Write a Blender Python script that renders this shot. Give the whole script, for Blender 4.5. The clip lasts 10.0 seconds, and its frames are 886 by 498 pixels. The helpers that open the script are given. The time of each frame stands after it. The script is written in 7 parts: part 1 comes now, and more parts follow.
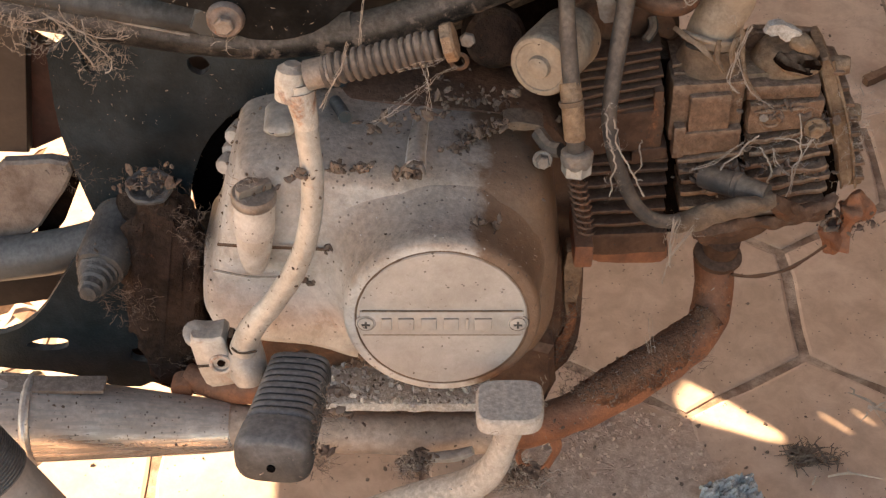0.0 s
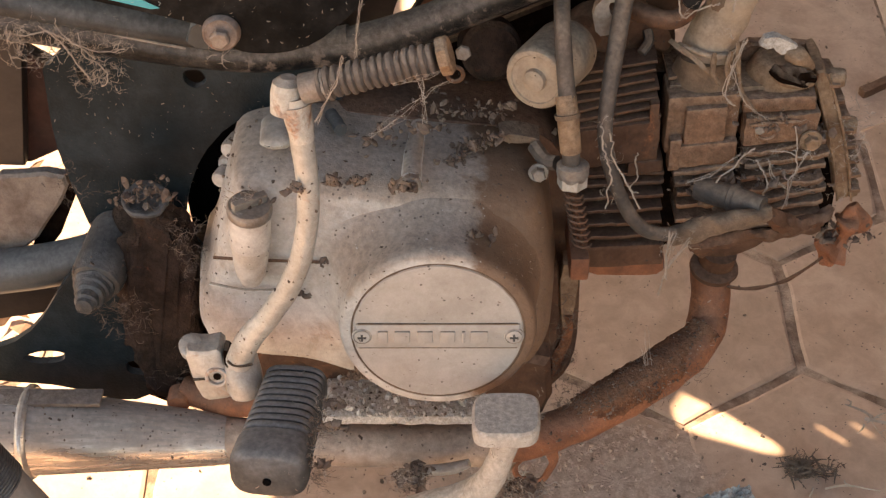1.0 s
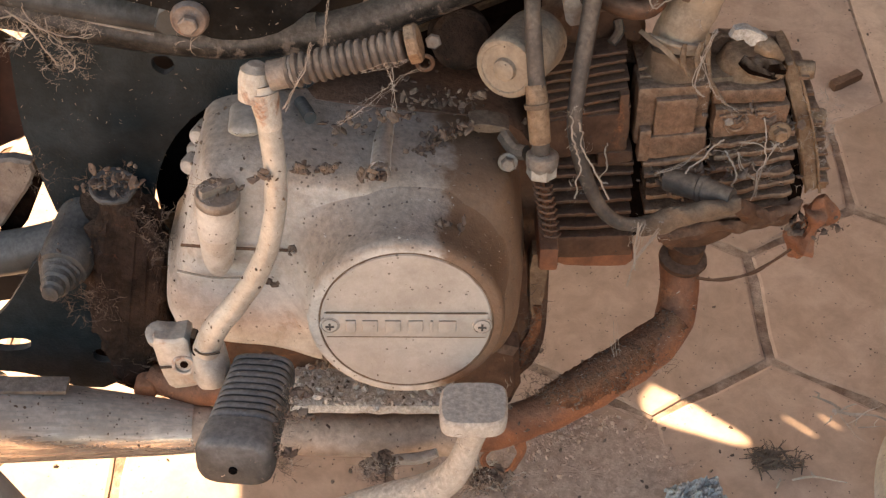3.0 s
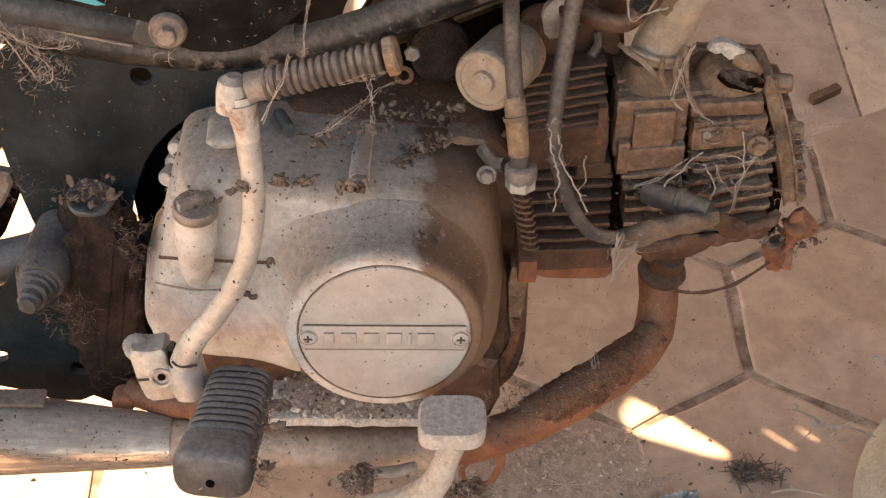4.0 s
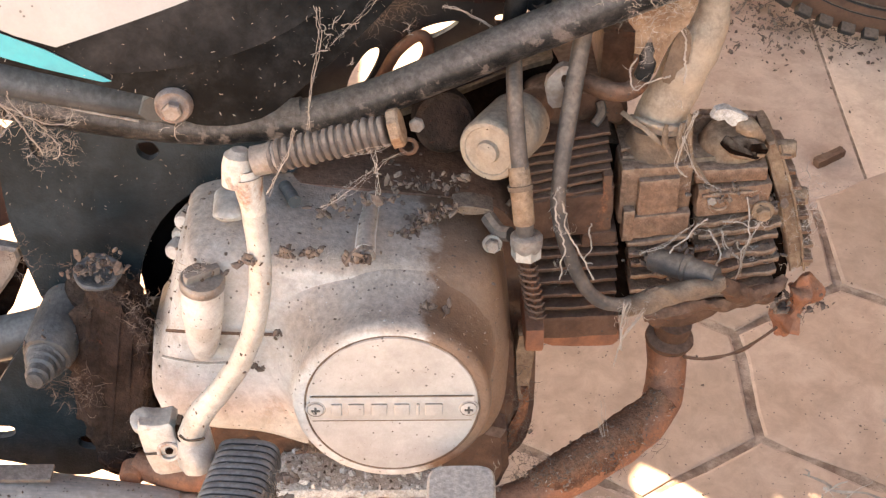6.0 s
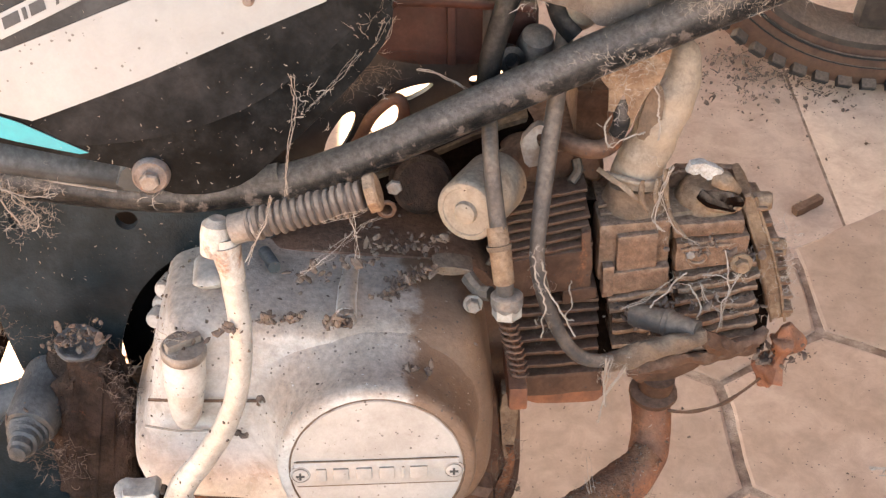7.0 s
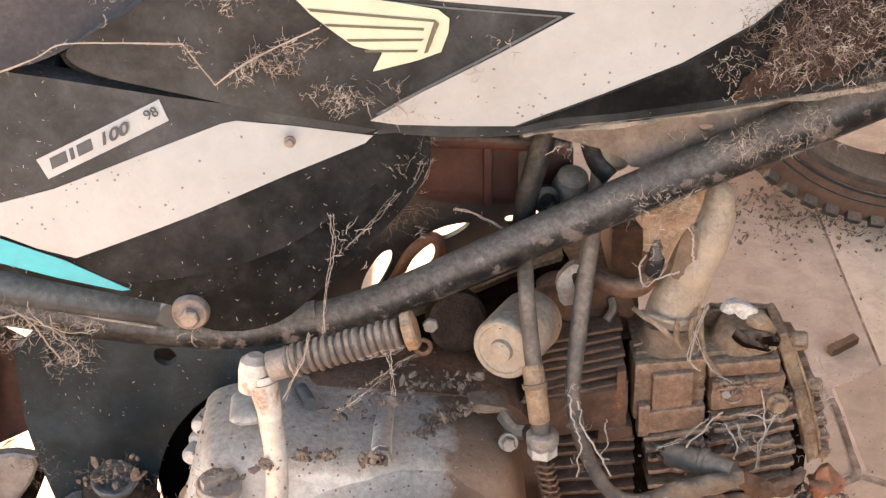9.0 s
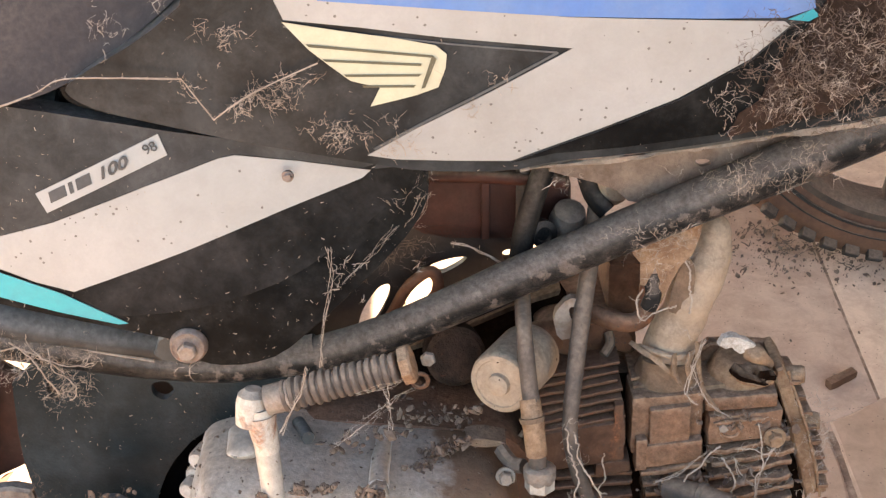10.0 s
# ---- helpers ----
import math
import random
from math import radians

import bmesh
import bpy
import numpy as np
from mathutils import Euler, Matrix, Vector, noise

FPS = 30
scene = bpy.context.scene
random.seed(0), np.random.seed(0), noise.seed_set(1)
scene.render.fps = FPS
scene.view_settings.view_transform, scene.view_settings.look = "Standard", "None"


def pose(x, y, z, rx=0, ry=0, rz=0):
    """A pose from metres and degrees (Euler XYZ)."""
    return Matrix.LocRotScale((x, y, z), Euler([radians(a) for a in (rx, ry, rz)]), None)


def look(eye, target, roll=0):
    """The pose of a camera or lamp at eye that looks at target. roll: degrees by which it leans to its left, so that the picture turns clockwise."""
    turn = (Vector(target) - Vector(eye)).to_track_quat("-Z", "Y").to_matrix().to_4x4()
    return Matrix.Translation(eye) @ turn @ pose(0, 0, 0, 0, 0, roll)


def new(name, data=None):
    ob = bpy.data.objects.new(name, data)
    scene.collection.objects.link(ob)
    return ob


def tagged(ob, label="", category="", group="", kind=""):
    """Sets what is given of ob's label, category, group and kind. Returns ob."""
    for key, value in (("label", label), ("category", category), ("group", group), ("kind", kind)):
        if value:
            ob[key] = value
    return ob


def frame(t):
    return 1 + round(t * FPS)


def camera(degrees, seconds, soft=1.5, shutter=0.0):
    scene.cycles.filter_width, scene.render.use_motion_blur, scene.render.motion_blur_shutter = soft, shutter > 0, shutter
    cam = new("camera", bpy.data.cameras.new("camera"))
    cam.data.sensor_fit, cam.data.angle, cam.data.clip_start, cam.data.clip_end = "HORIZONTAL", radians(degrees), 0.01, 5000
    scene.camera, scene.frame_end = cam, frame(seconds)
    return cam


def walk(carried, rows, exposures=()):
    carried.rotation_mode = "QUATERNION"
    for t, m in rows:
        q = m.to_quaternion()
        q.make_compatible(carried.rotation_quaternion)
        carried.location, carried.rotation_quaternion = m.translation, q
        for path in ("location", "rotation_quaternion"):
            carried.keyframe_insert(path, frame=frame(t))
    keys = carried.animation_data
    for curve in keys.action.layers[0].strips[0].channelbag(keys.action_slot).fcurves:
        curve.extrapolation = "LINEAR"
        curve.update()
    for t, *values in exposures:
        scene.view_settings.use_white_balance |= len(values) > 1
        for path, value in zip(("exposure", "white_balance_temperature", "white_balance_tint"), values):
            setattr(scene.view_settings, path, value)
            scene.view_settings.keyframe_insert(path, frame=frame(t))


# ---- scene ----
# ---------------------------------------------------------------- camera
cam = camera(33.57, 10.0, soft=1.35)
ROWS = [
    (0, (0.00450, -0.00041, 0.91046), (-0.00498, 1.38686, -0.53017), -0.273),
    (0.5, (0.00502, 0.00015, 0.91153), (-0.01721, 1.38802, -0.52838), -0.635),
    (1, (0.00591, 0.00072, 0.91143), (-0.00157, 1.39796, -0.51954), -0.267),
    (1.5, (0.00703, 0.00105, 0.90998), (0.02032, 1.39399, -0.52513), 0.259),
    (2, (0.00787, 0.00111, 0.91038), (0.01556, 1.39122, -0.52750), 0.083),
    (2.5, (0.00839, 0.00102, 0.91000), (0.02165, 1.38877, -0.53013), 0.573),
    (4, (0.01122, 0.00114, 0.90853), (0.06249, 1.40262, -0.51738), 1.904),
    (4.5, (0.01215, 0.00178, 0.90909), (0.06969, 1.41375, -0.50620), 1.774),
    (5, (0.01161, 0.00223, 0.90933), (0.06096, 1.41800, -0.50246), 1.530),
    (6.5, (0.01337, 0.00245, 0.91330), (0.06103, 1.49226, -0.42019), 0.355),
    (7, (0.01520, 0.00390, 0.91554), (0.07675, 1.51515, -0.39302), -0.262),
    (7.5, (0.01441, 0.00299, 0.91572), (0.07614, 1.55242, -0.34739), -0.764),
    (8, (0.01555, 0.00054, 0.91726), (0.06943, 1.58413, -0.30312), -0.370),
    (8.5, (0.01320, 0.00041, 0.91932), (0.05182, 1.61341, -0.26252), -0.654),
    (9, (0.01279, -0.00102, 0.92002), (0.03599, 1.62705, -0.24139), -0.915),
    (9.5, (0.01368, -0.00082, 0.92087), (0.04313, 1.63381, -0.23114), -0.732),
    (10, (0.01395, -0.00239, 0.92198), (0.03877, 1.65090, -0.20321), -0.837),
]
EXPOSURES = [(0.0, 2.31, 8900, 14), (4.0, 2.48, 8750, 14), (5.0, 2.95, 8350, 14), (6.5, 3.27, 7900, 12), (8.0, 3.24, 7800, 11), (9.0, 3.2, 7700, 10), (10.0, 3.02, 7650, 10)]
walk(cam, [(t, look(eye, target, roll)) for t, eye, target, roll in ROWS], EXPOSURES)

# ---------------------------------------------------------------- light
SUN_AZ, SUN_EL = 50.0, 42.0      # degrees from +y towards -x, and above the horizon
world = bpy.data.worlds.new("sky")
scene.world = world
world.use_nodes = True
wn = world.node_tree.nodes
sky = wn.new("ShaderNodeTexSky")
sky.sky_type, sky.sun_disc = "NISHITA", False
sky.sun_elevation, sky.sun_rotation = radians(SUN_EL), radians(-SUN_AZ)
wn["Background"].inputs["Strength"].default_value = 0.11
world.node_tree.links.new(sky.outputs[0], wn["Background"].inputs["Color"])
sun_data = bpy.data.lights.new("sun", "SUN")
sun_data.energy, sun_data.angle, sun_data.color = 5.0, radians(0.12), (1.0, 0.93, 0.83)
sun = new("sun", sun_data)
az, el = radians(SUN_AZ), radians(SUN_EL)
TO_SUN = Vector((-math.sin(az) * math.cos(el), math.cos(az) * math.cos(el), math.sin(el)))
sun.matrix_world = look(TO_SUN * 20, (0, 0, 0))


# ---------------------------------------------------------------- materials
def material(name, base, second=None, rough=0.6, metal=0.0, dust=0.0, rust=0.0, scale=40.0, bump=0.25,
             speck=0.0, fine=600.0, dust_colour=(0.36, 0.25, 0.175), rust_colour=(0.2, 0.07, 0.03), coat=0.0, vary=0.0, chips=0.0, mottle=0.35, spec=0.5, stain=None, streak=0.0):
    """Paint or metal with stains, rust patches, settled dust on upward faces, specks and fine relief."""
    m = bpy.data.materials.new(name)
    m.use_nodes = True
    nt = m.node_tree
    N, K = nt.nodes, nt.links
    bsdf = N["Principled BSDF"]
    coord = N.new("ShaderNodeTexCoord")
    geom = N.new("ShaderNodeNewGeometry")

    def noise_tex(s, detail=6.0, rough_=0.6, dist=0.0):
        n = N.new("ShaderNodeTexNoise")
        n.inputs["Scale"].default_value, n.inputs["Detail"].default_value = s, detail
        n.inputs["Roughness"].default_value, n.inputs["Distortion"].default_value = rough_, dist
        K.new(coord.outputs["Object"], n.inputs["Vector"])
        return n.outputs["Fac"]

    def ramp(src, lo, hi):
        n = N.new("ShaderNodeMapRange")
        n.interpolation_type = "SMOOTHSTEP"
        n.inputs["From Min"].default_value, n.inputs["From Max"].default_value = lo, hi
        K.new(src, n.inputs["Value"])
        return n.outputs["Result"]

    def math_(op, a, b):
        n = N.new("ShaderNodeMath")
        n.operation = op
        for i, v in enumerate((a, b)):
            if isinstance(v, (int, float)):
                n.inputs[i].default_value = v
            else:
                K.new(v, n.inputs[i])
        return n.outputs[0]

    def mix(fac, a, b):
        n = N.new("ShaderNodeMix")
        n.data_type = "RGBA"
        if isinstance(fac, (int, float)):
            n.inputs[0].default_value = fac
        else:
            K.new(fac, n.inputs[0])
        for i, v in ((6, a), (7, b)):
            if isinstance(v, tuple):
                n.inputs[i].default_value = (*v, 1)
            else:
                K.new(v, n.inputs[i])
        return n.outputs[2]

    broad = noise_tex(scale, 5)
    grain = noise_tex(fine, 3)
    second = second or tuple(c * 0.7 for c in base)
    colour = mix(ramp(broad, 0.35, 0.68), base, second)
    colour = mix(math_("MULTIPLY", grain, 0.25), colour, tuple(c * 0.6 for c in base))
    roughness = math_("ADD", rough - 0.08, math_("MULTIPLY", broad, 0.16))
    metallic = metal
    if vary:
        info = N.new("ShaderNodeObjectInfo")
        colour = mix(math_("MULTIPLY", info.outputs["Random"], vary), colour, tuple(c * 0.55 for c in second))
    if chips:
        c_mask = math_("MULTIPLY", ramp(noise_tex(scale * 1.7, 8, 0.7), 0.54, 0.6), chips)
        colour = mix(c_mask, colour, (0.2, 0.155, 0.13))
    if rust:
        r_mask = math_("MULTIPLY", ramp(noise_tex(scale * 0.8, 8, 0.72, 0.6), 0.66 - 0.3 * rust, 0.8 - 0.25 * rust), min(1.0, rust + 0.3))
        rc = mix(ramp(grain, 0.35, 0.65), rust_colour, tuple(min(1, c * 2.2) for c in rust_colour))
        colour = mix(r_mask, colour, rc)
        roughness = math_("MAXIMUM", roughness, math_("MULTIPLY", r_mask, 0.85))
        if metal:
            metallic = math_("MULTIPLY", math_("SUBTRACT", 1.0, r_mask), metal)
    if dust:
        sep = N.new("ShaderNodeSeparateXYZ")
        K.new(geom.outputs["Normal"], sep.inputs[0])
        patch = math_("MULTIPLY", noise_tex(scale * 0.5, 8, 0.65), 0.9)
        d_mask = ramp(math_("ADD", math_("ADD", sep.outputs["Z"], patch), -0.75 + 0.7 * dust), 0.1, 0.75)
        d_mask = math_("MULTIPLY", d_mask, min(1.0, 0.55 + 0.45 * dust))
        thin = math_("MULTIPLY", ramp(noise_tex(scale * 2.5, 8, 0.7), 0.4, 0.7), 0.45 * dust)
        d_mask = math_("MAXIMUM", d_mask, thin)
        dc = mix(ramp(noise_tex(fine * 0.5, 4), 0.3, 0.7), dust_colour, tuple(c * 0.62 for c in dust_colour))
        colour = mix(d_mask, colour, dc)
        roughness = math_("MAXIMUM", roughness, math_("MULTIPLY", d_mask, 0.92))
        if metal:
            metallic = math_("MULTIPLY", metallic, math_("SUBTRACT", 1.0, d_mask))
    if stain:
        sx_ = N.new("ShaderNodeSeparateXYZ")
        K.new(coord.outputs["Object"], sx_.inputs[0])
        where = math_("ADD", sx_.outputs["X"], math_("MULTIPLY", math_("SUBTRACT", noise_tex(scale * 0.6, 8, 0.65), 0.5), 0.06))
        colour = mix(math_("MULTIPLY", ramp(where, stain[0], stain[1]), 0.96), colour, stain[2])
    if streak:
        along = N.new("ShaderNodeVectorMath")
        along.operation = "MULTIPLY"
        along.inputs[1].default_value = (7.0, 420.0, 420.0)
        K.new(coord.outputs["Object"], along.inputs[0])
        lines = N.new("ShaderNodeTexNoise")
        lines.inputs["Scale"].default_value, lines.inputs["Detail"].default_value = 1.0, 4.0
        K.new(along.outputs[0], lines.inputs["Vector"])
        s_line = math_("MULTIPLY", ramp(lines.outputs["Fac"], 0.46, 0.6), streak)
        colour = mix(s_line, colour, tuple(c * 0.42 for c in base))
        roughness = math_("ADD", roughness, math_("MULTIPLY", s_line, 0.25))
    if speck:
        vor = N.new("ShaderNodeTexVoronoi")
        vor.inputs["Scale"].default_value = 210.0
        K.new(coord.outputs["Object"], vor.inputs["Vector"])
        s_mask = math_("MULTIPLY", math_("LESS_THAN", vor.outputs["Distance"], 0.15), math_("GREATER_THAN", noise_tex(70, 2), 0.6 - 0.12 * speck))
        colour = mix(math_("MULTIPLY", s_mask, 0.75), colour, (0.07, 0.05, 0.04))
    if mottle:
        mot = N.new("ShaderNodeMix")
        mot.data_type, mot.blend_type = "RGBA", "MULTIPLY"
        mot.inputs[0].default_value = mottle
        shade = N.new("ShaderNodeValToRGB")
        shade.color_ramp.elements[0].position, shade.color_ramp.elements[1].position = 0.38, 0.6
        shade.color_ramp.elements[0].color, shade.color_ramp.elements[1].color = (0.35, 0.3, 0.27, 1), (1.1, 1.1, 1.1, 1)
        K.new(noise_tex(max(30.0, scale * 3.5), 10, 0.78, 0.4), shade.inputs[0])
        K.new(colour, mot.inputs[6])
        K.new(shade.outputs[0], mot.inputs[7])
        colour = mot.outputs[2]
    K.new(colour, bsdf.inputs["Base Color"])
    K.new(roughness, bsdf.inputs["Roughness"])
    if isinstance(metallic, (int, float)):
        bsdf.inputs["Metallic"].default_value = metallic
    else:
        K.new(metallic, bsdf.inputs["Metallic"])
    bsdf.inputs["Specular IOR Level"].default_value = spec
    bsdf.inputs["Coat Weight"].default_value = coat
    bsdf.inputs["Coat Roughness"].default_value = 0.25
    height = math_("ADD", math_("MULTIPLY", broad, 0.5), math_("MULTIPLY", grain, 0.35))
    b = N.new("ShaderNodeBump")
    b.inputs["Strength"].default_value, b.inputs["Distance"].default_value = bump, 0.003
    K.new(height, b.inputs["Height"])
    K.new(b.outputs[0], bsdf.inputs["Normal"])
    return m


TAN = (0.36, 0.27, 0.2)
M_ALLOY = material("cast_aluminium", (0.66, 0.615, 0.555), (0.52, 0.45, 0.385), 0.55, 0.1, dust=0.6, rust=0.3, scale=38, speck=0.7, bump=0.4, rust_colour=(0.25, 0.165, 0.112), dust_colour=(0.42, 0.302, 0.222), mottle=0.3, spec=0.35, stain=(0.017, 0.027, (0.185, 0.1, 0.056)))
M_CAP = material("cap_aluminium", (0.49, 0.45, 0.4), (0.415, 0.37, 0.322), 0.42, 0.25, dust=0.25, rust=0.12, rust_colour=(0.28, 0.19, 0.13), scale=30, speck=0.4, bump=0.16, mottle=0.18)
M_CASE = material("brown_crankcase", (0.13, 0.066, 0.04), (0.075, 0.037, 0.023), 0.75, 0.1, dust=0.2, dust_colour=(0.29, 0.17, 0.112), rust=0.35, scale=40, speck=0.6, bump=0.4, spec=0.12)
# near-black: puts the shade of gaps and recesses into the colour
M_GAP = material("gap_shade_and_dirt", (0.012, 0.006, 0.004), (0.006, 0.0035, 0.0025), 0.95, 0.0, dust=0.05, scale=70, bump=0.8, spec=0.0)
M_FIN = material("dusty_fins", (0.235, 0.128, 0.078), (0.115, 0.058, 0.034), 0.85, 0.0, dust=0.6, rust=0.1, scale=55, bump=0.9, mottle=0.55, dust_colour=(0.41, 0.265, 0.178), spec=0.06)
M_BLACK = material("black_frame_paint", (0.0085, 0.0142, 0.0166), (0.028, 0.037, 0.041), 0.36, 0.0, dust=0.17, scale=14, speck=0.0, bump=0.4, chips=0.0, spec=0.1, dust_colour=(0.11, 0.107, 0.1), mottle=0.5)
M_TUBE = material("worn_black_tube", (0.004, 0.0048, 0.0056), (0.01, 0.0098, 0.0095), 0.38, 0.0, dust=0.5, scale=40, bump=0.5, chips=0.55, spec=0.2, dust_colour=(0.23, 0.192, 0.165), mottle=0.45)
M_RUST = material("rusted_pipe", (0.34, 0.118, 0.05), (0.18, 0.064, 0.03), 0.75, 0.1, dust=0.14, dust_colour=(0.27, 0.14, 0.082), rust=0.6, scale=50, bump=0.6)
M_MUFFLER = material("dull_chrome_muffler", (0.7, 0.62, 0.55), (0.58, 0.49, 0.42), 0.26, 0.85, dust=0.36, rust=0.12, scale=35, speck=0.9, bump=0.12, dust_colour=(0.34, 0.265, 0.215), mottle=0.2, streak=0.6)
M_SLEEVE = material("dust_grey_sleeve", (0.58, 0.43, 0.325), (0.4, 0.265, 0.185), 0.6, 0.1, dust=0.4, rust=0.25, scale=40, speck=0.5, bump=0.3, dust_colour=(0.45, 0.32, 0.23))
M_RUBBER = material("dusty_rubber", (0.009, 0.0087, 0.0084), (0.02, 0.018, 0.0165), 0.7, 0.0, dust=0.2, scale=50, bump=0.3, dust_colour=(0.26, 0.2, 0.16), spec=0.12)
M_LEVER = material("pitted_lever", (0.54, 0.5, 0.44), (0.42, 0.38, 0.325), 0.45, 0.3, dust=0.25, rust=0.27, scale=45, speck=0.5, bump=0.25)
M_LEVER_RUST = material("rusty_lever_end", (0.6, 0.54, 0.46), (0.46, 0.4, 0.33), 0.5, 0.2, dust=0.15, rust=0.58, rust_colour=(0.17, 0.07, 0.033), scale=55, bump=0.4)
M_TAPPET = material("brown_dusted_casting", (0.32, 0.2, 0.122), (0.19, 0.106, 0.063), 0.85, 0.0, dust=0.4, dust_colour=(0.41, 0.275, 0.18), scale=60, bump=0.7, mottle=0.5, spec=0.08)
M_WASHER = material("dusty_washer", (0.26, 0.19, 0.15), (0.15, 0.088, 0.06), 0.6, 0.1, dust=0.3, rust=0.35, scale=110, bump=0.5, dust_colour=(0.3, 0.235, 0.19))
M_STEEL = material("grimy_steel", (0.3, 0.27, 0.24), (0.2, 0.15, 0.12), 0.5, 0.5, dust=0.45, rust=0.3, scale=80, bump=0.3)
M_BRIGHT = material("bright_zinc", (0.7, 0.68, 0.64), (0.5, 0.46, 0.42), 0.3, 0.8, dust=0.15, rust=0.05, scale=80, bump=0.1)
M_CABLE = material("dusty_cable", (0.065, 0.054, 0.047), (0.12, 0.09, 0.071), 0.6, 0.0, dust=0.25, scale=60, bump=0.2, spec=0.2)
M_PEG = material("grey_dusty_rubber", (0.04, 0.037, 0.035), (0.07, 0.063, 0.057), 0.6, 0.0, dust=0.34, scale=50, bump=0.2, spec=0.3, mottle=0.25, dust_colour=(0.27, 0.235, 0.21))
M_COIL = material("dusty_pedal_rubber", (0.07, 0.051, 0.04), (0.11, 0.08, 0.063), 0.8, 0.0, dust=0.3, scale=60, bump=0.3)
M_LEDGE = material("grey_grit", (0.62, 0.545, 0.465), (0.47, 0.4, 0.335), 0.95, 0.0, scale=120, bump=0.9, mottle=0.65)
M_TAN = material("brown_dust_crust", (0.2, 0.125, 0.077), (0.13, 0.078, 0.047), 0.9, 0.0, dust=0.22, dust_colour=(0.28, 0.185, 0.12), scale=50, bump=0.6, mottle=0.5)
M_DUSTY = material("tan_dusty_rubber", (0.42, 0.3, 0.205), (0.32, 0.222, 0.147), 0.8, 0.0, dust_colour=(0.4, 0.29, 0.2), dust=0.6, scale=40, bump=0.3)
M_PLASTIC = material("black_side_plastic", (0.0034, 0.0036, 0.0038), (0.0105, 0.0102, 0.0098), 0.38, 0.0, dust=0.2, scale=14, speck=0.0, bump=0.08, coat=0.0, spec=0.05, dust_colour=(0.26, 0.24, 0.22))
M_PLASTIC2 = material("dusty_side_plastic", (0.026, 0.0255, 0.025), (0.06, 0.0565, 0.0535), 0.55, 0.0, dust=0.3, scale=16, bump=0.08, spec=0.25, dust_colour=(0.19, 0.178, 0.165), mottle=0.62)
# paler black: dust plus the light on the cover's curve
M_PLASTIC3 = material("dusty_lit_plastic", (0.032, 0.029, 0.027), (0.008, 0.0076, 0.0073), 0.6, 0.0, dust=0.12, scale=22, bump=0.08, spec=0.05, dust_colour=(0.22, 0.19, 0.165), mottle=0.5)
M_TANK = material("dark_tank_paint", (0.0075, 0.0095, 0.0105), (0.042, 0.045, 0.046), 0.3, 0.0, dust=0.3, scale=13, bump=0.06, coat=0.02, spec=0.12, dust_colour=(0.15, 0.142, 0.132), mottle=0.6)
M_WHITE = material("white_paint", (0.345, 0.334, 0.313), (0.3, 0.288, 0.264), 0.4, 0.0, dust=0.1, scale=14, speck=0.5, bump=0.05, coat=0.2, mottle=0.12)
M_CREAM = material("cream_emblem", (0.51, 0.475, 0.33), (0.45, 0.415, 0.29), 0.45, 0.0, dust=0.1, scale=30, bump=0.05, mottle=0.12)
M_BLUE = material("blue_tank_stripe", (0.065, 0.17, 0.42), (0.1, 0.2, 0.4), 0.4, 0.0, dust=0.15, scale=25, bump=0.05, mottle=0.12)
M_TEAL = material("turquoise_decal", (0.0, 0.33, 0.37), (0.0, 0.28, 0.325), 0.4, 0.0, dust=0.12, scale=30, bump=0.03, mottle=0.15)
# flat black for places that stand in deep shade
M_SHADE = material("shade_black", (0.005, 0.0045, 0.0045), None, 0.8, 0.0, scale=60, bump=0.0, spec=0.0, mottle=0.12)
M_PRINT = material("grey_print", (0.05, 0.047, 0.045), (0.075, 0.07, 0.066), 0.7, 0.0, scale=90, bump=0.0, mottle=0.2)
M_PIN = material("grey_pinstripe", (0.1, 0.1, 0.095), None, 0.6, 0.0, scale=60, bump=0.0, mottle=0.3)
M_GOLD = material("olive_line", (0.09, 0.08, 0.045), None, 0.5, 0.0, scale=60, bump=0.0, mottle=0.12)
M_SEAT = material("brown_seat_vinyl", (0.04, 0.027, 0.021), (0.022, 0.0145, 0.0115), 0.42, 0.0, dust=0.12, dust_colour=(0.26, 0.19, 0.145), scale=18, bump=0.15, spec=0.25, mottle=0.4)
M_AIRBOX = material("red_brown_airbox", (0.07, 0.022, 0.014), (0.03, 0.012, 0.009), 0.6, 0.0, dust=0.12, scale=25, bump=0.2, spec=0.2)
M_TILE = material("hexagonal_tile", (0.505, 0.316, 0.21), (0.615, 0.402, 0.281), 0.7, 0.0, dust=0.0, scale=11, fine=350, bump=0.16, vary=0.45, speck=0.5, mottle=0.3)
M_SLAB = material("plain_slab", (0.58, 0.385, 0.268), (0.66, 0.45, 0.325), 0.8, 0.0, scale=5, fine=350, bump=0.15, speck=0.4, mottle=0.35)
M_JOINT = material("dirt_joint", (0.22, 0.128, 0.08), (0.5, 0.35, 0.25), 0.95, 0.0, scale=42, bump=0.8, mottle=0.5)
M_EARTH = material("bare_earth", (0.3, 0.22, 0.16), (0.22, 0.15, 0.1), 0.95, 0.0, scale=3, bump=0.6)
M_TYRE = material("brown_dusty_tyre", (0.007, 0.0058, 0.0048), (0.018, 0.013, 0.0105), 0.8, 0.0, dust=0.04, scale=30, bump=0.3)
M_SIDEWALL = material("muddy_sidewall", (0.14, 0.066, 0.037), (0.085, 0.042, 0.025), 0.85, 0.0, dust=0.05, scale=25, bump=0.3)
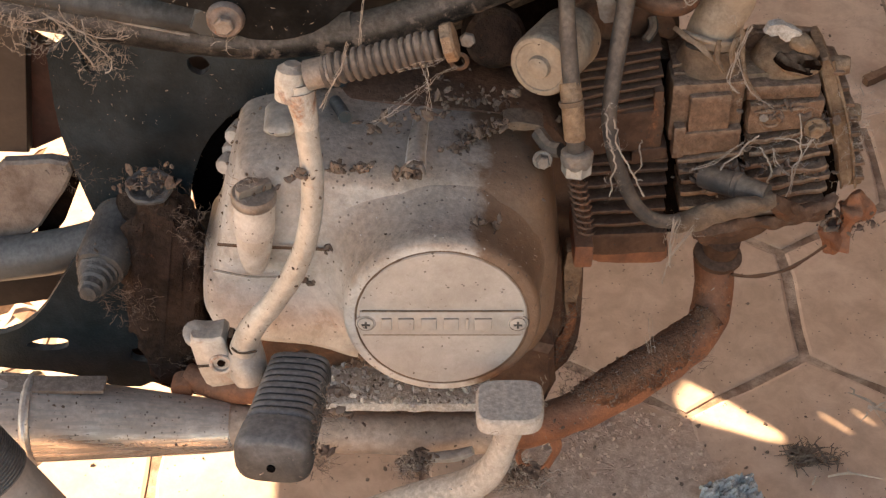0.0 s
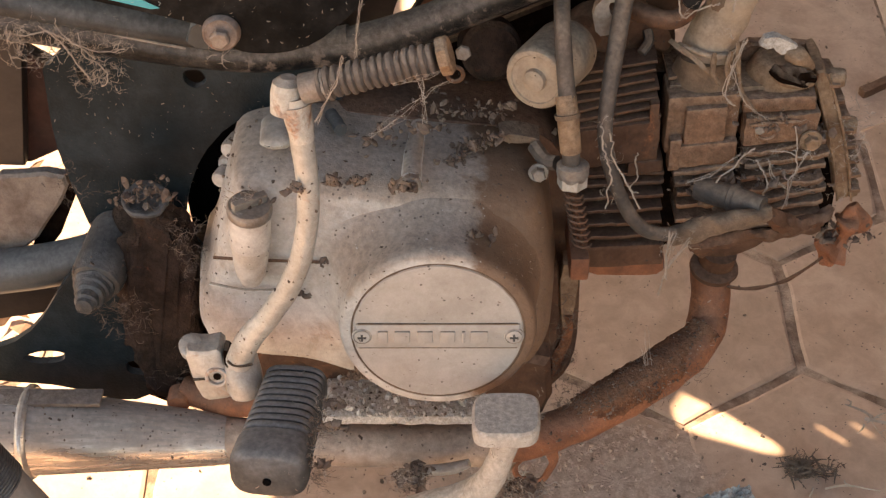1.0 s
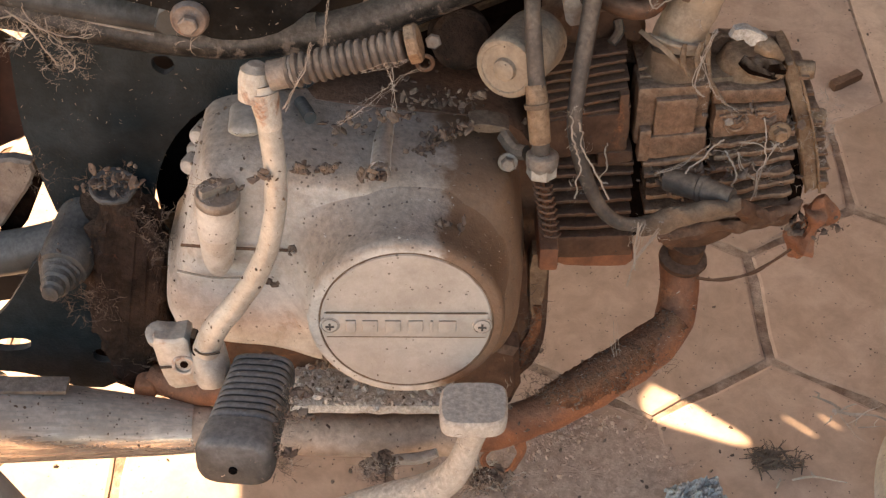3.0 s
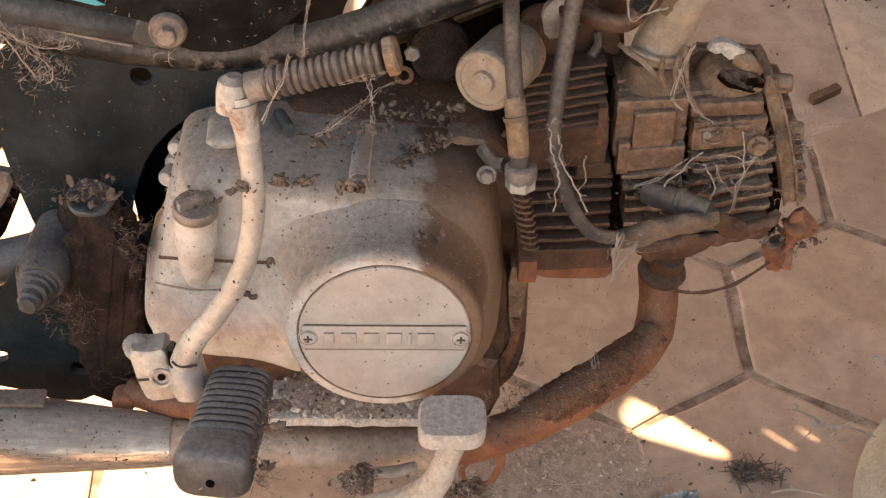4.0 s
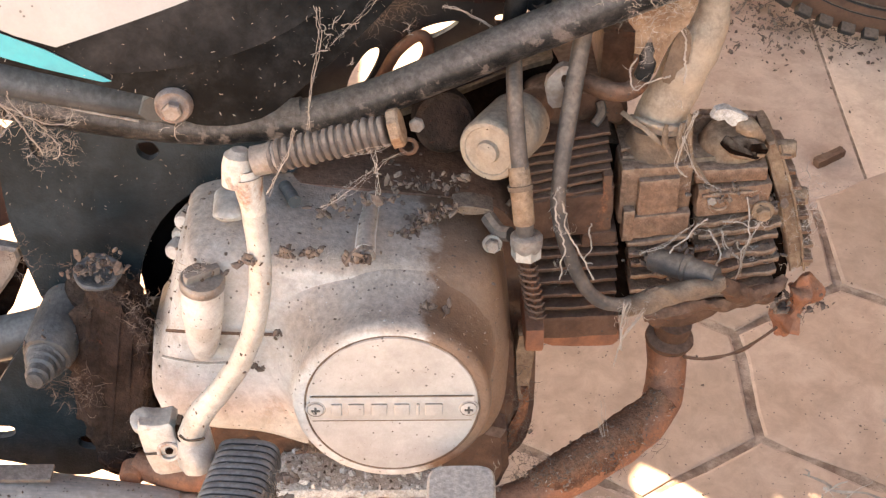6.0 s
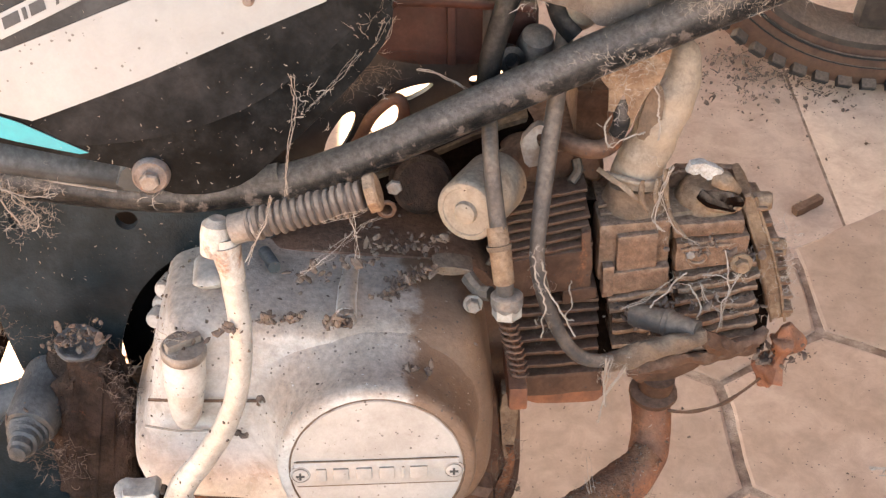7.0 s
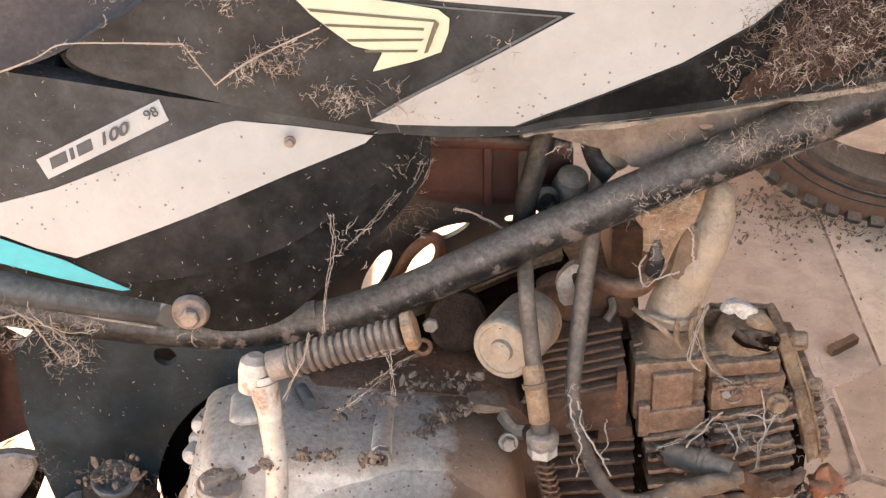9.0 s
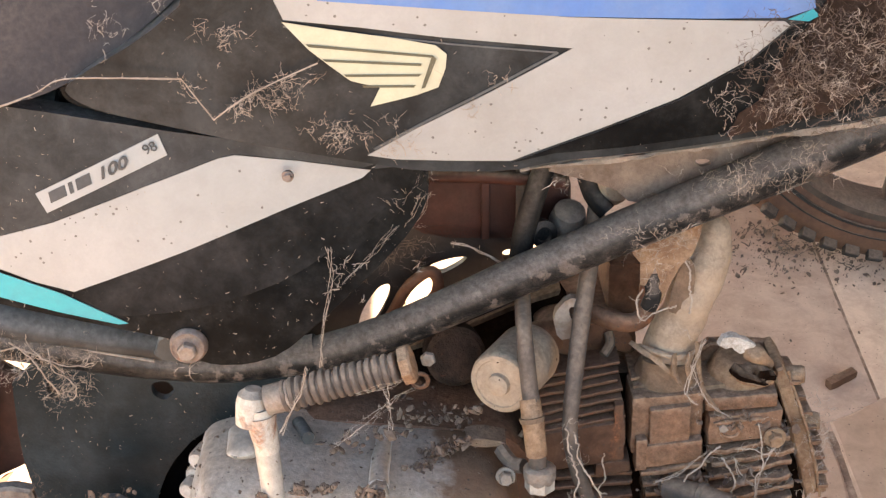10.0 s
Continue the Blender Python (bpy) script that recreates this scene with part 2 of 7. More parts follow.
M_RIM = material("grimy_rim", (0.08, 0.058, 0.045), (0.045, 0.032, 0.025), 0.6, 0.3, dust=0.2, scale=30, bump=0.3)
M_WEB = material("dry_fibre", (0.45, 0.36, 0.285), (0.3, 0.225, 0.17), 0.9, 0.0, scale=60, bump=0.0)
M_WEB_DARK = material("brown_fibre", (0.17, 0.115, 0.082), (0.1, 0.066, 0.047), 0.9, 0.0, scale=60, bump=0.0)
M_CRUMB = material("dirt_crumb", (0.1, 0.06, 0.042), (0.25, 0.17, 0.12), 0.95, 0.0, scale=90, bump=0.3)
M_MUD = material("baked_brown_mud", (0.05, 0.031, 0.023), (0.022, 0.0145, 0.011), 0.9, 0.0, dust=0.06, rust=0.2, scale=70, bump=1.0, spec=0.05, dust_colour=(0.15, 0.092, 0.062), rust_colour=(0.16, 0.05, 0.022))
M_GRIME = material("brown_black_grime", (0.045, 0.045, 0.044), (0.08, 0.067, 0.057), 0.42, 0.0, dust=0.28, scale=50, bump=0.5, spec=0.35, dust_colour=(0.17, 0.145, 0.125))
M_CRUST = material("rust_crust", (0.24, 0.098, 0.05), (0.1, 0.045, 0.026), 0.95, 0.0, dust=0.15, rust=0.4, scale=130, bump=1.0, spec=0.1, dust_colour=(0.3, 0.17, 0.105), mottle=0.55)
M_ARM = material("dust_grey_black_paint", (0.042, 0.046, 0.046), (0.07, 0.072, 0.07), 0.45, 0.0, dust=0.3, scale=16, bump=0.15, spec=0.3, dust_colour=(0.2, 0.19, 0.175))
M_SAND = material("fine_sand", (0.64, 0.44, 0.32), (0.47, 0.31, 0.22), 0.95, 0.0, scale=120, bump=0.5, mottle=0.45)
M_PAD = material("dusted_pedal_pad", (0.54, 0.465, 0.39), (0.46, 0.385, 0.32), 0.8, 0.0, spec=0.12, dust=0.75, scale=70, bump=0.4, mottle=0.3, dust_colour=(0.62, 0.5, 0.395))
M_GUSSET = material("dust_brown_gusset", (0.25, 0.19, 0.15), (0.15, 0.105, 0.08), 0.85, 0.0, dust=0.4, scale=40, bump=0.6, spec=0.1, dust_colour=(0.31, 0.245, 0.2))
M_STRAP = material("grey_fluff_strap", (0.34, 0.29, 0.25), (0.22, 0.18, 0.15), 0.95, 0.0, dust=0.2, scale=90, bump=0.8, spec=0.1, dust_colour=(0.38, 0.32, 0.27))
M_LEAF = material("dry_leaf", (0.26, 0.13, 0.07), (0.16, 0.08, 0.045), 0.85, 0.0, scale=70, bump=0.3)
M_RAG = material("faded_teal_cloth", (0.4, 0.45, 0.43), (0.6, 0.57, 0.52), 0.95, 0.0, dust=0.3, scale=120, bump=0.8, dust_colour=(0.5, 0.44, 0.38), mottle=0.6)
M_GREYPL = material("dusty_grey_plastic", (0.27, 0.245, 0.22), (0.36, 0.315, 0.28), 0.6, 0.0, dust=0.5, scale=12, bump=0.15, speck=0.9)
M_PLASTER = material("shed_plaster", (0.3, 0.24, 0.19), (0.24, 0.19, 0.15), 0.9, 0.0, scale=4, bump=0.3)
M_ROOF = material("roof_sheet", (0.09, 0.065, 0.05), (0.06, 0.045, 0.035), 0.8, 0.0, scale=5, bump=0.2)


# ---------------------------------------------------------------- mesh helpers
def part(name, bm, mat, parent=None, label="", sharp=38, smooth=True):
    """Links a bmesh as one mesh object under a thing or a part."""
    bmesh.ops.remove_doubles(bm, verts=bm.verts, dist=1e-6)
    bmesh.ops.recalc_face_normals(bm, faces=bm.faces)
    me = bpy.data.meshes.new(name)
    bm.to_mesh(me)
    bm.free()
    for mt in (mat if isinstance(mat, (list, tuple)) else [mat]):
        me.materials.append(mt)
    if smooth:
        me.shade_smooth()
        me.set_sharp_from_angle(angle=radians(sharp))
    ob = new(name, me)
    if parent is not None:
        ob.parent = parent
    if label:
        ob["label"] = label
    return ob


def catmull(pts, n=6, closed=False):
    pts = [Vector(p) for p in pts]
    out, m = [], len(pts)
    for i in range(m if closed else m - 1):
        if closed:
            a, b, c, d = (pts[(i + k) % m] for k in (-1, 0, 1, 2))
        else:
            a, b, c, d = pts[max(i - 1, 0)], pts[i], pts[i + 1], pts[min(i + 2, m - 1)]
        for k in range(n):
            t = k / n
            out.append(0.5 * (2 * b + (c - a) * t + (2 * a - 5 * b + 4 * c - d) * t * t + (3 * b - a - 3 * c + d) * t ** 3))
    if not closed:
        out.append(pts[-1])
    return out


def ring_faces(bm, r1, r2, closed=True):
    n = len(r1)
    for i in range(n if closed else n - 1):
        j = (i + 1) % n
        bm.faces.new((r1[i], r1[j], r2[j], r2[i]))


def tube(pts, radius, seg=12, n=6, bm=None, wobble=0.0, caps=True, squash=1.0):
    """A round bar along a smooth curve; radius a number or one per given point."""
    bm = bm or bmesh.new()
    m = len(pts)
    radii = list(radius) if isinstance(radius, (list, tuple)) else [radius] * m
    path = catmull(pts, n) if n > 1 else [Vector(p) for p in pts]
    rr = []
    for i in range(len(path)):
        f = i / max(1, n)
        a = min(int(f), m - 1)
        b = min(a + 1, m - 1)
        rr.append(radii[a] + (radii[b] - radii[a]) * (f - a))
    rings, side = [], None
    for i, p in enumerate(path):
        t = (path[min(i + 1, len(path) - 1)] - path[max(i - 1, 0)]).normalized()
        if side is None:
            side = t.orthogonal().normalized()
        side = (side - t * side.dot(t)).normalized()
        up = t.cross(side)
        ring = []
        for k in range(seg):
            a = 2 * math.pi * k / seg
            r = rr[i] * (1 + (wobble * noise.noise(p * 90 + Vector((math.cos(a), math.sin(a), 0)) * 0.8) if wobble else 0))
            ring.append(bm.verts.new(p + side * (r * math.cos(a)) + up * (r * squash * math.sin(a))))
        rings.append(ring)
    for a, b in zip(rings, rings[1:]):
        ring_faces(bm, a, b)
    if caps:
        bm.faces.new(rings[0])
        bm.faces.new(rings[-1])
    return bm


def lathe(base, axis, profile, seg=32, bm=None):
    """Turned body: profile of (radius, height along the axis) from base."""
    bm = bm or bmesh.new()
    axis = Vector(axis).normalized()
    u = axis.orthogonal().normalized()
    v = axis.cross(u)
    base = Vector(base)
    rings = []
    for r, h in profile:
        rings.append([bm.verts.new(base + axis * h + (u * math.cos(2 * math.pi * k / seg) + v * math.sin(2 * math.pi * k / seg)) * max(r, 1e-5)) for k in range(seg)])
    for a, b in zip(rings, rings[1:]):
        ring_faces(bm, a, b)
    bm.faces.new(rings[0])
    bm.faces.new(rings[-1])
    return bm


def area2(o):
    return sum(a[0] * b[1] - b[0] * a[1] for a, b in zip(o, o[1:] + o[:1]))


def inset(o, d):
    """Moves a closed (x, z) outline inwards by d."""
    if area2(o) < 0:
        o = o[::-1]
    out = []
    m = len(o)
    for i in range(m):
        p, q, r = Vector(o[i - 1][:2]), Vector(o[i][:2]), Vector(o[(i + 1) % m][:2])
        e1, e2 = (q - p).normalized(), (r - q).normalized()
        n1, n2 = Vector((-e1.y, e1.x)), Vector((-e2.y, e2.x))
        k = (n1 + n2)
        k = k / max(0.5, k.length_squared / 2) if k.length > 1e-6 else n1
        out.append(tuple(q + k * d))
    return out


def soften(o, rounds=2):
    """Rounds the corners of a closed outline."""
    for _ in range(rounds):
        new_o = []
        for a, b in zip(o, o[1:] + o[:1]):
            new_o += [(a[0] * 0.78 + b[0] * 0.22, a[1] * 0.78 + b[1] * 0.22), (a[0] * 0.22 + b[0] * 0.78, a[1] * 0.22 + b[1] * 0.78)]
        o = new_o
    return o


def dome(outline, layers, bm=None, rounds=2):
    """Layers of (y, inset) over one (x, z) outline, capped at both ends."""
    bm = bm or bmesh.new()
    o = list(outline)
    if area2(o) < 0:
        o = o[::-1]
    rings = [[bm.verts.new((x, y, z)) for x, z in soften(inset(o, d), rounds)] for y, d in layers]
    for a, b in zip(rings, rings[1:]):
        ring_faces(bm, a, b)
    bm.faces.new(rings[0])
    bm.faces.new(rings[-1])
    return bm


def plate(outline, holes, y0, y1, rounds=1):
    """A sheet-metal plate in the (x, z) plane with holes that go through."""
    bm = bmesh.new()
    loops = [soften(list(outline), rounds)] + [soften(list(h), 2) for h in holes]
    edges = []
    for lp in loops:
        vs = [bm.verts.new((x, y0, z)) for x, z in lp]
        edges += [bm.edges.new((a, b)) for a, b in zip(vs, vs[1:] + vs[:1])]
    bmesh.ops.triangle_fill(bm, edges=edges, use_beauty=True)
    res = bmesh.ops.extrude_face_region(bm, geom=bm.faces[:])
    for v in res["geom"]:
        if isinstance(v, bmesh.types.BMVert):
            v.co.y = y1
    return bm


def sheet(outline, yfun, thick, rounds=0, cuts=2, off=0.0):
    """A panel that follows the surface y = yfun(x, z), with thickness behind it."""
    bm = bmesh.new()
    o = soften(list(outline), rounds) if rounds else list(outline)
    vs = [bm.verts.new((x, 0, z)) for x, z in o]
    es = [bm.edges.new((a, b)) for a, b in zip(vs, vs[1:] + vs[:1])]
    bmesh.ops.triangle_fill(bm, edges=es, use_beauty=True)
    for _ in range(cuts):
        long_edges = [e for e in bm.edges if e.calc_length() > 0.018]
        if not long_edges:
            break
        bmesh.ops.subdivide_edges(bm, edges=long_edges, cuts=1)
        bmesh.ops.triangulate(bm, faces=[f for f in bm.faces if len(f.verts) > 3])
    for v in bm.verts:
        v.co.y = yfun(v.co.x, v.co.z) - off
    res = bmesh.ops.extrude_face_region(bm, geom=bm.faces[:])
    for v in res["geom"]:
        if isinstance(v, bmesh.types.BMVert):
            v.co.y += thick
    return bm


def block(x0, x1, y0, y1, z0, z1, bev=0.002, bm=None, shear=0.0, xc=0.0):
    b2 = bmesh.new()
    bmesh.ops.create_cube(b2, size=1)
    for v in b2.verts:
        v.co = Vector(((x0 + x1) / 2 + v.co.x * (x1 - x0), (y0 + y1) / 2 + v.co.y * (y1 - y0), (z0 + z1) / 2 + v.co.z * (z1 - z0)))
    if bev:
        bmesh.ops.bevel(b2, geom=b2.edges[:], offset=bev, segments=2, profile=0.6, affect="EDGES")
    for v in b2.verts:
        v.co.z += (v.co.x - xc) * shear
    if bm is None:
        return b2
    me = bpy.data.meshes.new("tmp")
    b2.to_mesh(me)
    b2.free()
    bm.from_mesh(me)
    bpy.data.meshes.remove(me)
    return bm


def worn(bm, amount=0.0006, cuts=5, scale=130.0, seed=0.0):
    """Makes a clean casting uneven, as under baked-on dirt."""
    bmesh.ops.subdivide_edges(bm, edges=[e for e in bm.edges if e.calc_length() > 0.006], cuts=cuts, use_grid_fill=True)
    for v in bm.verts:
        p = v.co * scale + Vector((seed, 2.3 * seed, 0))
        v.co += Vector((noise.noise(p), noise.noise(p + Vector((9, 4, 2))), noise.noise(p + Vector((3, 8, 7))))) * amount
    return bm


def cast_fin(x0, x1, y0, y1, z, th, seed, jag=0.0004, shear=0.0, xc=0.0, n=12):
    """A thin cast fin with an uneven, dirt-worn front edge."""
    bm = bmesh.new()
    secs = []
    for i in range(n + 1):
        x = x0 + (x1 - x0) * i / n
        dz = (x - xc) * shear
        a = noise.noise(Vector((x * 140, seed * 7.3, 0.5))) * jag * 1.6
        b = noise.noise(Vector((x * 180, seed * 3.1, 9.5))) * jag
        c = 0.0005
        secs.append([bm.verts.new((x, y, z + b * f + dz + h)) for y, h, f in ((y0 + a, -th * 0.25, 1), (y0 + a + c, -th / 2, 1), (y1, -th / 2, 0.3), (y1, th / 2, 0.3), (y0 + a + c, th / 2, 1), (y0 + a, th * 0.25, 1))])
    for p, q_ in zip(secs, secs[1:]):
        ring_faces(bm, p, q_)
    bm.faces.new(secs[0])
    bm.faces.new(secs[-1])
    return bm


def bolt(name, at, r, h, parent, mat, axis=(0, -1, 0), washer=0.0, label=""):
    """A hexagon bolt head, with a washer if it has one."""
    a = Vector(axis).normalized()
    bm = bmesh.new()
    if washer:
        lathe(at, a, [(washer * 0.4, 0), (washer * 0.95, 0), (washer, 0.0008), (washer * 0.95, 0.002), (washer * 0.3, 0.0022)], 24, bm)
    lathe(Vector(at) + a * (0.002 if washer else 0), a, [(r, 0), (r, h * 0.8), (r * 0.8, h), (r * 0.2, h)], 6, bm)
    return part(name, bm, mat, parent, label, sharp=25)


def fibres(name, mat, boxes, seed, label, category, matrix=None, radius=0.0004, length=0.03, curl=1.0, sides=3):
    """Tangled dry threads: boxes of (centre, half size, how many)."""
    rnd = random.Random(seed)
    bm = bmesh.new()
    for c, hsize, count in boxes:
        nodes = [Vector([c[k] + hsize[k] * max(-0.95, min(0.95, rnd.gauss(0, 0.55))) for k in range(3)]) for _ in range(max(4, count // 2))]
        for _ in range(int(count * 1.1)):
            p = rnd.choice(nodes) + Vector((rnd.gauss(0, 1), rnd.gauss(0, 0.4), rnd.gauss(0, 1))) * length * 0.25
            reach = length * rnd.uniform(0.4, 1.5)
            head_ = Vector((rnd.gauss(0, 1), rnd.gauss(0, 0.35), rnd.gauss(0, 1))).normalized()
            steps = rnd.randint(4, 7)
            pts, bend = [p], Vector((rnd.gauss(0, 1), rnd.gauss(0, 0.3), rnd.gauss(0, 1))) * 0.45 * curl
            for k in range(steps):
                head_ = (head_ + bend * rnd.uniform(0.2, 1.0) + Vector((rnd.gauss(0, 1), rnd.gauss(0, 0.4), rnd.gauss(0, 1))) * 0.3 * curl).normalized()
                pts.append(pts[-1] + head_ * reach / steps)
                if rnd.random() < 0.25:
                    bend = -bend
            r = radius * rnd.uniform(0.35, 1.0) + radius * (rnd.random() ** 5) * 1.6
            tube(pts, [r * rnd.uniform(0.7, 1.3) * (1 - 0.55 * k / steps) for k in range(len(pts))], sides, 2, bm)
            for _b in range(rnd.choice((0, 1, 2, 3))):
                a = pts[rnd.randrange(1, len(pts) - 1)]
                e = Vector((rnd.gauss(0, 1), rnd.gauss(0, 0.4), rnd.gauss(0, 1))).normalized() * reach / 7
                tube([a, a + e, a + e * rnd.uniform(1.4, 2.2) + Vector((rnd.gauss(0, 1), 0, rnd.gauss(0, 1))) * reach * 0.07], [r * 0.7, r * 0.5, r * 0.25], sides, 1, bm)
    ob = part(name, bm, mat, None)
    if matrix is not None:
        ob.matrix_world = matrix
    return tagged(ob, label, category, kind="stuff")


def crumbs(bm, places, rnd):
    """Small angular lumps at (place, size)."""
    for p, s in places:
        p = Vector(p)
        res = bmesh.ops.create_icosphere(bm, subdivisions=1, radius=s)
        q = Vector((rnd.uniform(0.45, 1.7), rnd.uniform(0.5, 1.2), rnd.uniform(0.3, 0.9)))
        turn_ = Euler((rnd.uniform(-0.6, 0.6), rnd.uniform(-3, 3), rnd.uniform(-0.6, 0.6))).to_matrix()
        for v in res["verts"]:
            v.co = turn_ @ Vector((v.co.x * q.x, v.co.y * q.y, v.co.z * q.z)) * rnd.uniform(0.6, 1.25) + p
    return bm


# ---------------------------------------------------------------- ground
ground_bm = bmesh.new()
bmesh.ops.create_grid(ground_bm, x_segments=8, y_segments=8, size=60)
for v in ground_bm.verts:
    v.co.z = -0.0045
ground = tagged(part("ground", ground_bm, M_EARTH), "bare brown earth reaching out round the paved yard", "ground", kind="structure")
floor_bm = block(-5, 5, -4, 6, -0.06, -0.0019, 0)
floor = tagged(part("floor", floor_bm, M_JOINT), "dusty yard floor of brown hexagonal tiles with dirty joints", "floor", kind="structure")

# ---------------------------------------------------------------- motorcycle
LEAN_AWAY = 8.0
bike = tagged(new("motorcycle"), "dusty abandoned black and white motorcycle hung with cobwebs", "motorcycle")
BIKE = pose(0, 0.672, 0, -LEAN_AWAY, 0, 0)
bike.matrix_world = BIKE

# black pivot plate of the frame, behind the crankcase
pivot_plate = part("pivot_plate", plate([(-0.2266, 0.3899), (-0.2285, 0.3291), (-0.2235, 0.2965), (-0.2154, 0.2581), (-0.1919, 0.2221), (-0.1547, 0.1988), (-0.1452, 0.2403), (-0.1583, 0.2603), (-0.1533, 0.2881), (-0.1422, 0.3162), (-0.1234, 0.3385), (-0.0967, 0.351), (-0.0472, 0.3563), (-0.046, 0.3899), (-0.1539, 0.3972)],
    [[(-0.1467, 0.3752), (-0.1369, 0.3763), (-0.1328, 0.3685), (-0.1399, 0.3624), (-0.1469, 0.367)], [(-0.2085, 0.3767), (-0.2045, 0.3774), (-0.1993, 0.3647), (-0.2034, 0.3632), (-0.2072, 0.3685)]], -0.062, -0.056), M_BLACK, bike)
# added filler, black in place of the shade beside the cover
part("pivot_gap_shadow", dome([(-0.1527, 0.3286), (-0.0492, 0.3366), (-0.0532, 0.2202), (-0.1571, 0.2155), (-0.162, 0.2742)], [(-0.03, 0), (0.0, 0)], rounds=0), M_SHADE, bike, "black filler for the shade in the gap behind the cover")

# lower bracket with the stand mount
part("stand_bracket", plate([(-0.3097, 0.1607), (-0.3058, 0.1802), (-0.2759, 0.185), (-0.2551, 0.2016), (-0.236, 0.2316), (-0.218, 0.2581), (-0.1956, 0.2711), (-0.1561, 0.2581), (-0.1534, 0.2179), (-0.1754, 0.1802), (-0.1751, 0.1507), (-0.2067, 0.1345), (-0.2452, 0.1507), (-0.2888, 0.1547)],
    [[(-0.272, 0.1744), (-0.2567, 0.1812), (-0.2406, 0.1802), (-0.2427, 0.1715), (-0.2605, 0.1695)], [(-0.2033, 0.1715), (-0.1871, 0.1734), (-0.1844, 0.1656), (-0.1917, 0.1597), (-0.2032, 0.1616)]], -0.085, -0.079), M_BLACK, bike)

# rear arm and a strut behind it
part("swing_arm", tube([(-0.2073, -0.06, 0.2433), (-0.252, -0.06, 0.2306), (-0.3258, -0.06, 0.2205)], 0.0145, 16), M_ARM, bike)
part("rear_mudguard", dome([(-0.2994, 0.397), (-0.2396, 0.394), (-0.2554, 0.2961), (-0.3209, 0.2986)], [(-0.044, 0.001), (-0.042, 0), (-0.034, 0)], rounds=0), M_SEAT, bike, "brown plastic rear mudguard")
part("inner_guard", dome([(-0.2482, 0.3717), (-0.2314, 0.3602), (-0.2363, 0.2998), (-0.2555, 0.2905), (-0.2625, 0.2905)], [(-0.031, 0.001), (-0.03, 0), (-0.02, 0)], rounds=0), M_AIRBOX, bike)
part("inner_fender", dome([(-0.2387, 0.3617), (-0.0297, 0.3617), (-0.0323, 0.2323), (-0.1879, 0.2182), (-0.2228, 0.2997), (-0.2429, 0.3125)], [(0.03, 0), (0.036, 0)], rounds=1), M_SEAT, bike, "dark brown inner fender in the shade")
part("caked_mud", worn(worn(dome([(-0.1869, 0.2873), (-0.165, 0.2956), (-0.1488, 0.2788), (-0.1456, 0.2449), (-0.1507, 0.2038), (-0.1687, 0.1402), (-0.1903, 0.1454), (-0.1979, 0.1849), (-0.201, 0.2316)], [(-0.094, 0.008), (-0.09, 0.002), (-0.076, 0)], rounds=1), 0.0045, 5, 110, 3), 0.0022, 0, 330), M_MUD, bike, "dark brown mud caked behind the crankcase")
chain_case = part("chain_case", worn(dome([(-0.2805, 0.2944), (-0.2304, 0.2968), (-0.2279, 0.2841), (-0.2622, 0.2348), (-0.2931, 0.2313)], [(-0.052, 0.002), (-0.05, 0), (-0.044, 0)], rounds=1), 0.0006, 1, 80), M_GUSSET, bike, "dusty brown chain case")
# side turned from the light, its shade given by the near-black colour
part("case_side", dome([(-0.2326, 0.2863), (-0.2244, 0.2807), (-0.2463, 0.2338), (-0.2672, 0.2265)], [(-0.044, 0.001), (-0.043, 0), (-0.02, 0)], rounds=1), M_GAP, chain_case, "inner side of the case, coloured dark for its shade")
part("lower_strip", dome([(-0.3269, 0.183), (-0.2422, 0.1927), (-0.2415, 0.1722), (-0.3324, 0.1562)], [(-0.032, 0.001), (-0.03, 0), (-0.02, 0)], rounds=1), M_SEAT, bike)

# dark body added to close the view; stands for dirt and shade
part("lower_mount", dome([(-0.2108, 0.1779), (-0.1718, 0.2433), (-0.1367, 0.2388), (-0.1155, 0.1378), (-0.141, 0.1065), (-0.1759, 0.1065), (-0.2137, 0.1275)], [(-0.062, 0.002), (-0.06, 0), (-0.03, 0)], rounds=1), M_GAP, bike, "added dark fill for shade and caked dirt below the crankcase")

# pivot boss with its bolt
b0, b1, b2 = Vector((-0.2, -0.06, 0.2601)), Vector((-0.2077, -0.104, 0.2507)), Vector((-0.2101, -0.126, 0.2514))
blen = (b1 - b0).length
part("boss_ring", worn(lathe((-0.1714, -0.095, 0.3071), (0.04, -0.3, 1), [(0.0125, -0.0012), (0.0138, 0.0), (0.0136, 0.0016), (0.0124, 0.0024), (0.0102, 0.0022), (0.009, 0.001), (0.0084, -0.0015), (0.002, -0.002)], 30), 0.0012, 1, 170), M_GRIME, bike, "grime-grey washer lying over the pivot")
part("ring_socket", worn(lathe((-0.1829, -0.062, 0.2703), (0.02, -0.45, 1), [(0.0165, -0.03), (0.0175, -0.012), (0.0178, 0.006), (0.0165, 0.0085), (0.004, 0.0086)], 26), 0.0012, 1, 120), M_MUD, bike, "dirt-caked socket under the washer")
pivot = part("pivot_boss", worn(lathe(b0, b1 - b0, [(0.0135, -0.012), (0.0158, -0.004), (0.0162, blen * 0.25), (0.0156, blen * 0.5), (0.0162, blen * 0.52), (0.0162, blen - 0.007), (0.0148, blen - 0.002), (0.0105, blen)], 30), 0.0005, 0, 120), M_GRIME, bike, "grimy black pivot boss")
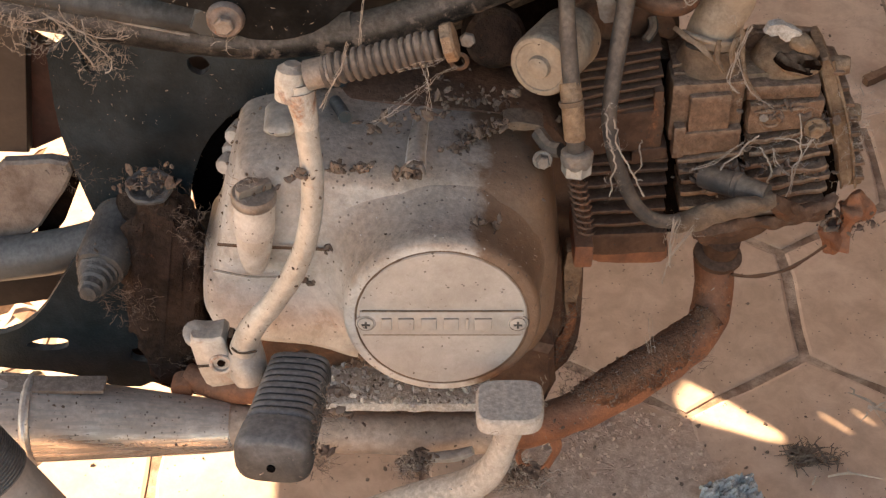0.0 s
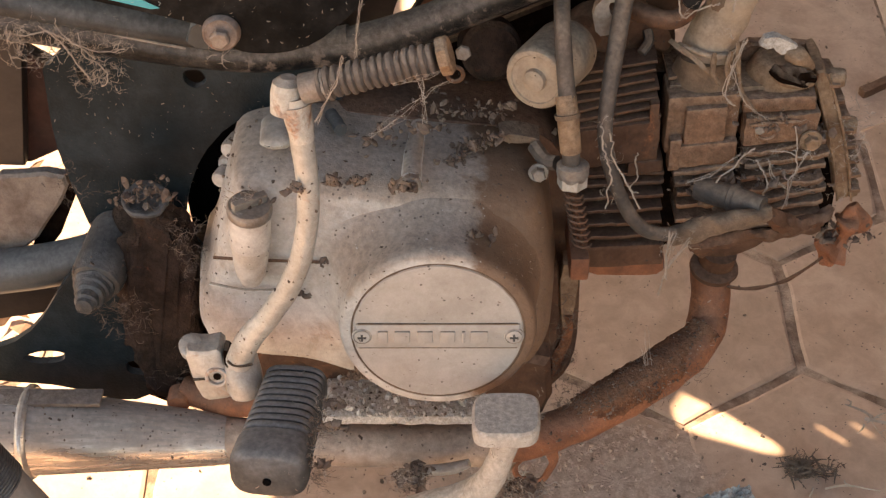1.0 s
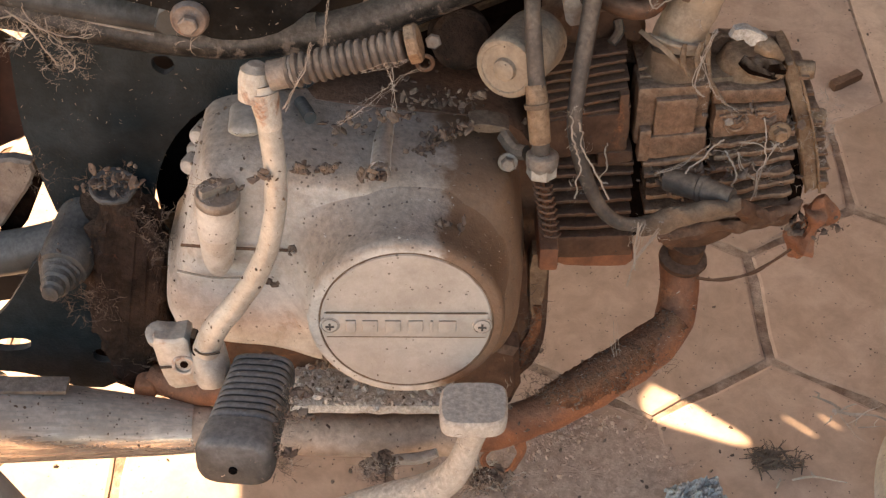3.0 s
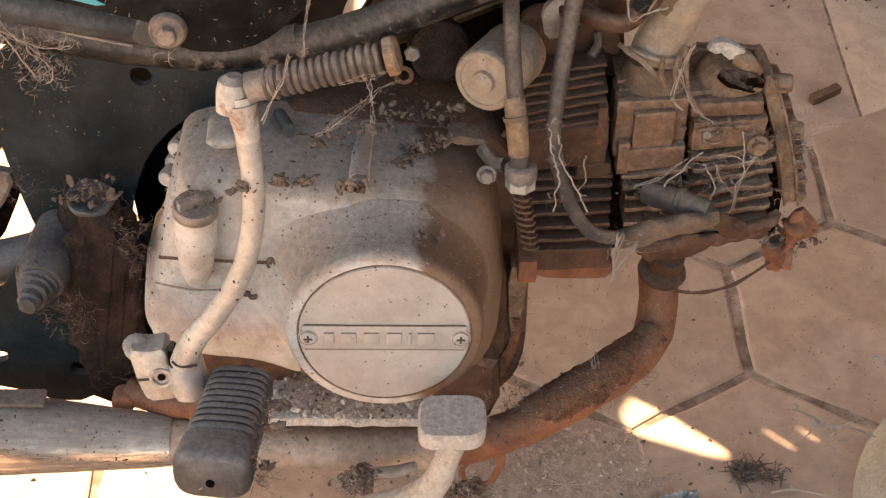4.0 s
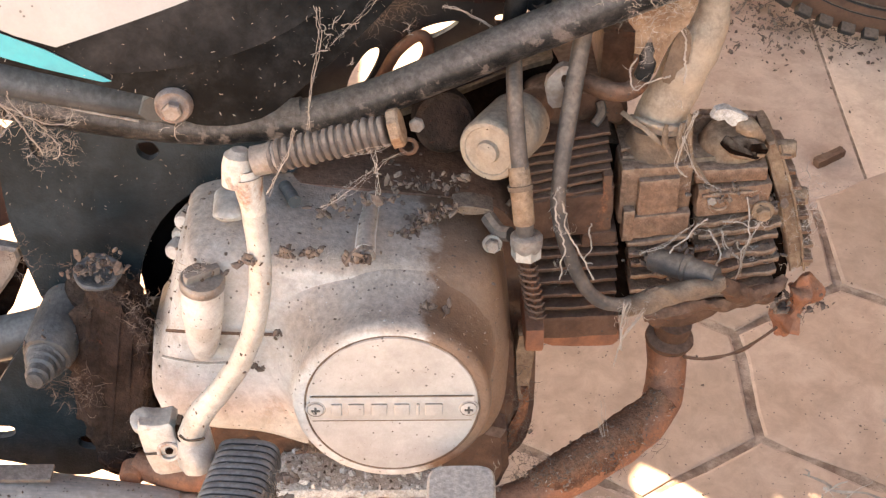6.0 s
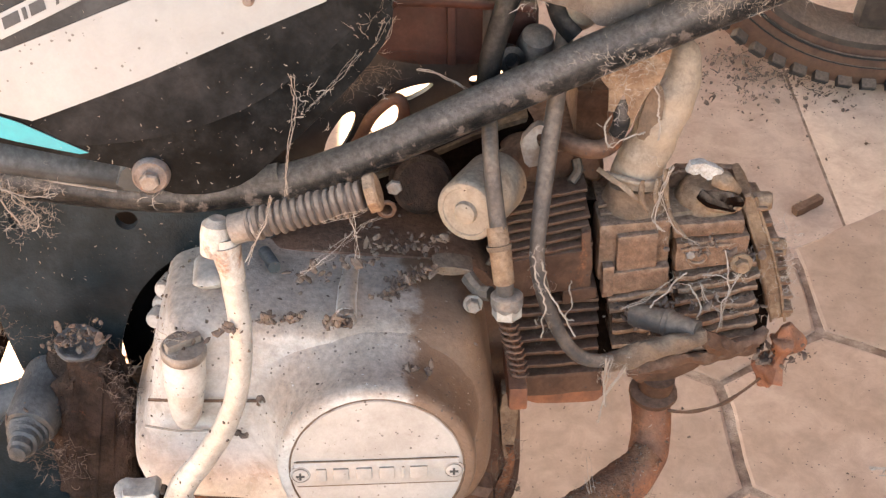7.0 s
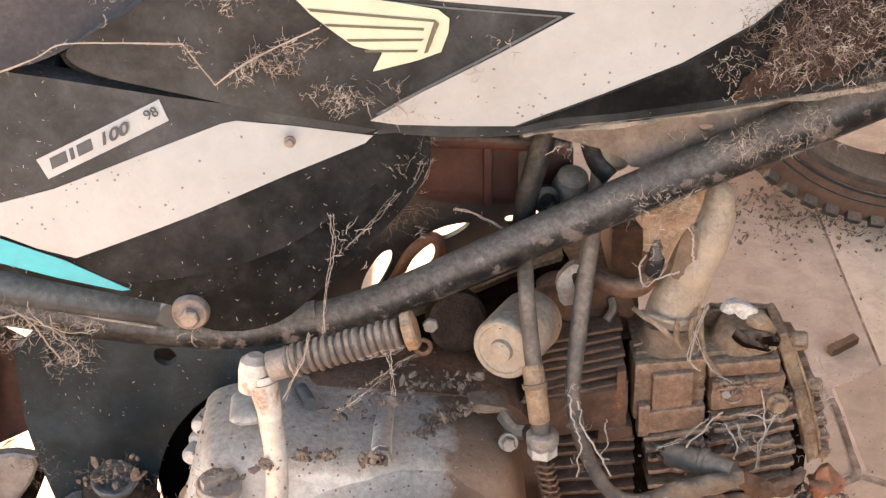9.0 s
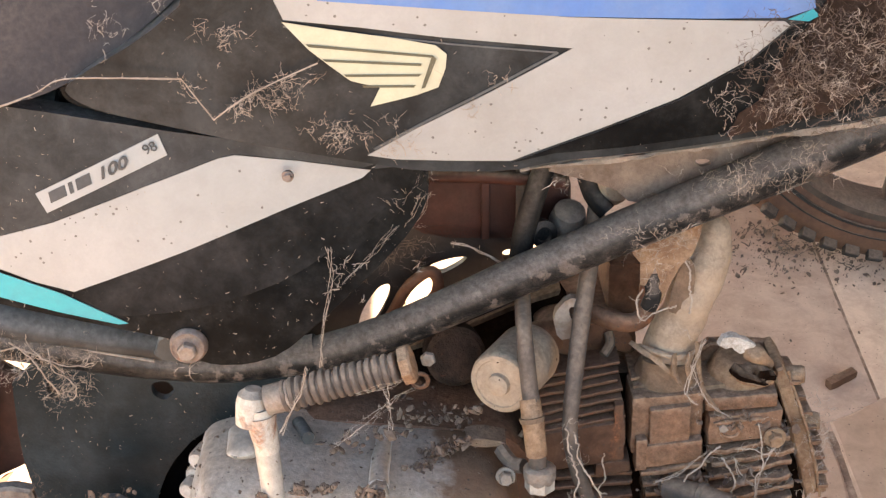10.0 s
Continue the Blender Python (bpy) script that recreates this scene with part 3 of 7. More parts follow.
part("pivot_bolt", worn(lathe(b1, b2 - b1, [(0.0124, 0), (0.0126, 0.0024), (0.0114, 0.0036), (0.011, 0.0066), (0.0098, 0.0078), (0.0092, 0.0116), (0.0072, 0.013), (0.007, 0.0175), (0.0056, 0.0188), (0.0052, (b2 - b1).length), (0.002, (b2 - b1).length + 0.0008)], 24), 0.0007, 0, 210), M_GRIME, pivot, "dirt-brown stub of the pivot bolt")

# exhaust
exhaust = part("exhaust_pipe", tube([(0.1773, -0.035, 0.2077), (0.1778, -0.05, 0.184), (0.1682, -0.07, 0.1719), (0.14, -0.095, 0.1659), (0.1068, -0.11, 0.1542), (0.0725, -0.12, 0.143), (0.0346, -0.125, 0.1363), (-0.0231, -0.125, 0.1358), (-0.0807, -0.125, 0.1378), (-0.1381, -0.125, 0.1409)], 0.0128, 24, 10, wobble=0.1), M_RUST, bike, "rusted exhaust header pipe")
crust = part("exhaust_crust", worn(tube([(0.1751, -0.062, 0.1796), (0.1623, -0.073, 0.1716), (0.138, -0.094, 0.1689), (0.1102, -0.108, 0.1603), (0.0886, -0.114, 0.1521)], [0.0115, 0.014, 0.0146, 0.0138, 0.0105], 22, 8, wobble=0.12), 0.0013, 1, 260), M_CRUST, exhaust, "dark crust of rust and dirt on the pipe bend")
part("exhaust_sleeve", tube([(0.0436, -0.1252, 0.137), (0.0274, -0.1252, 0.136), (-0.0231, -0.1252, 0.1355), (-0.0807, -0.1252, 0.1375), (-0.1202, -0.125, 0.1399), (-0.1416, -0.125, 0.1409)], [0.013, 0.0138, 0.014, 0.0142, 0.0145, 0.0148], 24, wobble=0.03), M_SLEEVE, bike, "dust-grey sleeve over the exhaust pipe")
muf = part("muffler", tube([(-0.1337, -0.125, 0.1409), (-0.1388, -0.125, 0.1409), (-0.1738, -0.125, 0.1429), (-0.2165, -0.125, 0.1454), (-0.2591, -0.125, 0.1479), (-0.3016, -0.125, 0.1499), (-0.3864, -0.125, 0.1539)], [0.0148, 0.0162, 0.02, 0.024, 0.028, 0.0295, 0.0295], 40), M_MUFFLER, bike, "dull chrome muffler cone speckled with dirt")
part("muffler_band", tube([(-0.2555, -0.125, 0.1479), (-0.2577, -0.125, 0.1479), (-0.2598, -0.125, 0.1479), (-0.2619, -0.125, 0.1479)], [0.0286, 0.0304, 0.0304, 0.0288], 40), M_BRIGHT, muf)
part("muffler_bracket", block(-0.3033, -0.2106, -0.13, -0.116, 0.1755 - 0.0015, 0.1755 + 0.0015, 0.001), M_GUSSET, muf)
part("pipe_collar", worn(lathe((0.1767, -0.05, 0.2215), (0.05, -0.2, 1), [(0.009, -0.0022), (0.0152, -0.002), (0.0158, -0.0004), (0.0154, 0.0016), (0.009, 0.0022)], 32), 0.0003, 1, 150), M_CASE, exhaust, "thin rusty pipe flange")
part("pipe_neck", lathe((0.1783, -0.046, 0.2183), (0.05, -0.2, 1), [(0.011, -0.001), (0.0115, 0.006), (0.0115, 0.016)], 24), M_CASE, exhaust)
part("port_flange", worn(dome([(0.1587, 0.2489), (0.2063, 0.2514), (0.2046, 0.2424), (0.1922, 0.2352), (0.1765, 0.2298), (0.1618, 0.2317)], [(-0.054, 0.001), (-0.052, 0), (-0.02, 0)], rounds=1), 0.0006, 1, 120), M_CASE, bike, "rust-brown exhaust port under the head")

# crankcase and its right-hand cover
crank = part("crankcase", dome([(-0.0811, 0.3212), (-0.0761, 0.3458), (-0.0613, 0.349), (-0.048, 0.3482), (0.0054, 0.3423), (0.049, 0.3372), (0.0704, 0.3268), (0.0855, 0.2881), (0.0909, 0.2264), (0.0916, 0.1493), (0.0682, 0.1183), (0.0181, 0.0904), (-0.0725, 0.0904), (-0.0826, 0.1984)], [(-0.066, 0.006), (-0.062, 0.001), (-0.05, 0), (-0.005, 0), (0.0, 0.002)]), M_CASE, bike, "rust-brown crankcase half under dust")
cover = part("clutch_cover", dome([(-0.1147, 0.3472), (-0.0856, 0.3537), (-0.047, 0.3461), (0.0052, 0.3399), (0.048, 0.336), (0.0622, 0.3257), (0.0677, 0.2932), (0.0716, 0.2548), (0.0708, 0.228), (0.064, 0.2058), (0.0474, 0.1945), (0.0203, 0.1917), (-0.0304, 0.1926), (-0.0527, 0.1929), (-0.0797, 0.2051), (-0.1121, 0.208), (-0.139, 0.2164), (-0.1479, 0.2344), (-0.1455, 0.2624), (-0.1374, 0.2721), (-0.1279, 0.3097), (-0.1204, 0.3336)],
    [(-0.05, 0), (-0.082, 0), (-0.1, 0.002), (-0.118, 0.004), (-0.127, 0.008), (-0.131, 0.0145)]), M_ALLOY, crank, "pale cast aluminium clutch cover, brown dust on its upper side")
ccx, ccz = 0.0, 0.270
boss_bm = bmesh.new()
boss_rings = []
RIM = -0.1655
for q_ in range(20):
    ring = []
    for k in range(96):
        a = 2 * math.pi * k / 96
        c, s_ = math.cos(a), math.sin(a)
        up, left, right = max(0.0, s_), max(0.0, -c), max(0.0, c)
        # hollow fairing: wide towards the lever, running back into the top of the cover, tight towards the cylinder
        wide = 0.005 + 0.026 * left ** 1.5 * (1 - 0.45 * up) + 0.009 * up ** 2
        back = -0.1309 + 0.0125 * up ** 6 + 0.004 * right * (1 - up)
        lean = radians(4 + 18 * up ** 4)
        ang = lean + (math.pi / 2 - lean) * min(1.0, q_ / 17)
        wall = back + (RIM - back) * 0.82
        r = 0.0556 + wide * (1 - math.sin(ang)) / (1 - math.sin(lean))
        y = back + (wall - back) * (math.cos(lean) - math.cos(ang)) / math.cos(lean)
        if q_ > 17:
            y = wall + (RIM - wall) * (q_ - 17) / 2
        bx_ = min(ccx + r * c, 0.066)
        ring.append(boss_bm.verts.new((bx_, y, min(max(ccz + r * s_, 0.2145), 0.3325 - 0.1 * bx_))))
    boss_rings.append(ring)
for y, r in ((-0.168, 0.0548), (-0.1698, 0.0532), (-0.17, 0.049), (-0.1675, 0.0486), (-0.1675, 0.03)):
    boss_rings.append([boss_bm.verts.new((ccx + r * math.cos(2 * math.pi * k / 96), y, ccz + r * math.sin(2 * math.pi * k / 96))) for k in range(96)])
for a, b in zip(boss_rings, boss_rings[1:]):
    ring_faces(boss_bm, a, b)
boss_bm.faces.new(boss_rings[0])
boss_bm.faces.new(boss_rings[-1])
boss = part("cap_boss", boss_bm, M_ALLOY, crank, sharp=50)
cap = part("round_cap", lathe((ccx, -0.1676, ccz), (0, -1, 0), [(0.0478, 0), (0.0478, 0.0022), (0.0472, 0.0028), (0.02, 0.0031), (0.001, 0.0031)], 72), M_CAP, crank, "round pale aluminium inspection cap with raised maker's band")
zb = 0.2685
part("packed_dust", tube([(ccx + 0.0482 * math.cos(k * math.pi / 24), -0.1692 + 0.0003 * math.sin(k * 2.3), ccz + 0.0482 * math.sin(k * math.pi / 24)) for k in range(49)], [0.0006 + 0.0003 * abs(math.sin(k * 1.7)) for k in range(49)], 6, 2, wobble=0.4), M_TAN, cap, "brown dust packed in the groove round the cap")
part("name_band", dome([(-0.0455, zb - 0.0085), (0.0455, zb - 0.0085), (0.0455, zb + 0.0085), (-0.0455, zb + 0.0085)], [(-0.1685, 0), (-0.1714, 0), (-0.1717, 0.0004)], rounds=0), M_CAP, cap)
# maker's lettering shown as plain raised bars
lx = -0.0338
for w in (0.0082, 0.0112, 0.0112, 0.0108, 0.0042, 0.0122):
    part("raised_bar", block(lx, lx + w - 0.0024, -0.1729, -0.171, zb - 0.0042, zb + 0.004, 0.0007), M_CAP, cap)
    lx += w * 1.14
for dz in (0.0086, -0.0086):
    part("band_groove", block(-0.0445, 0.0445, -0.1717, -0.17, zb + dz - 0.0003, zb + dz + 0.0003, 0.0002), M_TAN, cap)
for sx in (-0.0425, 0.0425):
    s = part("cap_screw", lathe((sx, -0.1708, zb), (0, -1, 0), [(0.0058, 0), (0.0058, 0.0008), (0.005, 0.0014), (0.0046, 0.0006), (0.0044, 0.0016), (0.0028, 0.0022), (0.0005, 0.0023)], 24), M_CAP, cap)
    cross = block(sx - 0.0024, sx + 0.0024, -0.1734, -0.172, zb - 0.0006, zb + 0.0006, 0)
    part("cross_slot", block(sx - 0.0006, sx + 0.0006, -0.1734, -0.172, zb - 0.0024, zb + 0.0024, 0, cross), M_GRIME, s)

# ribs, seams and bosses of the cover
part("cover_rib", tube([(-0.0112, -0.07, 0.3436), (-0.0129, -0.088, 0.3422), (-0.0143, -0.108, 0.3417), (-0.015, -0.124, 0.3413)], [0.0042, 0.0052, 0.0058, 0.006], 18, wobble=0.1), M_ALLOY, crank)
bolt("cover_bolt", (-0.0144, -0.124, 0.3413), 0.0058, 0.006, crank, M_STEEL, (0, -1, 0.1))
part("upper_flange", dome([(-0.0605, 0.3424), (-0.0277, 0.3377), (0.0583, 0.3322), (0.0602, 0.3282), (-0.0278, 0.3338), (-0.0607, 0.3385)], [(-0.08, 0.0003), (-0.079, 0), (-0.06, 0)], rounds=1), M_TAPPET, crank)
for u, w in ((((-0.123, -0.07, 0.3256)), 0.006), (((-0.1256, -0.07, 0.3151)), 0.006), (((-0.1288, -0.08, 0.3115)), 0.0055)):
    part("flange_screw", lathe(Vector(u) + Vector((0.004, 0.012, 0)), (-0.35, -1, 0.0), [(w, 0), (w, 0.012), (w * 0.85, 0.014), (w * 0.5, 0.0145)], 18), M_ALLOY, crank)
part("raised_pad", dome([(-0.1013, 0.3575), (-0.0965, 0.3634), (-0.0846, 0.3649), (-0.0798, 0.3611), (-0.0816, 0.3537), (-0.0936, 0.3529)], [(-0.09, 0), (-0.112, 0.001), (-0.115, 0.003), (-0.116, 0.006)], rounds=2), M_LEVER, crank, "pale rubbed corner of the cover")
part("seam_ridge", tube([(-0.1278, -0.134, 0.2953), (-0.107, -0.1345, 0.294), (-0.0718, -0.1345, 0.2924), (-0.0552, -0.1345, 0.2916)], 0.0009, 6), M_CASE, crank)
lz = 0.1823
ledge = part("sump_ledge", worn(block(-0.0712, 0.0293, -0.147, -0.105, lz - 0.007, lz, 0.002), 0.0012, 10, 90), M_LEDGE, crank, "ledge under the cap thick with grey grit")
part("sump_side", worn(dome([(-0.1405, 0.2164), (0.0683, 0.207), (0.0725, 0.1542), (0.0426, 0.129), (0.0169, 0.1228), (-0.0678, 0.1228), (-0.1108, 0.1392), (-0.1305, 0.1641)], [(-0.05, 0), (-0.108, 0), (-0.113, 0.004)], rounds=1), 0.0006, 1, 120), M_CASE, crank, "brown lower crankcase half in the shade of the cover")
part("seam_ridge", tube([(-0.1318, -0.134, 0.2764), (-0.112, -0.1345, 0.2718), (-0.0925, -0.1345, 0.2718)], 0.0009, 6), M_ALLOY, crank)

# oil filler neck and cap
f0, f1 = Vector((-0.107, -0.136, 0.2846)), Vector((-0.1032, -0.142, 0.3328))
ax = f1 - f0
neck = part("oil_filler_neck", lathe(f0 - ax * 0.1, ax, [(0.006, 0), (0.0082, 0.006), (0.0098, 0.016), (0.0112, ax.length * 0.62), (0.0116, ax.length * 0.63), (0.0119, ax.length * 1.08)], 28), M_ALLOY, crank)
fc = part("filler_cap", lathe(f1 - ax.normalized() * 0.001, ax, [(0.0118, 0), (0.0126, 0.0012), (0.0126, 0.0055), (0.0116, 0.0068), (0.004, 0.007)], 28), M_STEEL, neck, "grimy grey oil filler cap")
g = ax.normalized()
gb = block(-0.0102, 0.0102, -0.0024, 0.0024, 0, 0.006, 0.001)
gb.transform(Matrix.Translation(f1 + g * 0.005) @ g.to_track_quat("Z", "Y").to_matrix().to_4x4())
part("grip_bar", gb, M_STEEL, fc)

# kick-start lever
lever = part("kick_lever", tube([(-0.1112, -0.18, 0.2577), (-0.1046, -0.183, 0.2753), (-0.0895, -0.186, 0.2981), (-0.0759, -0.19, 0.3245), (-0.0677, -0.192, 0.352), (-0.0644, -0.192, 0.3803), (-0.0652, -0.192, 0.4074), (-0.067, -0.19, 0.4256), (-0.0682, -0.188, 0.4355)], [0.0078, 0.0072, 0.0065, 0.006, 0.0058, 0.0058, 0.0059, 0.0062, 0.0072], 18, wobble=0.05), M_LEVER, bike, "pale pitted kick-start lever with rust at its knuckle")
part("rusty_top", tube([(-0.0651, -0.1922, 0.4134), (-0.0665, -0.191, 0.423), (-0.0678, -0.189, 0.4314)], [0.0061, 0.0066, 0.0075], 18, wobble=0.12), M_LEVER_RUST, lever, "rust-eaten upper end of the lever")
kn = Vector((-0.0688, -0.188, 0.4339))
part("knuckle", lathe(kn + Vector((-0.004, 0, -0.009)), (0.1, 0.12, 1), [(0.004, 0), (0.0079, 0.002), (0.0083, 0.012), (0.0074, 0.0175), (0.004, 0.0205)], 22), M_LEVER_RUST, lever)
k0, k1 = Vector((-0.0603, -0.188, 0.4408)), Vector((0.0042, -0.19, 0.4592))
kd = (k1 - k0)
part("pedal_pin", tube([k0 - kd * 0.06, k0 + kd * 0.12], 0.0075, 16, 1), M_STEEL, lever)
bel = []
nb, L0 = 15, kd.length * 0.88
for i in range(nb):
    h = L0 * i / nb
    w = 0.0079 + 0.0012 * math.sin(i * 1.7) * 0.3
    bel += [(w * 0.83, h), (w * 0.98, h + L0 / nb * 0.16), (w * 1.02, h + L0 / nb * 0.4), (w * 0.98, h + L0 / nb * 0.68), (w * 0.83, h + L0 / nb * 0.84)]
part("pedal_rubber", worn(lathe(k0 + kd * 0.06, kd, bel, 22), 0.0005, 0, 260), M_COIL, lever, "ribbed dusty kick pedal rubber")
part("pedal_end", lathe(k0 + kd * 0.955, kd, [(0.005, 0), (0.0096, 0.0005), (0.0098, 0.005), (0.0088, 0.0062), (0.003, 0.0064)], 8), M_TAPPET, lever)
clampb = part("lever_clamp", dome([(-0.1432, 0.2643), (-0.1311, 0.2626), (-0.1207, 0.2651), (-0.1206, 0.2507), (-0.1124, 0.2455), (-0.1127, 0.2289), (-0.1227, 0.2253), (-0.1349, 0.2236), (-0.1395, 0.2378)], [(-0.163, 0), (-0.1745, 0), (-0.177, 0.0009), (-0.178, 0.0026)], rounds=1), M_LEVER, lever)
part("clamp_slot", tube([(-0.1387, -0.1782, 0.242), (-0.1303, -0.1782, 0.2428)], 0.0008, 6, 1), M_GAP, clampb)
hub_a, hub_b = Vector((-0.1127, -0.17, 0.2504)), Vector((-0.1093, -0.178, 0.2281))
hub_l = (hub_b - hub_a).length
part("clamp_barrel", lathe(hub_a, hub_b - hub_a, [(0.0085, -0.006), (0.0104, 0), (0.0112, hub_l * 0.45), (0.0108, hub_l * 0.75), (0.0085, hub_l * 0.95), (0.004, hub_l * 1.04)], 26), M_LEVER, lever)
part("fork_gap", dome([(-0.1199, 0.2665), (-0.1157, 0.2652), (-0.1138, 0.2546), (-0.1198, 0.2517)], [(-0.1802, 0.0004), (-0.1798, 0), (-0.172, 0)], rounds=1), M_GAP, clampb, "dark gap of the clamp fork")
part("fork_groove", tube([(-0.1166, -0.186, 0.2631), (-0.1128, -0.188, 0.2615), (-0.1076, -0.189, 0.262), (-0.1024, -0.188, 0.2627)], 0.0007, 6, 4), M_GAP, clampb)
cb = part("clamp_bolt", lathe((-0.1252, -0.1776, 0.244), (0, -1, 0.1), [(0.0068, 0), (0.0068, 0.0014), (0.006, 0.002), (0.0048, 0.0018), (0.0044, 0.0002), (0.0022, 0.0002)], 26), M_LEVER_RUST, clampb, "rust-ringed clamp bolt")
part("bolt_socket", lathe((-0.125, -0.1782, 0.2445), (0, -1, 0.1), [(0.0024, 0), (0.0024, 0.0006), (0.0004, 0.0006)], 8), M_GAP, cb)
part("clamp_ear", lathe((-0.1397, -0.168, 0.2572), (0.1, -0.6, 0.8), [(0.0068, -0.004), (0.0068, 0.006), (0.0055, 0.007), (0.002, 0.0072)], 20), M_LEVER, clampb)
# foot peg with ribbed rubber
p0, p1 = Vector((-0.0804, -0.175, 0.2376)), Vector((-0.0892, -0.255, 0.2448))
pd = (p1 - p0).normalized()
px_ = Vector((1, 0, 0)) - pd * pd.x
px_.normalize()
pz_ = px_.cross(pd) * (-1 if px_.cross(pd).z < 0 else 1)
peg = bmesh.new()
plen = (p1 - p0).length
rows_ = []
nr = 10
for i in range(nr):
    h0 = plen * 0.7 * i / nr
    st = plen * 0.7 / nr
    rows_ += [(h0, 0.85), (h0 + st * 0.14, 0.85), (h0 + st * 0.2, 0.96), (h0 + st * 0.36, 1.0), (h0 + st * 0.84, 1.0), (h0 + st * 0.98, 0.97)]
rows_ += [(plen * 0.705, 0.86), (plen * 0.715, 0.86), (plen * 0.725, 0.98), (plen * 0.76, 1.02), (plen * 0.93, 1.03), (plen * 0.975, 1.0), (plen * 1.005, 0.92), (plen * 1.02, 0.8)]
rings = []
for h, s in rows_:
    grow = 1.0 + 0.16 * h / plen
    ring = []
    for k in range(24):
        a = 2 * math.pi * k / 24
        cx, cz = math.cos(a), math.sin(a)
        ex = math.copysign(abs(cx) ** 0.55, cx) * 0.0178 * s * grow
        ez = math.copysign(abs(cz) ** 0.6, cz) * 0.0128 * s * grow
        ring.append(peg.verts.new(p0 + pd * h + px_ * ex + pz_ * ez))
    rings.append(ring)
for a, b in zip(rings, rings[1:]):
    ring_faces(peg, a, b)
peg.faces.new(rings[0])
peg.faces.new(rings[-1])
foot_peg = part("foot_peg_rubber", peg, M_PEG, bike, "black ribbed foot peg rubber with a grit-covered end", sharp=50)
part("peg_hole", lathe(p1 + pd * (plen * 0.028) - pz_ * 0.003, pd, [(0.0024, -0.004), (0.0024, 0.0002), (0.0005, 0.0002)], 10), M_SHADE, foot_peg)
part("peg_bar", tube([p0 - pd * 0.01, p0 + pd * 0.004], 0.006, 14, 1), M_CASE, bike)
part("peg_collar", block(p0.x - 0.006, p0.x + 0.009, p0.y + 0.002, p0.y + 0.005, p0.z - 0.01, p0.z + 0.006, 0.001), M_LEVER, foot_peg)
part("peg_mount", tube([(-0.1644, -0.1, 0.1621), (-0.1381, -0.11, 0.1592), (-0.1113, -0.12, 0.1687), (-0.0921, -0.125, 0.1854)], 0.0085, 12), M_RUST, bike)
part("stand_bolt", lathe((-0.1666, -0.1, 0.1587), (0, -1, 0), [(0.0075, 0), (0.0075, 0.01), (0.006, 0.012), (0.002, 0.0125)], 18), M_RUST, bike)

# brake pedal
arm = part("brake_arm", tube([(0.0389, -0.2, 0.2168), (0.0353, -0.2, 0.2014), (0.0299, -0.197, 0.1806), (0.0182, -0.192, 0.1609), (-0.0048, -0.187, 0.1448), (-0.0355, -0.182, 0.1262), (-0.068, -0.178, 0.1047)], [0.0078, 0.0074, 0.0086, 0.0102, 0.0108, 0.0108, 0.01], 20, wobble=0.06), M_PAD, bike, "pale dusty brake pedal arm")
tp = (0.038, 0.2368)
pad_bm = bmesh.new()
pcx, pcz, pcy = tp[0], tp[1], -0.2
ringz = []
for dz, s in ((-0.013, 0.8), (-0.0105, 0.97), (-0.004, 1.0), (-0.0012, 0.98), (0.0, 0.92)):
    ring = []
    for k in range(32):
        a = 2 * math.pi * k / 32
        cx, cy = math.cos(a), math.sin(a)
        ring.append(pad_bm.verts.new((pcx + math.copysign(abs(cx) ** 0.5, cx) * 0.0192 * s + 0.06 * cy * 0.02, pcy + math.copysign(abs(cy) ** 0.5, cy) * 0.0175 * s, pcz + dz)))
    ringz.append(ring)
for a, b in zip(ringz, ringz[1:]):
    ring_faces(pad_bm, a, b)
pad_bm.faces.new(ringz[0])
pad_bm.faces.new(ringz[-1])
part("brake_pad", pad_bm, M_PAD, arm, "flat brake pedal pad under grey dust")
part("brake_link", tube([(0.0188, -0.15, 0.1452), (0.0061, -0.15, 0.1402), (-0.0087, -0.15, 0.1383), (-0.0223, -0.148, 0.1301)], [0.003, 0.0038, 0.0036, 0.003], 10, wobble=0.3), M_LEVER, bike)
part("rust_curl", tube([(0.0635, -0.12, 0.1275), (0.0722, -0.122, 0.1265), (0.0734, -0.123, 0.1161), (0.0674, -0.122, 0.1013), (0.0595, -0.12, 0.0981)], [0.0022, 0.0034, 0.004, 0.0036, 0.002], 10, 8, wobble=0.8, squash=0.5), M_RUST, bike, "curled flake of rust under the exhaust")
part("rust_curl", tube([(0.0536, -0.12, 0.1182), (0.0494, -0.121, 0.1108), (0.0527, -0.121, 0.1002), (0.0609, -0.12, 0.1002)], [0.0018, 0.0024, 0.0026, 0.0018], 9, 8, wobble=0.8, squash=0.5), M_RUST, bike, "curled flake of rust under the exhaust")
part("front_strap", worn(dome([(0.0642, 0.2561), (0.0723, 0.2587), (0.0752, 0.2073), (0.0718, 0.169), (0.0672, 0.1551), (0.0638, 0.1884)], [(-0.094, 0.0005), (-0.09, 0), (-0.06, 0)], rounds=1), 0.0014, 3, 150), M_CASE, bike, "rusty mounting strap in front of the crankcase")
part("strap_tab", worn(dome([(0.0733, 0.2545), (0.0862, 0.2571), (0.0861, 0.2331), (0.0832, 0.2055), (0.0762, 0.2027)], [(-0.09, 0.0008), (-0.088, 0), (-0.075, 0)], rounds=1), 0.0006, 2, 120), M_TAPPET, bike, "tan dusty mounting tab")
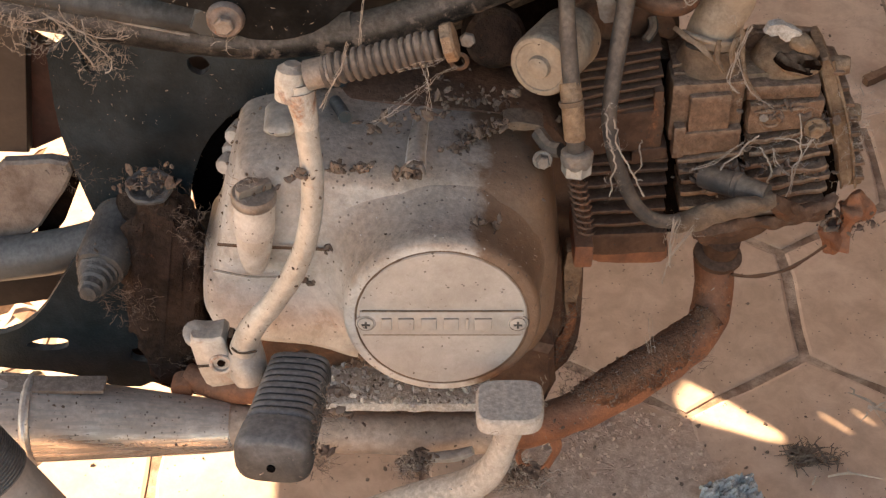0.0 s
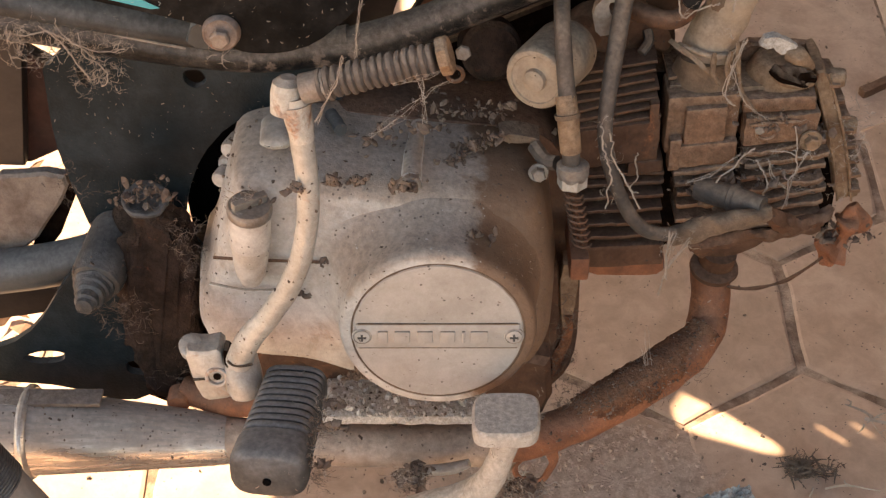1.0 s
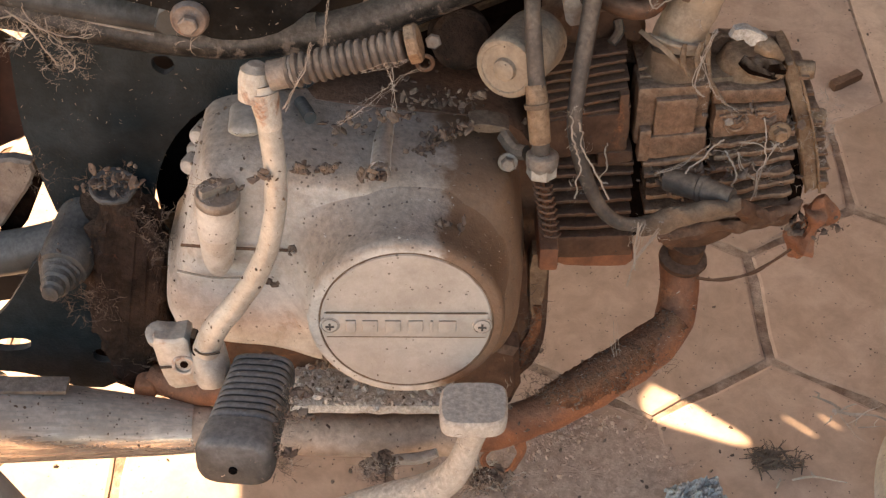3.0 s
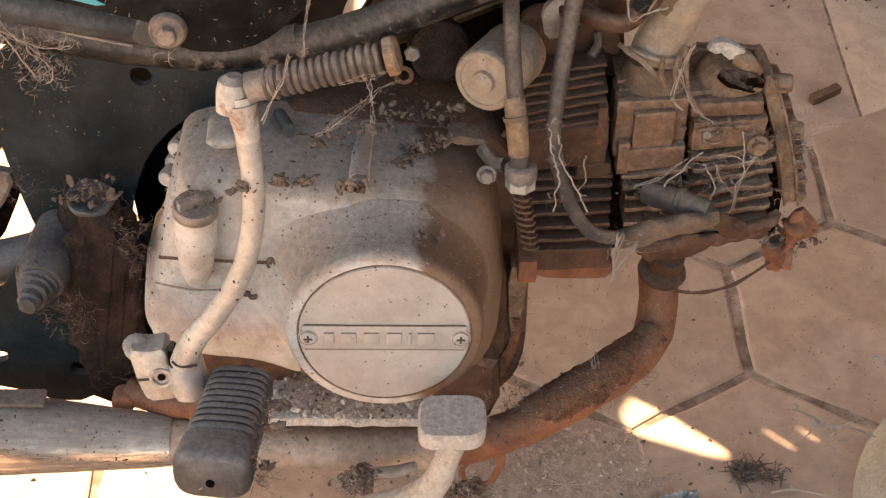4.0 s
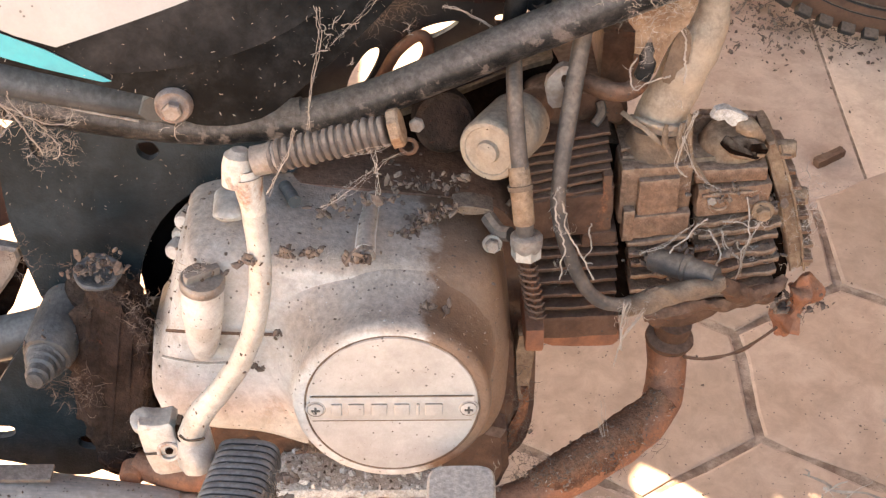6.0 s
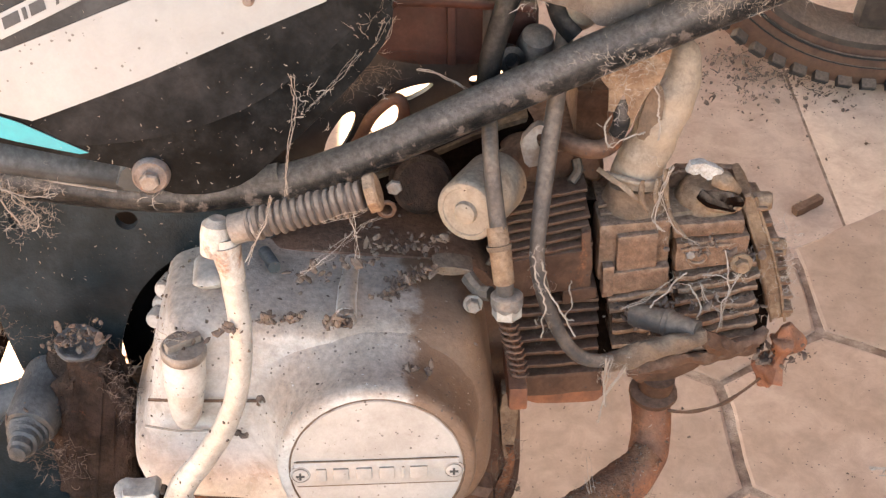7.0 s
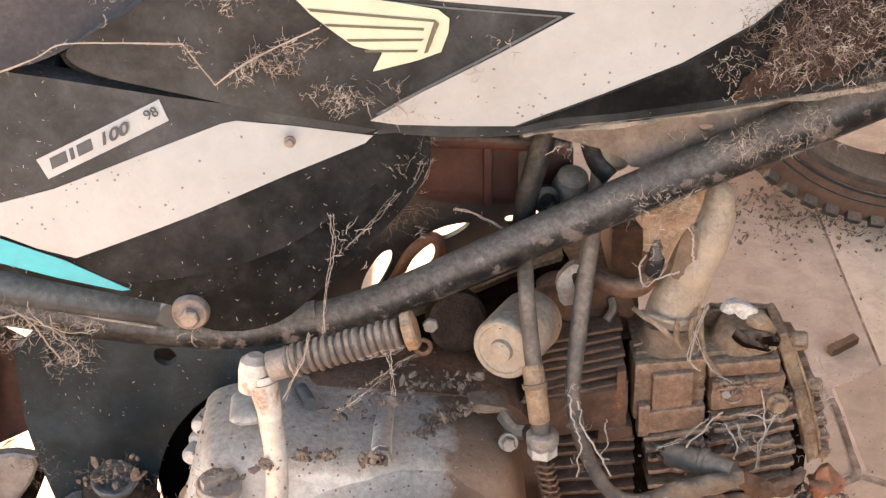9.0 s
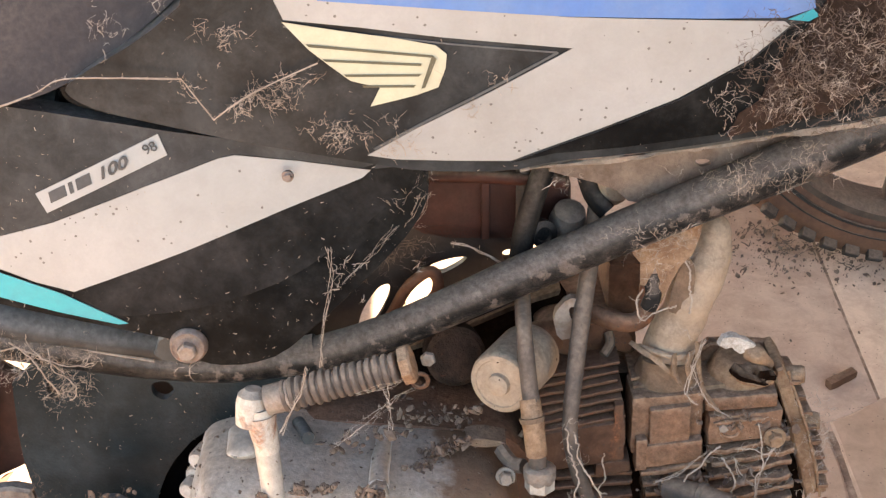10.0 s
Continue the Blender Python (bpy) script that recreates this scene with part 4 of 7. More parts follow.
part("torn_strip", tube([(0.0814, -0.088, 0.2148), (0.0799, -0.09, 0.1979), (0.0753, -0.092, 0.1844), (0.0723, -0.094, 0.1677)], [0.0035, 0.003, 0.0036, 0.0012], 8, 8, wobble=1.0), M_CRUST, bike)

# cylinder barrel with its fins
def fin_between(name, a, b, depth, th, seed, parent, mat, jag=0.0005):
    """A cast fin whose front edge runs from a to b, reaching depth metres back."""
    slope = (b[2] - a[2]) / (b[0] - a[0])
    return part(name, cast_fin(a[0], b[0], a[1], a[1] + depth, a[2], th, seed, jag, shear=slope, xc=a[0], n=14), mat, parent)


def slab(name, a, b, height, depth, seed, parent, mat, bev=0.0016, amount=0.0006, label=""):
    """A worn cast step whose upper front edge runs from a to b."""
    slope = (b[2] - a[2]) / (b[0] - a[0])
    bm = block(a[0], b[0], a[1], a[1] + depth, a[2] - height, a[2], bev, shear=slope, xc=a[0])
    return part(name, worn(bm, amount, 5, 150, seed), mat, parent, label)


# core coloured near-black for the deep shade between the fins
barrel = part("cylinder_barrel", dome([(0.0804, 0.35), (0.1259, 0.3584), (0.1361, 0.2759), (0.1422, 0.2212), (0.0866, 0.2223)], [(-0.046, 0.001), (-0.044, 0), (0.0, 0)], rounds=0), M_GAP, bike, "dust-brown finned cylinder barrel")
# added backing, near-black for the shade in the joint
part("gap_wall", dome([(0.125, 0.3578), (0.1471, 0.3558), (0.1625, 0.2328), (0.1357, 0.2237)], [(-0.034, 0), (0.0, 0)], rounds=0), M_GAP, barrel, "added near-black fill for the shade between barrel and head")
for i in range(7):
    a_, b_ = Vector((0.0779, -0.0485, 0.3627)), Vector((0.1277, -0.0485, 0.3729))
    step = Vector((0.0004 * i, -0.0028 * i, -0.0045 * i))
    fin_between("fin", a_ + step, b_ + step - Vector((0.0012 * ((i * 7) % 3), 0, 0)), 0.04, 0.0021, i, barrel, M_CASE)
slab("fin_tie", (0.1233, -0.0668, 0.3543), (0.1288, -0.0668, 0.355), 0.02, 0.03, 19, barrel, M_CASE, 0.001)
slab("barrel_pad", (0.0829, -0.0672, 0.3367), (0.1304, -0.0672, 0.3437), 0.0275, 0.03, 7, barrel, M_CASE, 0.002, 0.0009, "flat cast pad between the fins")
slab("barrel_plate", (0.113, -0.068, 0.314), (0.1336, -0.068, 0.3172), 0.0085, 0.03, 8, barrel, M_CASE, 0.0012)
for i, (yl, yr) in enumerate(((300, 292), (318, 308), (342, 331), (364, 355), (388, 379), (410, 403))):
    u_ = Vector((0.0813, -0.066, 0.3028)) + Vector((0.0003 * i, 0, -0.00093 * (yl - 300) * 0.455))
    w_ = Vector((0.1354, -0.066, 0.306)) + Vector((0.0004 * i, 0, -0.00093 * (yr - 292) * 0.455))
    fin_between("fin", u_, w_, 0.045, 0.0024, 20 + i, barrel, M_CASE, 0.0007)
slab("barrel_foot", (0.0888, -0.064, 0.2481), (0.1405, -0.064, 0.2506), 0.0165, 0.04, 31, barrel, M_CASE, 0.002, 0.0011, "rusty lower rim of the barrel")

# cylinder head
# head core, its colour holding the shade between the fins
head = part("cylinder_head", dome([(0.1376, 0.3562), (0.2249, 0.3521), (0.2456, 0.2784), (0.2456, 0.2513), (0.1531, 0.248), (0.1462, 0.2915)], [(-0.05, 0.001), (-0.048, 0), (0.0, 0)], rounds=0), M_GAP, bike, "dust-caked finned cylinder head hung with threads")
for i in range(3):
    fin_between("fin", Vector((0.1347, -0.05, 0.3623)) + Vector((0.0008 * i, -0.0045 * i, -0.003 * i)), Vector((0.1691, -0.05, 0.3653)) + Vector((0.003 * i, -0.0045 * i, -0.003 * i)), 0.03, 0.0022, 80 + i, head, M_FIN, 0.0009)
slab("head_block", (0.1335, -0.066, 0.3583), (0.1756, -0.066, 0.3617), 0.0385, 0.03, 1, head, M_FIN, 0.0022, 0.0007)
slab("square_pad", (0.1439, -0.0705, 0.3531), (0.1678, -0.0705, 0.3553), 0.0245, 0.01, 3, head, M_FIN, 0.0016, 0.0004, "square cast pad")
slab("step_pad", (0.1377, -0.0722, 0.3288), (0.1754, -0.0722, 0.3327), 0.0155, 0.02, 5, head, M_FIN, 0.0016)
slab("step_post", (0.1359, -0.0732, 0.3334), (0.1424, -0.0732, 0.3342), 0.021, 0.01, 6, head, M_FIN, 0.001)
slab("step_lip", (0.1395, -0.0735, 0.3112), (0.1784, -0.0735, 0.3176), 0.0032, 0.03, 12, head, M_FIN, 0.0012, 0.0008)
slab("step_lip", (0.1411, -0.072, 0.3032), (0.1764, -0.072, 0.3076), 0.0036, 0.03, 14, head, M_FIN, 0.0012, 0.0008)
for i, (yl, yr) in enumerate(((330, 322), (352, 345), (378, 370))):
    fin_between("fin", Vector((0.1447, -0.064, 0.2887)) + Vector((0.0006 * i, 0, -0.000423 * (yl - 330))), Vector((0.1884, -0.064, 0.292)) + Vector((0, 0, -0.000423 * (yr - 322))), 0.04, 0.003, 60 + i, head, M_FIN, 0.0011)
slab("side_cover", (0.1766, -0.0695, 0.3596), (0.2185, -0.0695, 0.3622), 0.0095, 0.04, 9, head, M_FIN, 0.002, 0.0007)
slab("side_pad", (0.1786, -0.0705, 0.3472), (0.2219, -0.0705, 0.3513), 0.0195, 0.03, 11, head, M_FIN, 0.002, 0.0011)
part("pad_rib", tube([(0.1815, -0.0715, 0.3432), (0.1937, -0.0718, 0.3453), (0.21, -0.0715, 0.3462)], [0.001, 0.0016, 0.001], 8, 5, wobble=0.5), M_FIN, head)
part("pad_loop", tube([Vector((0.1915, -0.0715, 0.3377)) + Vector((0.0055 * math.cos(k * 0.63), 0, 0.0038 * math.sin(k * 0.63))) for k in range(11)], 0.0011, 7, 2), M_FIN, head)
for i in range(7):
    off_ = Vector((0.0011 * ((i * 5) % 3), 0.0009 * ((i * 7) % 3), -0.0093 * i))
    fin_between("fin", Vector((0.1808, -0.069, 0.3201)) + off_, Vector((0.2282, -0.069, 0.3296)) + off_ + Vector((0.0008 * i, 0, 0.0006 * i)), 0.045, 0.0034, 40 + i, head, M_FIN, 0.0014)
bolt("head_bolt", (0.2178, -0.0715, 0.3337), 0.0045, 0.005, head, M_TAPPET, washer=0.0068)
bolt("head_bolt", (0.1871, -0.0715, 0.3408), 0.003, 0.002, head, M_STEEL)
# end flange
fe = [Vector((0.2218, -0.052, 0.3679)), Vector((0.2329, -0.056, 0.3378)), Vector((0.2424, -0.056, 0.3079)), Vector((0.2489, -0.054, 0.2787))]
flange = part("end_cover", worn(dome([(0.2167, 0.3703), (0.2249, 0.3725), (0.2383, 0.3378), (0.2479, 0.3079), (0.2529, 0.2818), (0.2444, 0.2784), (0.2369, 0.3079), (0.2276, 0.3378)], [(-0.0575, 0.0012), (-0.056, 0), (-0.02, 0)], rounds=1), 0.0006, 2, 130), M_TAPPET, head)
for dx_, nm in ((-0.0052, "rib"), (0.0055, "rib")):
    part(nm, tube([p_ + Vector((dx_ * 0.8, -0.0035, 0.001)) for p_ in fe], 0.0009, 7, 8, wobble=0.7), M_TAPPET, flange, "pale worn edge of the end cover")
for i in range(8):
    c_ = fe[0].lerp(fe[3], (i + 0.6) / 8.5) + Vector((0.0035 + 0.004 * math.sin(i / 8 * 3.1), 0, 0))
    part("rib", worn(block(c_.x, c_.x + 0.0065, c_.y - 0.006, c_.y + 0.025, c_.z - 0.0012, c_.z + 0.0012, 0.0006), 0.0008, 3, 150, i), M_FIN, flange)
for u in ((0.2368, -0.05, 0.3629), (0.2489, -0.05, 0.3299), (0.2572, -0.05, 0.2844)):
    part("end_bolt", lathe(Vector(u) + Vector((-0.005, 0, 0)), (1, -0.25, 0.1), [(0.0058, -0.006), (0.0058, 0.004), (0.0048, 0.0062), (0.001, 0.0066)], 14), M_TAPPET, flange)
# tappet cover with its broken cap
part("rear_fin", dome([(0.1754, 0.3731), (0.2187, 0.3722), (0.2249, 0.3668), (0.2335, 0.3417), (0.179, 0.3418)], [(-0.024, 0.001), (-0.023, 0), (-0.02, 0), (-0.019, 0.001)], rounds=1), M_FIN, head)
part("rear_fin", dome([(0.1757, 0.3749), (0.2132, 0.3741), (0.2187, 0.3687), (0.2258, 0.3477), (0.1788, 0.3478)], [(-0.032, 0.001), (-0.031, 0), (-0.029, 0), (-0.028, 0.001)], rounds=1), M_FIN, head)
slab("tappet_base", (0.1738, -0.06, 0.3629), (0.218, -0.06, 0.3651), 0.009, 0.035, 17, head, M_TAPPET, 0.003, 0.0012)
t0, t1 = Vector((0.2012, -0.043, 0.3564)), Vector((0.2003, -0.047, 0.3778))
ta = t1 - t0
tl_ = ta.length
tappet = part("tappet_cover", worn(lathe(t0 - ta * 0.25, ta, [(0.0225, 0), (0.0222, tl_ * 0.25), (0.0208, tl_ * 0.5), (0.0185, tl_ * 0.8), (0.015, tl_ * 1.05), (0.0105, tl_ * 1.2), (0.003, tl_ * 1.26)], 30), 0.0012, 2, 110), M_TAPPET, head, "dusty tappet cover with a broken cap")
part("torn_opening", tube([(0.1909, -0.0635, 0.3778), (0.1966, -0.066, 0.3748), (0.2056, -0.066, 0.371), (0.2152, -0.062, 0.3678)], [0.0028, 0.0056, 0.006, 0.003], 14, 6, wobble=0.9), M_GAP, tappet, "dark torn hole")
part("hole_lip", tube([(0.1907, -0.064, 0.3736), (0.1962, -0.068, 0.3708), (0.2063, -0.068, 0.3677), (0.2158, -0.063, 0.3669)], [0.0014, 0.002, 0.002, 0.0014], 9, 5, wobble=0.6), M_TAPPET, tappet)
part("cap_remnant", tube([(0.2003, -0.057, 0.3836), (0.2056, -0.06, 0.3831), (0.2144, -0.058, 0.3745)], [0.0036, 0.0046, 0.003], 14, 5, wobble=0.5), M_TAPPET, tappet)
part("cap_shard", worn(dome([(0.183, 0.3897), (0.1846, 0.3953), (0.1904, 0.3963), (0.1988, 0.3937), (0.2048, 0.389), (0.2012, 0.3846), (0.1954, 0.3833), (0.191, 0.3887), (0.1872, 0.3873)], [(-0.0606, 0.0005), (-0.06, 0), (-0.055, 0)], rounds=0), 0.0011, 2, 260), M_LEDGE, tappet, "pale broken cap edge")
# spark plug, its cap and lead
s0, s1 = Vector((0.155, -0.075, 0.3015)), Vector((0.1891, -0.1, 0.3054))
part("spark_plug", tube([s0, s0.lerp(s1, 0.5), s0.lerp(s1, 0.52), s0.lerp(s1, 0.58), s0.lerp(s1, 0.6), s1], [0.0072, 0.0078, 0.0088, 0.0088, 0.0076, 0.0062], 18, 1), M_CABLE, head, "grey rubber plug boot")
plug = part("plug_cap", tube([(0.1371, -0.098, 0.2834), (0.1457, -0.104, 0.2905), (0.1596, -0.106, 0.2969), (0.1755, -0.106, 0.3017), (0.1928, -0.1, 0.303)], [0.0044, 0.006, 0.0066, 0.0062, 0.005], 18, 9, wobble=0.55), M_TAN, bike, "tan dusty spark plug cap")
part("cap_nose", tube([(0.1912, -0.1, 0.3022), (0.2108, -0.085, 0.281), (0.2294, -0.075, 0.2787), (0.2392, -0.068, 0.282)], [0.0045, 0.005, 0.0036, 0.002], 12, 8, wobble=1.1), M_CASE, plug, "crumbling dirt-brown cap nose")
part("spark_lead", tube([(0.1166, -0.02, 0.4843), (0.1123, -0.035, 0.4638), (0.1078, -0.05, 0.4398), (0.1027, -0.065, 0.4157), (0.0972, -0.085, 0.3909), (0.0934, -0.1, 0.3669), (0.0942, -0.105, 0.3512), (0.1, -0.108, 0.3299), (0.1109, -0.108, 0.3057), (0.1227, -0.106, 0.2925), (0.1368, -0.102, 0.2875), (0.1454, -0.1, 0.2875)], [0.0052, 0.0052, 0.0052, 0.0052, 0.005, 0.0044, 0.0042, 0.0042, 0.0042, 0.0042, 0.0042, 0.0042], 14), M_CABLE, bike, "grey dusty spark plug lead")
part("lower_shield", worn(dome([(0.0899, 0.2378), (0.1419, 0.2395), (0.1433, 0.224), (0.1254, 0.2222), (0.0929, 0.2232)], [(-0.061, 0.001), (-0.059, 0), (0.02, 0)], rounds=1), 0.0007, 2, 130), M_RUST, bike, "rusty shield under the barrel")
part("lower_lip", tube([(0.156, -0.066, 0.2521), (0.1706, -0.07, 0.2578), (0.1906, -0.072, 0.2636), (0.2112, -0.072, 0.2653), (0.2341, -0.068, 0.2683)], [0.0036, 0.0046, 0.0046, 0.004, 0.003], 12, 10, wobble=0.8), M_CASE, head)
part("rust_flake", tube([(0.2556, -0.055, 0.2751), (0.2579, -0.058, 0.266), (0.2523, -0.06, 0.2543), (0.2471, -0.06, 0.2428), (0.2458, -0.058, 0.2303)], [0.003, 0.0075, 0.0058, 0.0082, 0.003], 14, 10, wobble=1.2), M_RUST, head, "orange rust flaking from the head")
part("loose_wire", tube([(0.1872, -0.05, 0.2055), (0.2004, -0.054, 0.2068), (0.2139, -0.057, 0.212), (0.2265, -0.06, 0.2219), (0.2422, -0.06, 0.2374)], [0.001, 0.0013, 0.001, 0.0012, 0.001], 6, 6, wobble=0.6), M_CASE, bike)

# canister above the crankcase
c0 = Vector((0.0541, -0.09, 0.3858))
c1 = c0 + Vector((0.017, 0.032, -0.002))
ca = c1 - c0
can = part("canister", lathe(c0, ca, [(0.004, -0.004), (0.0062, -0.003), (0.0068, 0), (0.014, 0.0), (0.0146, -0.0008), (0.017, -0.0004), (0.0181, 0.0008), (0.0186, 0.003), (0.0188, ca.length * 1.1), (0.0175, ca.length * 1.25), (0.004, ca.length)], 40), M_DUSTY, bike, "tan dust-covered round canister")
part("canister_mount", tube([c1, c1 + ca * 0.8], 0.012, 12, 1), M_CASE, can)
part("round_drum", lathe((0.0308, -0.05, 0.3808), (0.1, -1, 0.3), [(0.018, -0.02), (0.018, 0), (0.015, 0.003), (0.003, 0.004)], 24), M_MUD, bike)
bolt("bracket_screw", (0.0143, -0.07, 0.3919), 0.0045, 0.003, bike, M_STEEL)
part("spring_hook", tube([Vector((0.0097, -0.09, 0.3892)) + Vector((0.0045 * math.cos(a), 0, 0.0045 * math.sin(a))) for a in [k * 0.7 for k in range(10)]], 0.0013, 8, 2), M_CASE, bike)
part("stud", tube([(-0.0549, -0.092, 0.354), (-0.058, -0.082, 0.3529), (-0.062, -0.07, 0.3506)], 0.0038, 12, 1), M_ARM, crank)

# clutch cable with adjuster and return spring
part("clutch_cable", tube([(0.0721, -0.02, 0.4916), (0.0712, -0.03, 0.462), (0.0695, -0.05, 0.4262), (0.0681, -0.085, 0.4166), (0.0699, -0.1, 0.3931), (0.0722, -0.11, 0.3737), (0.0745, -0.115, 0.3469)], [0.0045, 0.0045, 0.0046, 0.0046, 0.0048, 0.005, 0.005], 14), M_CABLE, bike, "grey dusty clutch cable")
part("cable_sleeve", tube([(0.0701, -0.1045, 0.3842), (0.0716, -0.1105, 0.3733), (0.0737, -0.1145, 0.3541)], [0.0058, 0.0062, 0.006], 16), M_TAPPET, bike, "pale sleeve at the end of the clutch cable")
part("sleeve_ring", tube([(0.0709, -0.1095, 0.3759), (0.0713, -0.1105, 0.3733)], [0.0072, 0.0068], 16, 2), M_TAN, bike)
adj = part("cable_adjuster", lathe((0.0755, -0.115, 0.3329), (0.0, 0.1, 1), [(0.006, 0.0), (0.009, 0.006), (0.0092, 0.007), (0.0092, 0.012), (0.008, 0.0132), (0.0052, 0.0138)], 20), M_STEEL, bike, "cable adjuster with a bright nut")
part("adjuster_nut", lathe((0.0755, -0.115, 0.3329), (0.0, 0.1, 1), [(0.0075, -0.002), (0.0086, -0.001), (0.0086, 0.0062), (0.007, 0.0066)], 6), M_LEVER, adj, "bright nut")
sp0, sp1 = Vector((0.0756, -0.115, 0.3294)), Vector((0.0833, -0.115, 0.2903))
sp = [sp0.lerp(sp1, k / 72) + Vector((math.cos(k * math.pi / 4) * 0.0052, math.sin(k * math.pi / 4) * 0.0052, 0)) for k in range(73)]
part("return_spring", tube(sp, 0.0009, 5, 1), M_CASE, bike)
part("spring_core", tube([sp0, sp1], 0.0018, 8, 1), M_CASE, bike)
part("cable_stop", block(0.0775, 0.0887, -0.115, -0.07, 0.2626, 0.2788, 0.002), M_RUST, bike)
part("cable_bracket", tube([(0.055, -0.09, 0.3419), (0.061, -0.1, 0.3388), (0.0671, -0.105, 0.3401)], 0.0045, 8), M_CABLE, bike)
part("gasket_tab", worn(dome([(0.0331, 0.3471), (0.0421, 0.3502), (0.0583, 0.3463), (0.0571, 0.344), (0.0422, 0.3432)], [(-0.0905, 0.0005), (-0.09, 0), (-0.075, 0)], rounds=1), 0.0005, 2, 180), M_TAN, crank, "tan dusty gasket tab")
bolt("bracket_bolt", (0.0569, -0.105, 0.3341), 0.0042, 0.005, bike, M_STEEL, (0, -1, 0.2), washer=0.0058)

# intake horn
part("intake_horn", tube([(0.1794, -0.034, 0.464), (0.1798, -0.037, 0.4605), (0.1803, -0.042, 0.4536), (0.1769, -0.046, 0.4377), (0.1694, -0.047, 0.4203), (0.1627, -0.047, 0.4019), (0.1578, -0.046, 0.3863), (0.1566, -0.046, 0.3787)], [0.003, 0.0062, 0.0098, 0.0128, 0.0134, 0.0142, 0.0152, 0.0158], 30, 8, wobble=0.12), M_DUSTY, bike, "tan dust-coated rubber intake duct")
part("duct_lip", tube([(0.1386, -0.05, 0.3854), (0.1445, -0.059, 0.3866), (0.1545, -0.063, 0.3856), (0.1658, -0.059, 0.3836), (0.173, -0.05, 0.3828)], [0.0012, 0.0018, 0.0016, 0.0019, 0.0012], 9, 8, wobble=0.5), M_DUSTY, bike)
k0, k1 = Vector((0.1588, -0.042, 0.3435)), Vector((0.1569, -0.046, 0.3787))
ka = (k1 - k0).length
part("intake_collar", worn(lathe(k0, k1 - k0, [(0.0255, 0), (0.0235, ka * 0.2), (0.0198, ka * 0.5), (0.017, ka * 0.8), (0.0152, ka * 0.98), (0.01, ka)], 34), 0.0022, 2, 105), M_TAN, head, "sagging brown collar under the intake duct")
# added brown sheet that darkens the duct's left side like shade
part("torn_fold", worn(sheet([(0.1607, 0.4487), (0.1669, 0.4425), (0.1661, 0.4146), (0.1606, 0.4097), (0.1513, 0.4122), (0.1548, 0.4303)], lambda x, z: -0.0595 + 0.003 * noise.noise(Vector((x * 130, 0, z * 60))), 0.001, 1, 3), 0.0006, 1, 200), M_TAN, bike, "fold beside the duct, added in brown for the duct's shaded side")
for pts_, r_ in (([(0.1703, -0.06, 0.3924), (0.1712, -0.066, 0.3792), (0.174, -0.07, 0.3662), (0.183, -0.074, 0.3544)], 0.0021), ([(0.1577, -0.063, 0.387), (0.1568, -0.068, 0.3778), (0.1607, -0.071, 0.3703)], 0.0027), ([(0.167, -0.062, 0.3876), (0.1648, -0.067, 0.3792), (0.1661, -0.07, 0.3703)], 0.0024), ([(0.1332, -0.05, 0.3878), (0.1405, -0.06, 0.3858), (0.149, -0.066, 0.3814), (0.1564, -0.068, 0.374)], 0.0018)):
    part("torn_strip", tube(pts_, [r_ * 0.7, r_, r_ * 0.8] + [r_ * 0.4] * (len(pts_) - 3), 9, 6, wobble=0.8, squash=0.35), M_TAPPET, bike, "torn strip of perished rubber")
part("carburettor", dome([(0.0773, 0.3804), (0.0856, 0.388), (0.0957, 0.3898), (0.1262, 0.3932), (0.1405, 0.3833), (0.14, 0.3637), (0.1241, 0.3699), (0.0968, 0.3624)], [(-0.03, 0.003), (-0.026, 0), (0.04, 0)]), M_CASE, bike, "grimy carburettor body")
part("carburettor_flange", plate([(0.0858, 0.4133), (0.0949, 0.4246), (0.1029, 0.4231), (0.1066, 0.413), (0.0992, 0.3985), (0.0896, 0.3968)], [[(0.0951, 0.4185), (0.0999, 0.4185), (0.1009, 0.4112), (0.0964, 0.4102)]], -0.062, -0.056), M_STEEL, bike)
part("fuel_pipe", tube([(0.1111, -0.05, 0.4074), (0.1229, -0.06, 0.4073), (0.1342, -0.06, 0.4071), (0.1409, -0.055, 0.4115), (0.1423, -0.05, 0.4251)], 0.0055, 12), M_CASE, bike)
part("drain_pipe", tube([(0.1228, -0.03, 0.3831), (0.1235, -0.035, 0.3783), (0.1189, -0.04, 0.3735)], 0.003, 8), M_CABLE, bike)
part("black_hose", tube([(0.1409, -0.06, 0.416), (0.1434, -0.06, 0.425), (0.1425, -0.055, 0.4348)], 0.005, 10), M_RUBBER, bike)
part("manifold_block", block(0.1234, 0.1507, -0.015, 0.04, 0.3799, 0.4218, 0.004), M_CASE, bike)

# main frame tube, rear rail and gussets
part("frame_tube", tube([(-0.1028, -0.056, 0.382), (-0.0792, -0.06, 0.3863), (-0.0495, -0.062, 0.3919), (-0.0037, -0.062, 0.4066), (0.0702, -0.062, 0.4408), (0.1538, -0.062, 0.4784), (0.2262, -0.06, 0.5087), (0.2864, -0.055, 0.5321)], [0.0095, 0.0102, 0.0105, 0.0108, 0.0115, 0.0125, 0.0135, 0.0135], 28, wobble=0.03), M_TUBE, bike, "black frame tube with worn paint and dust")
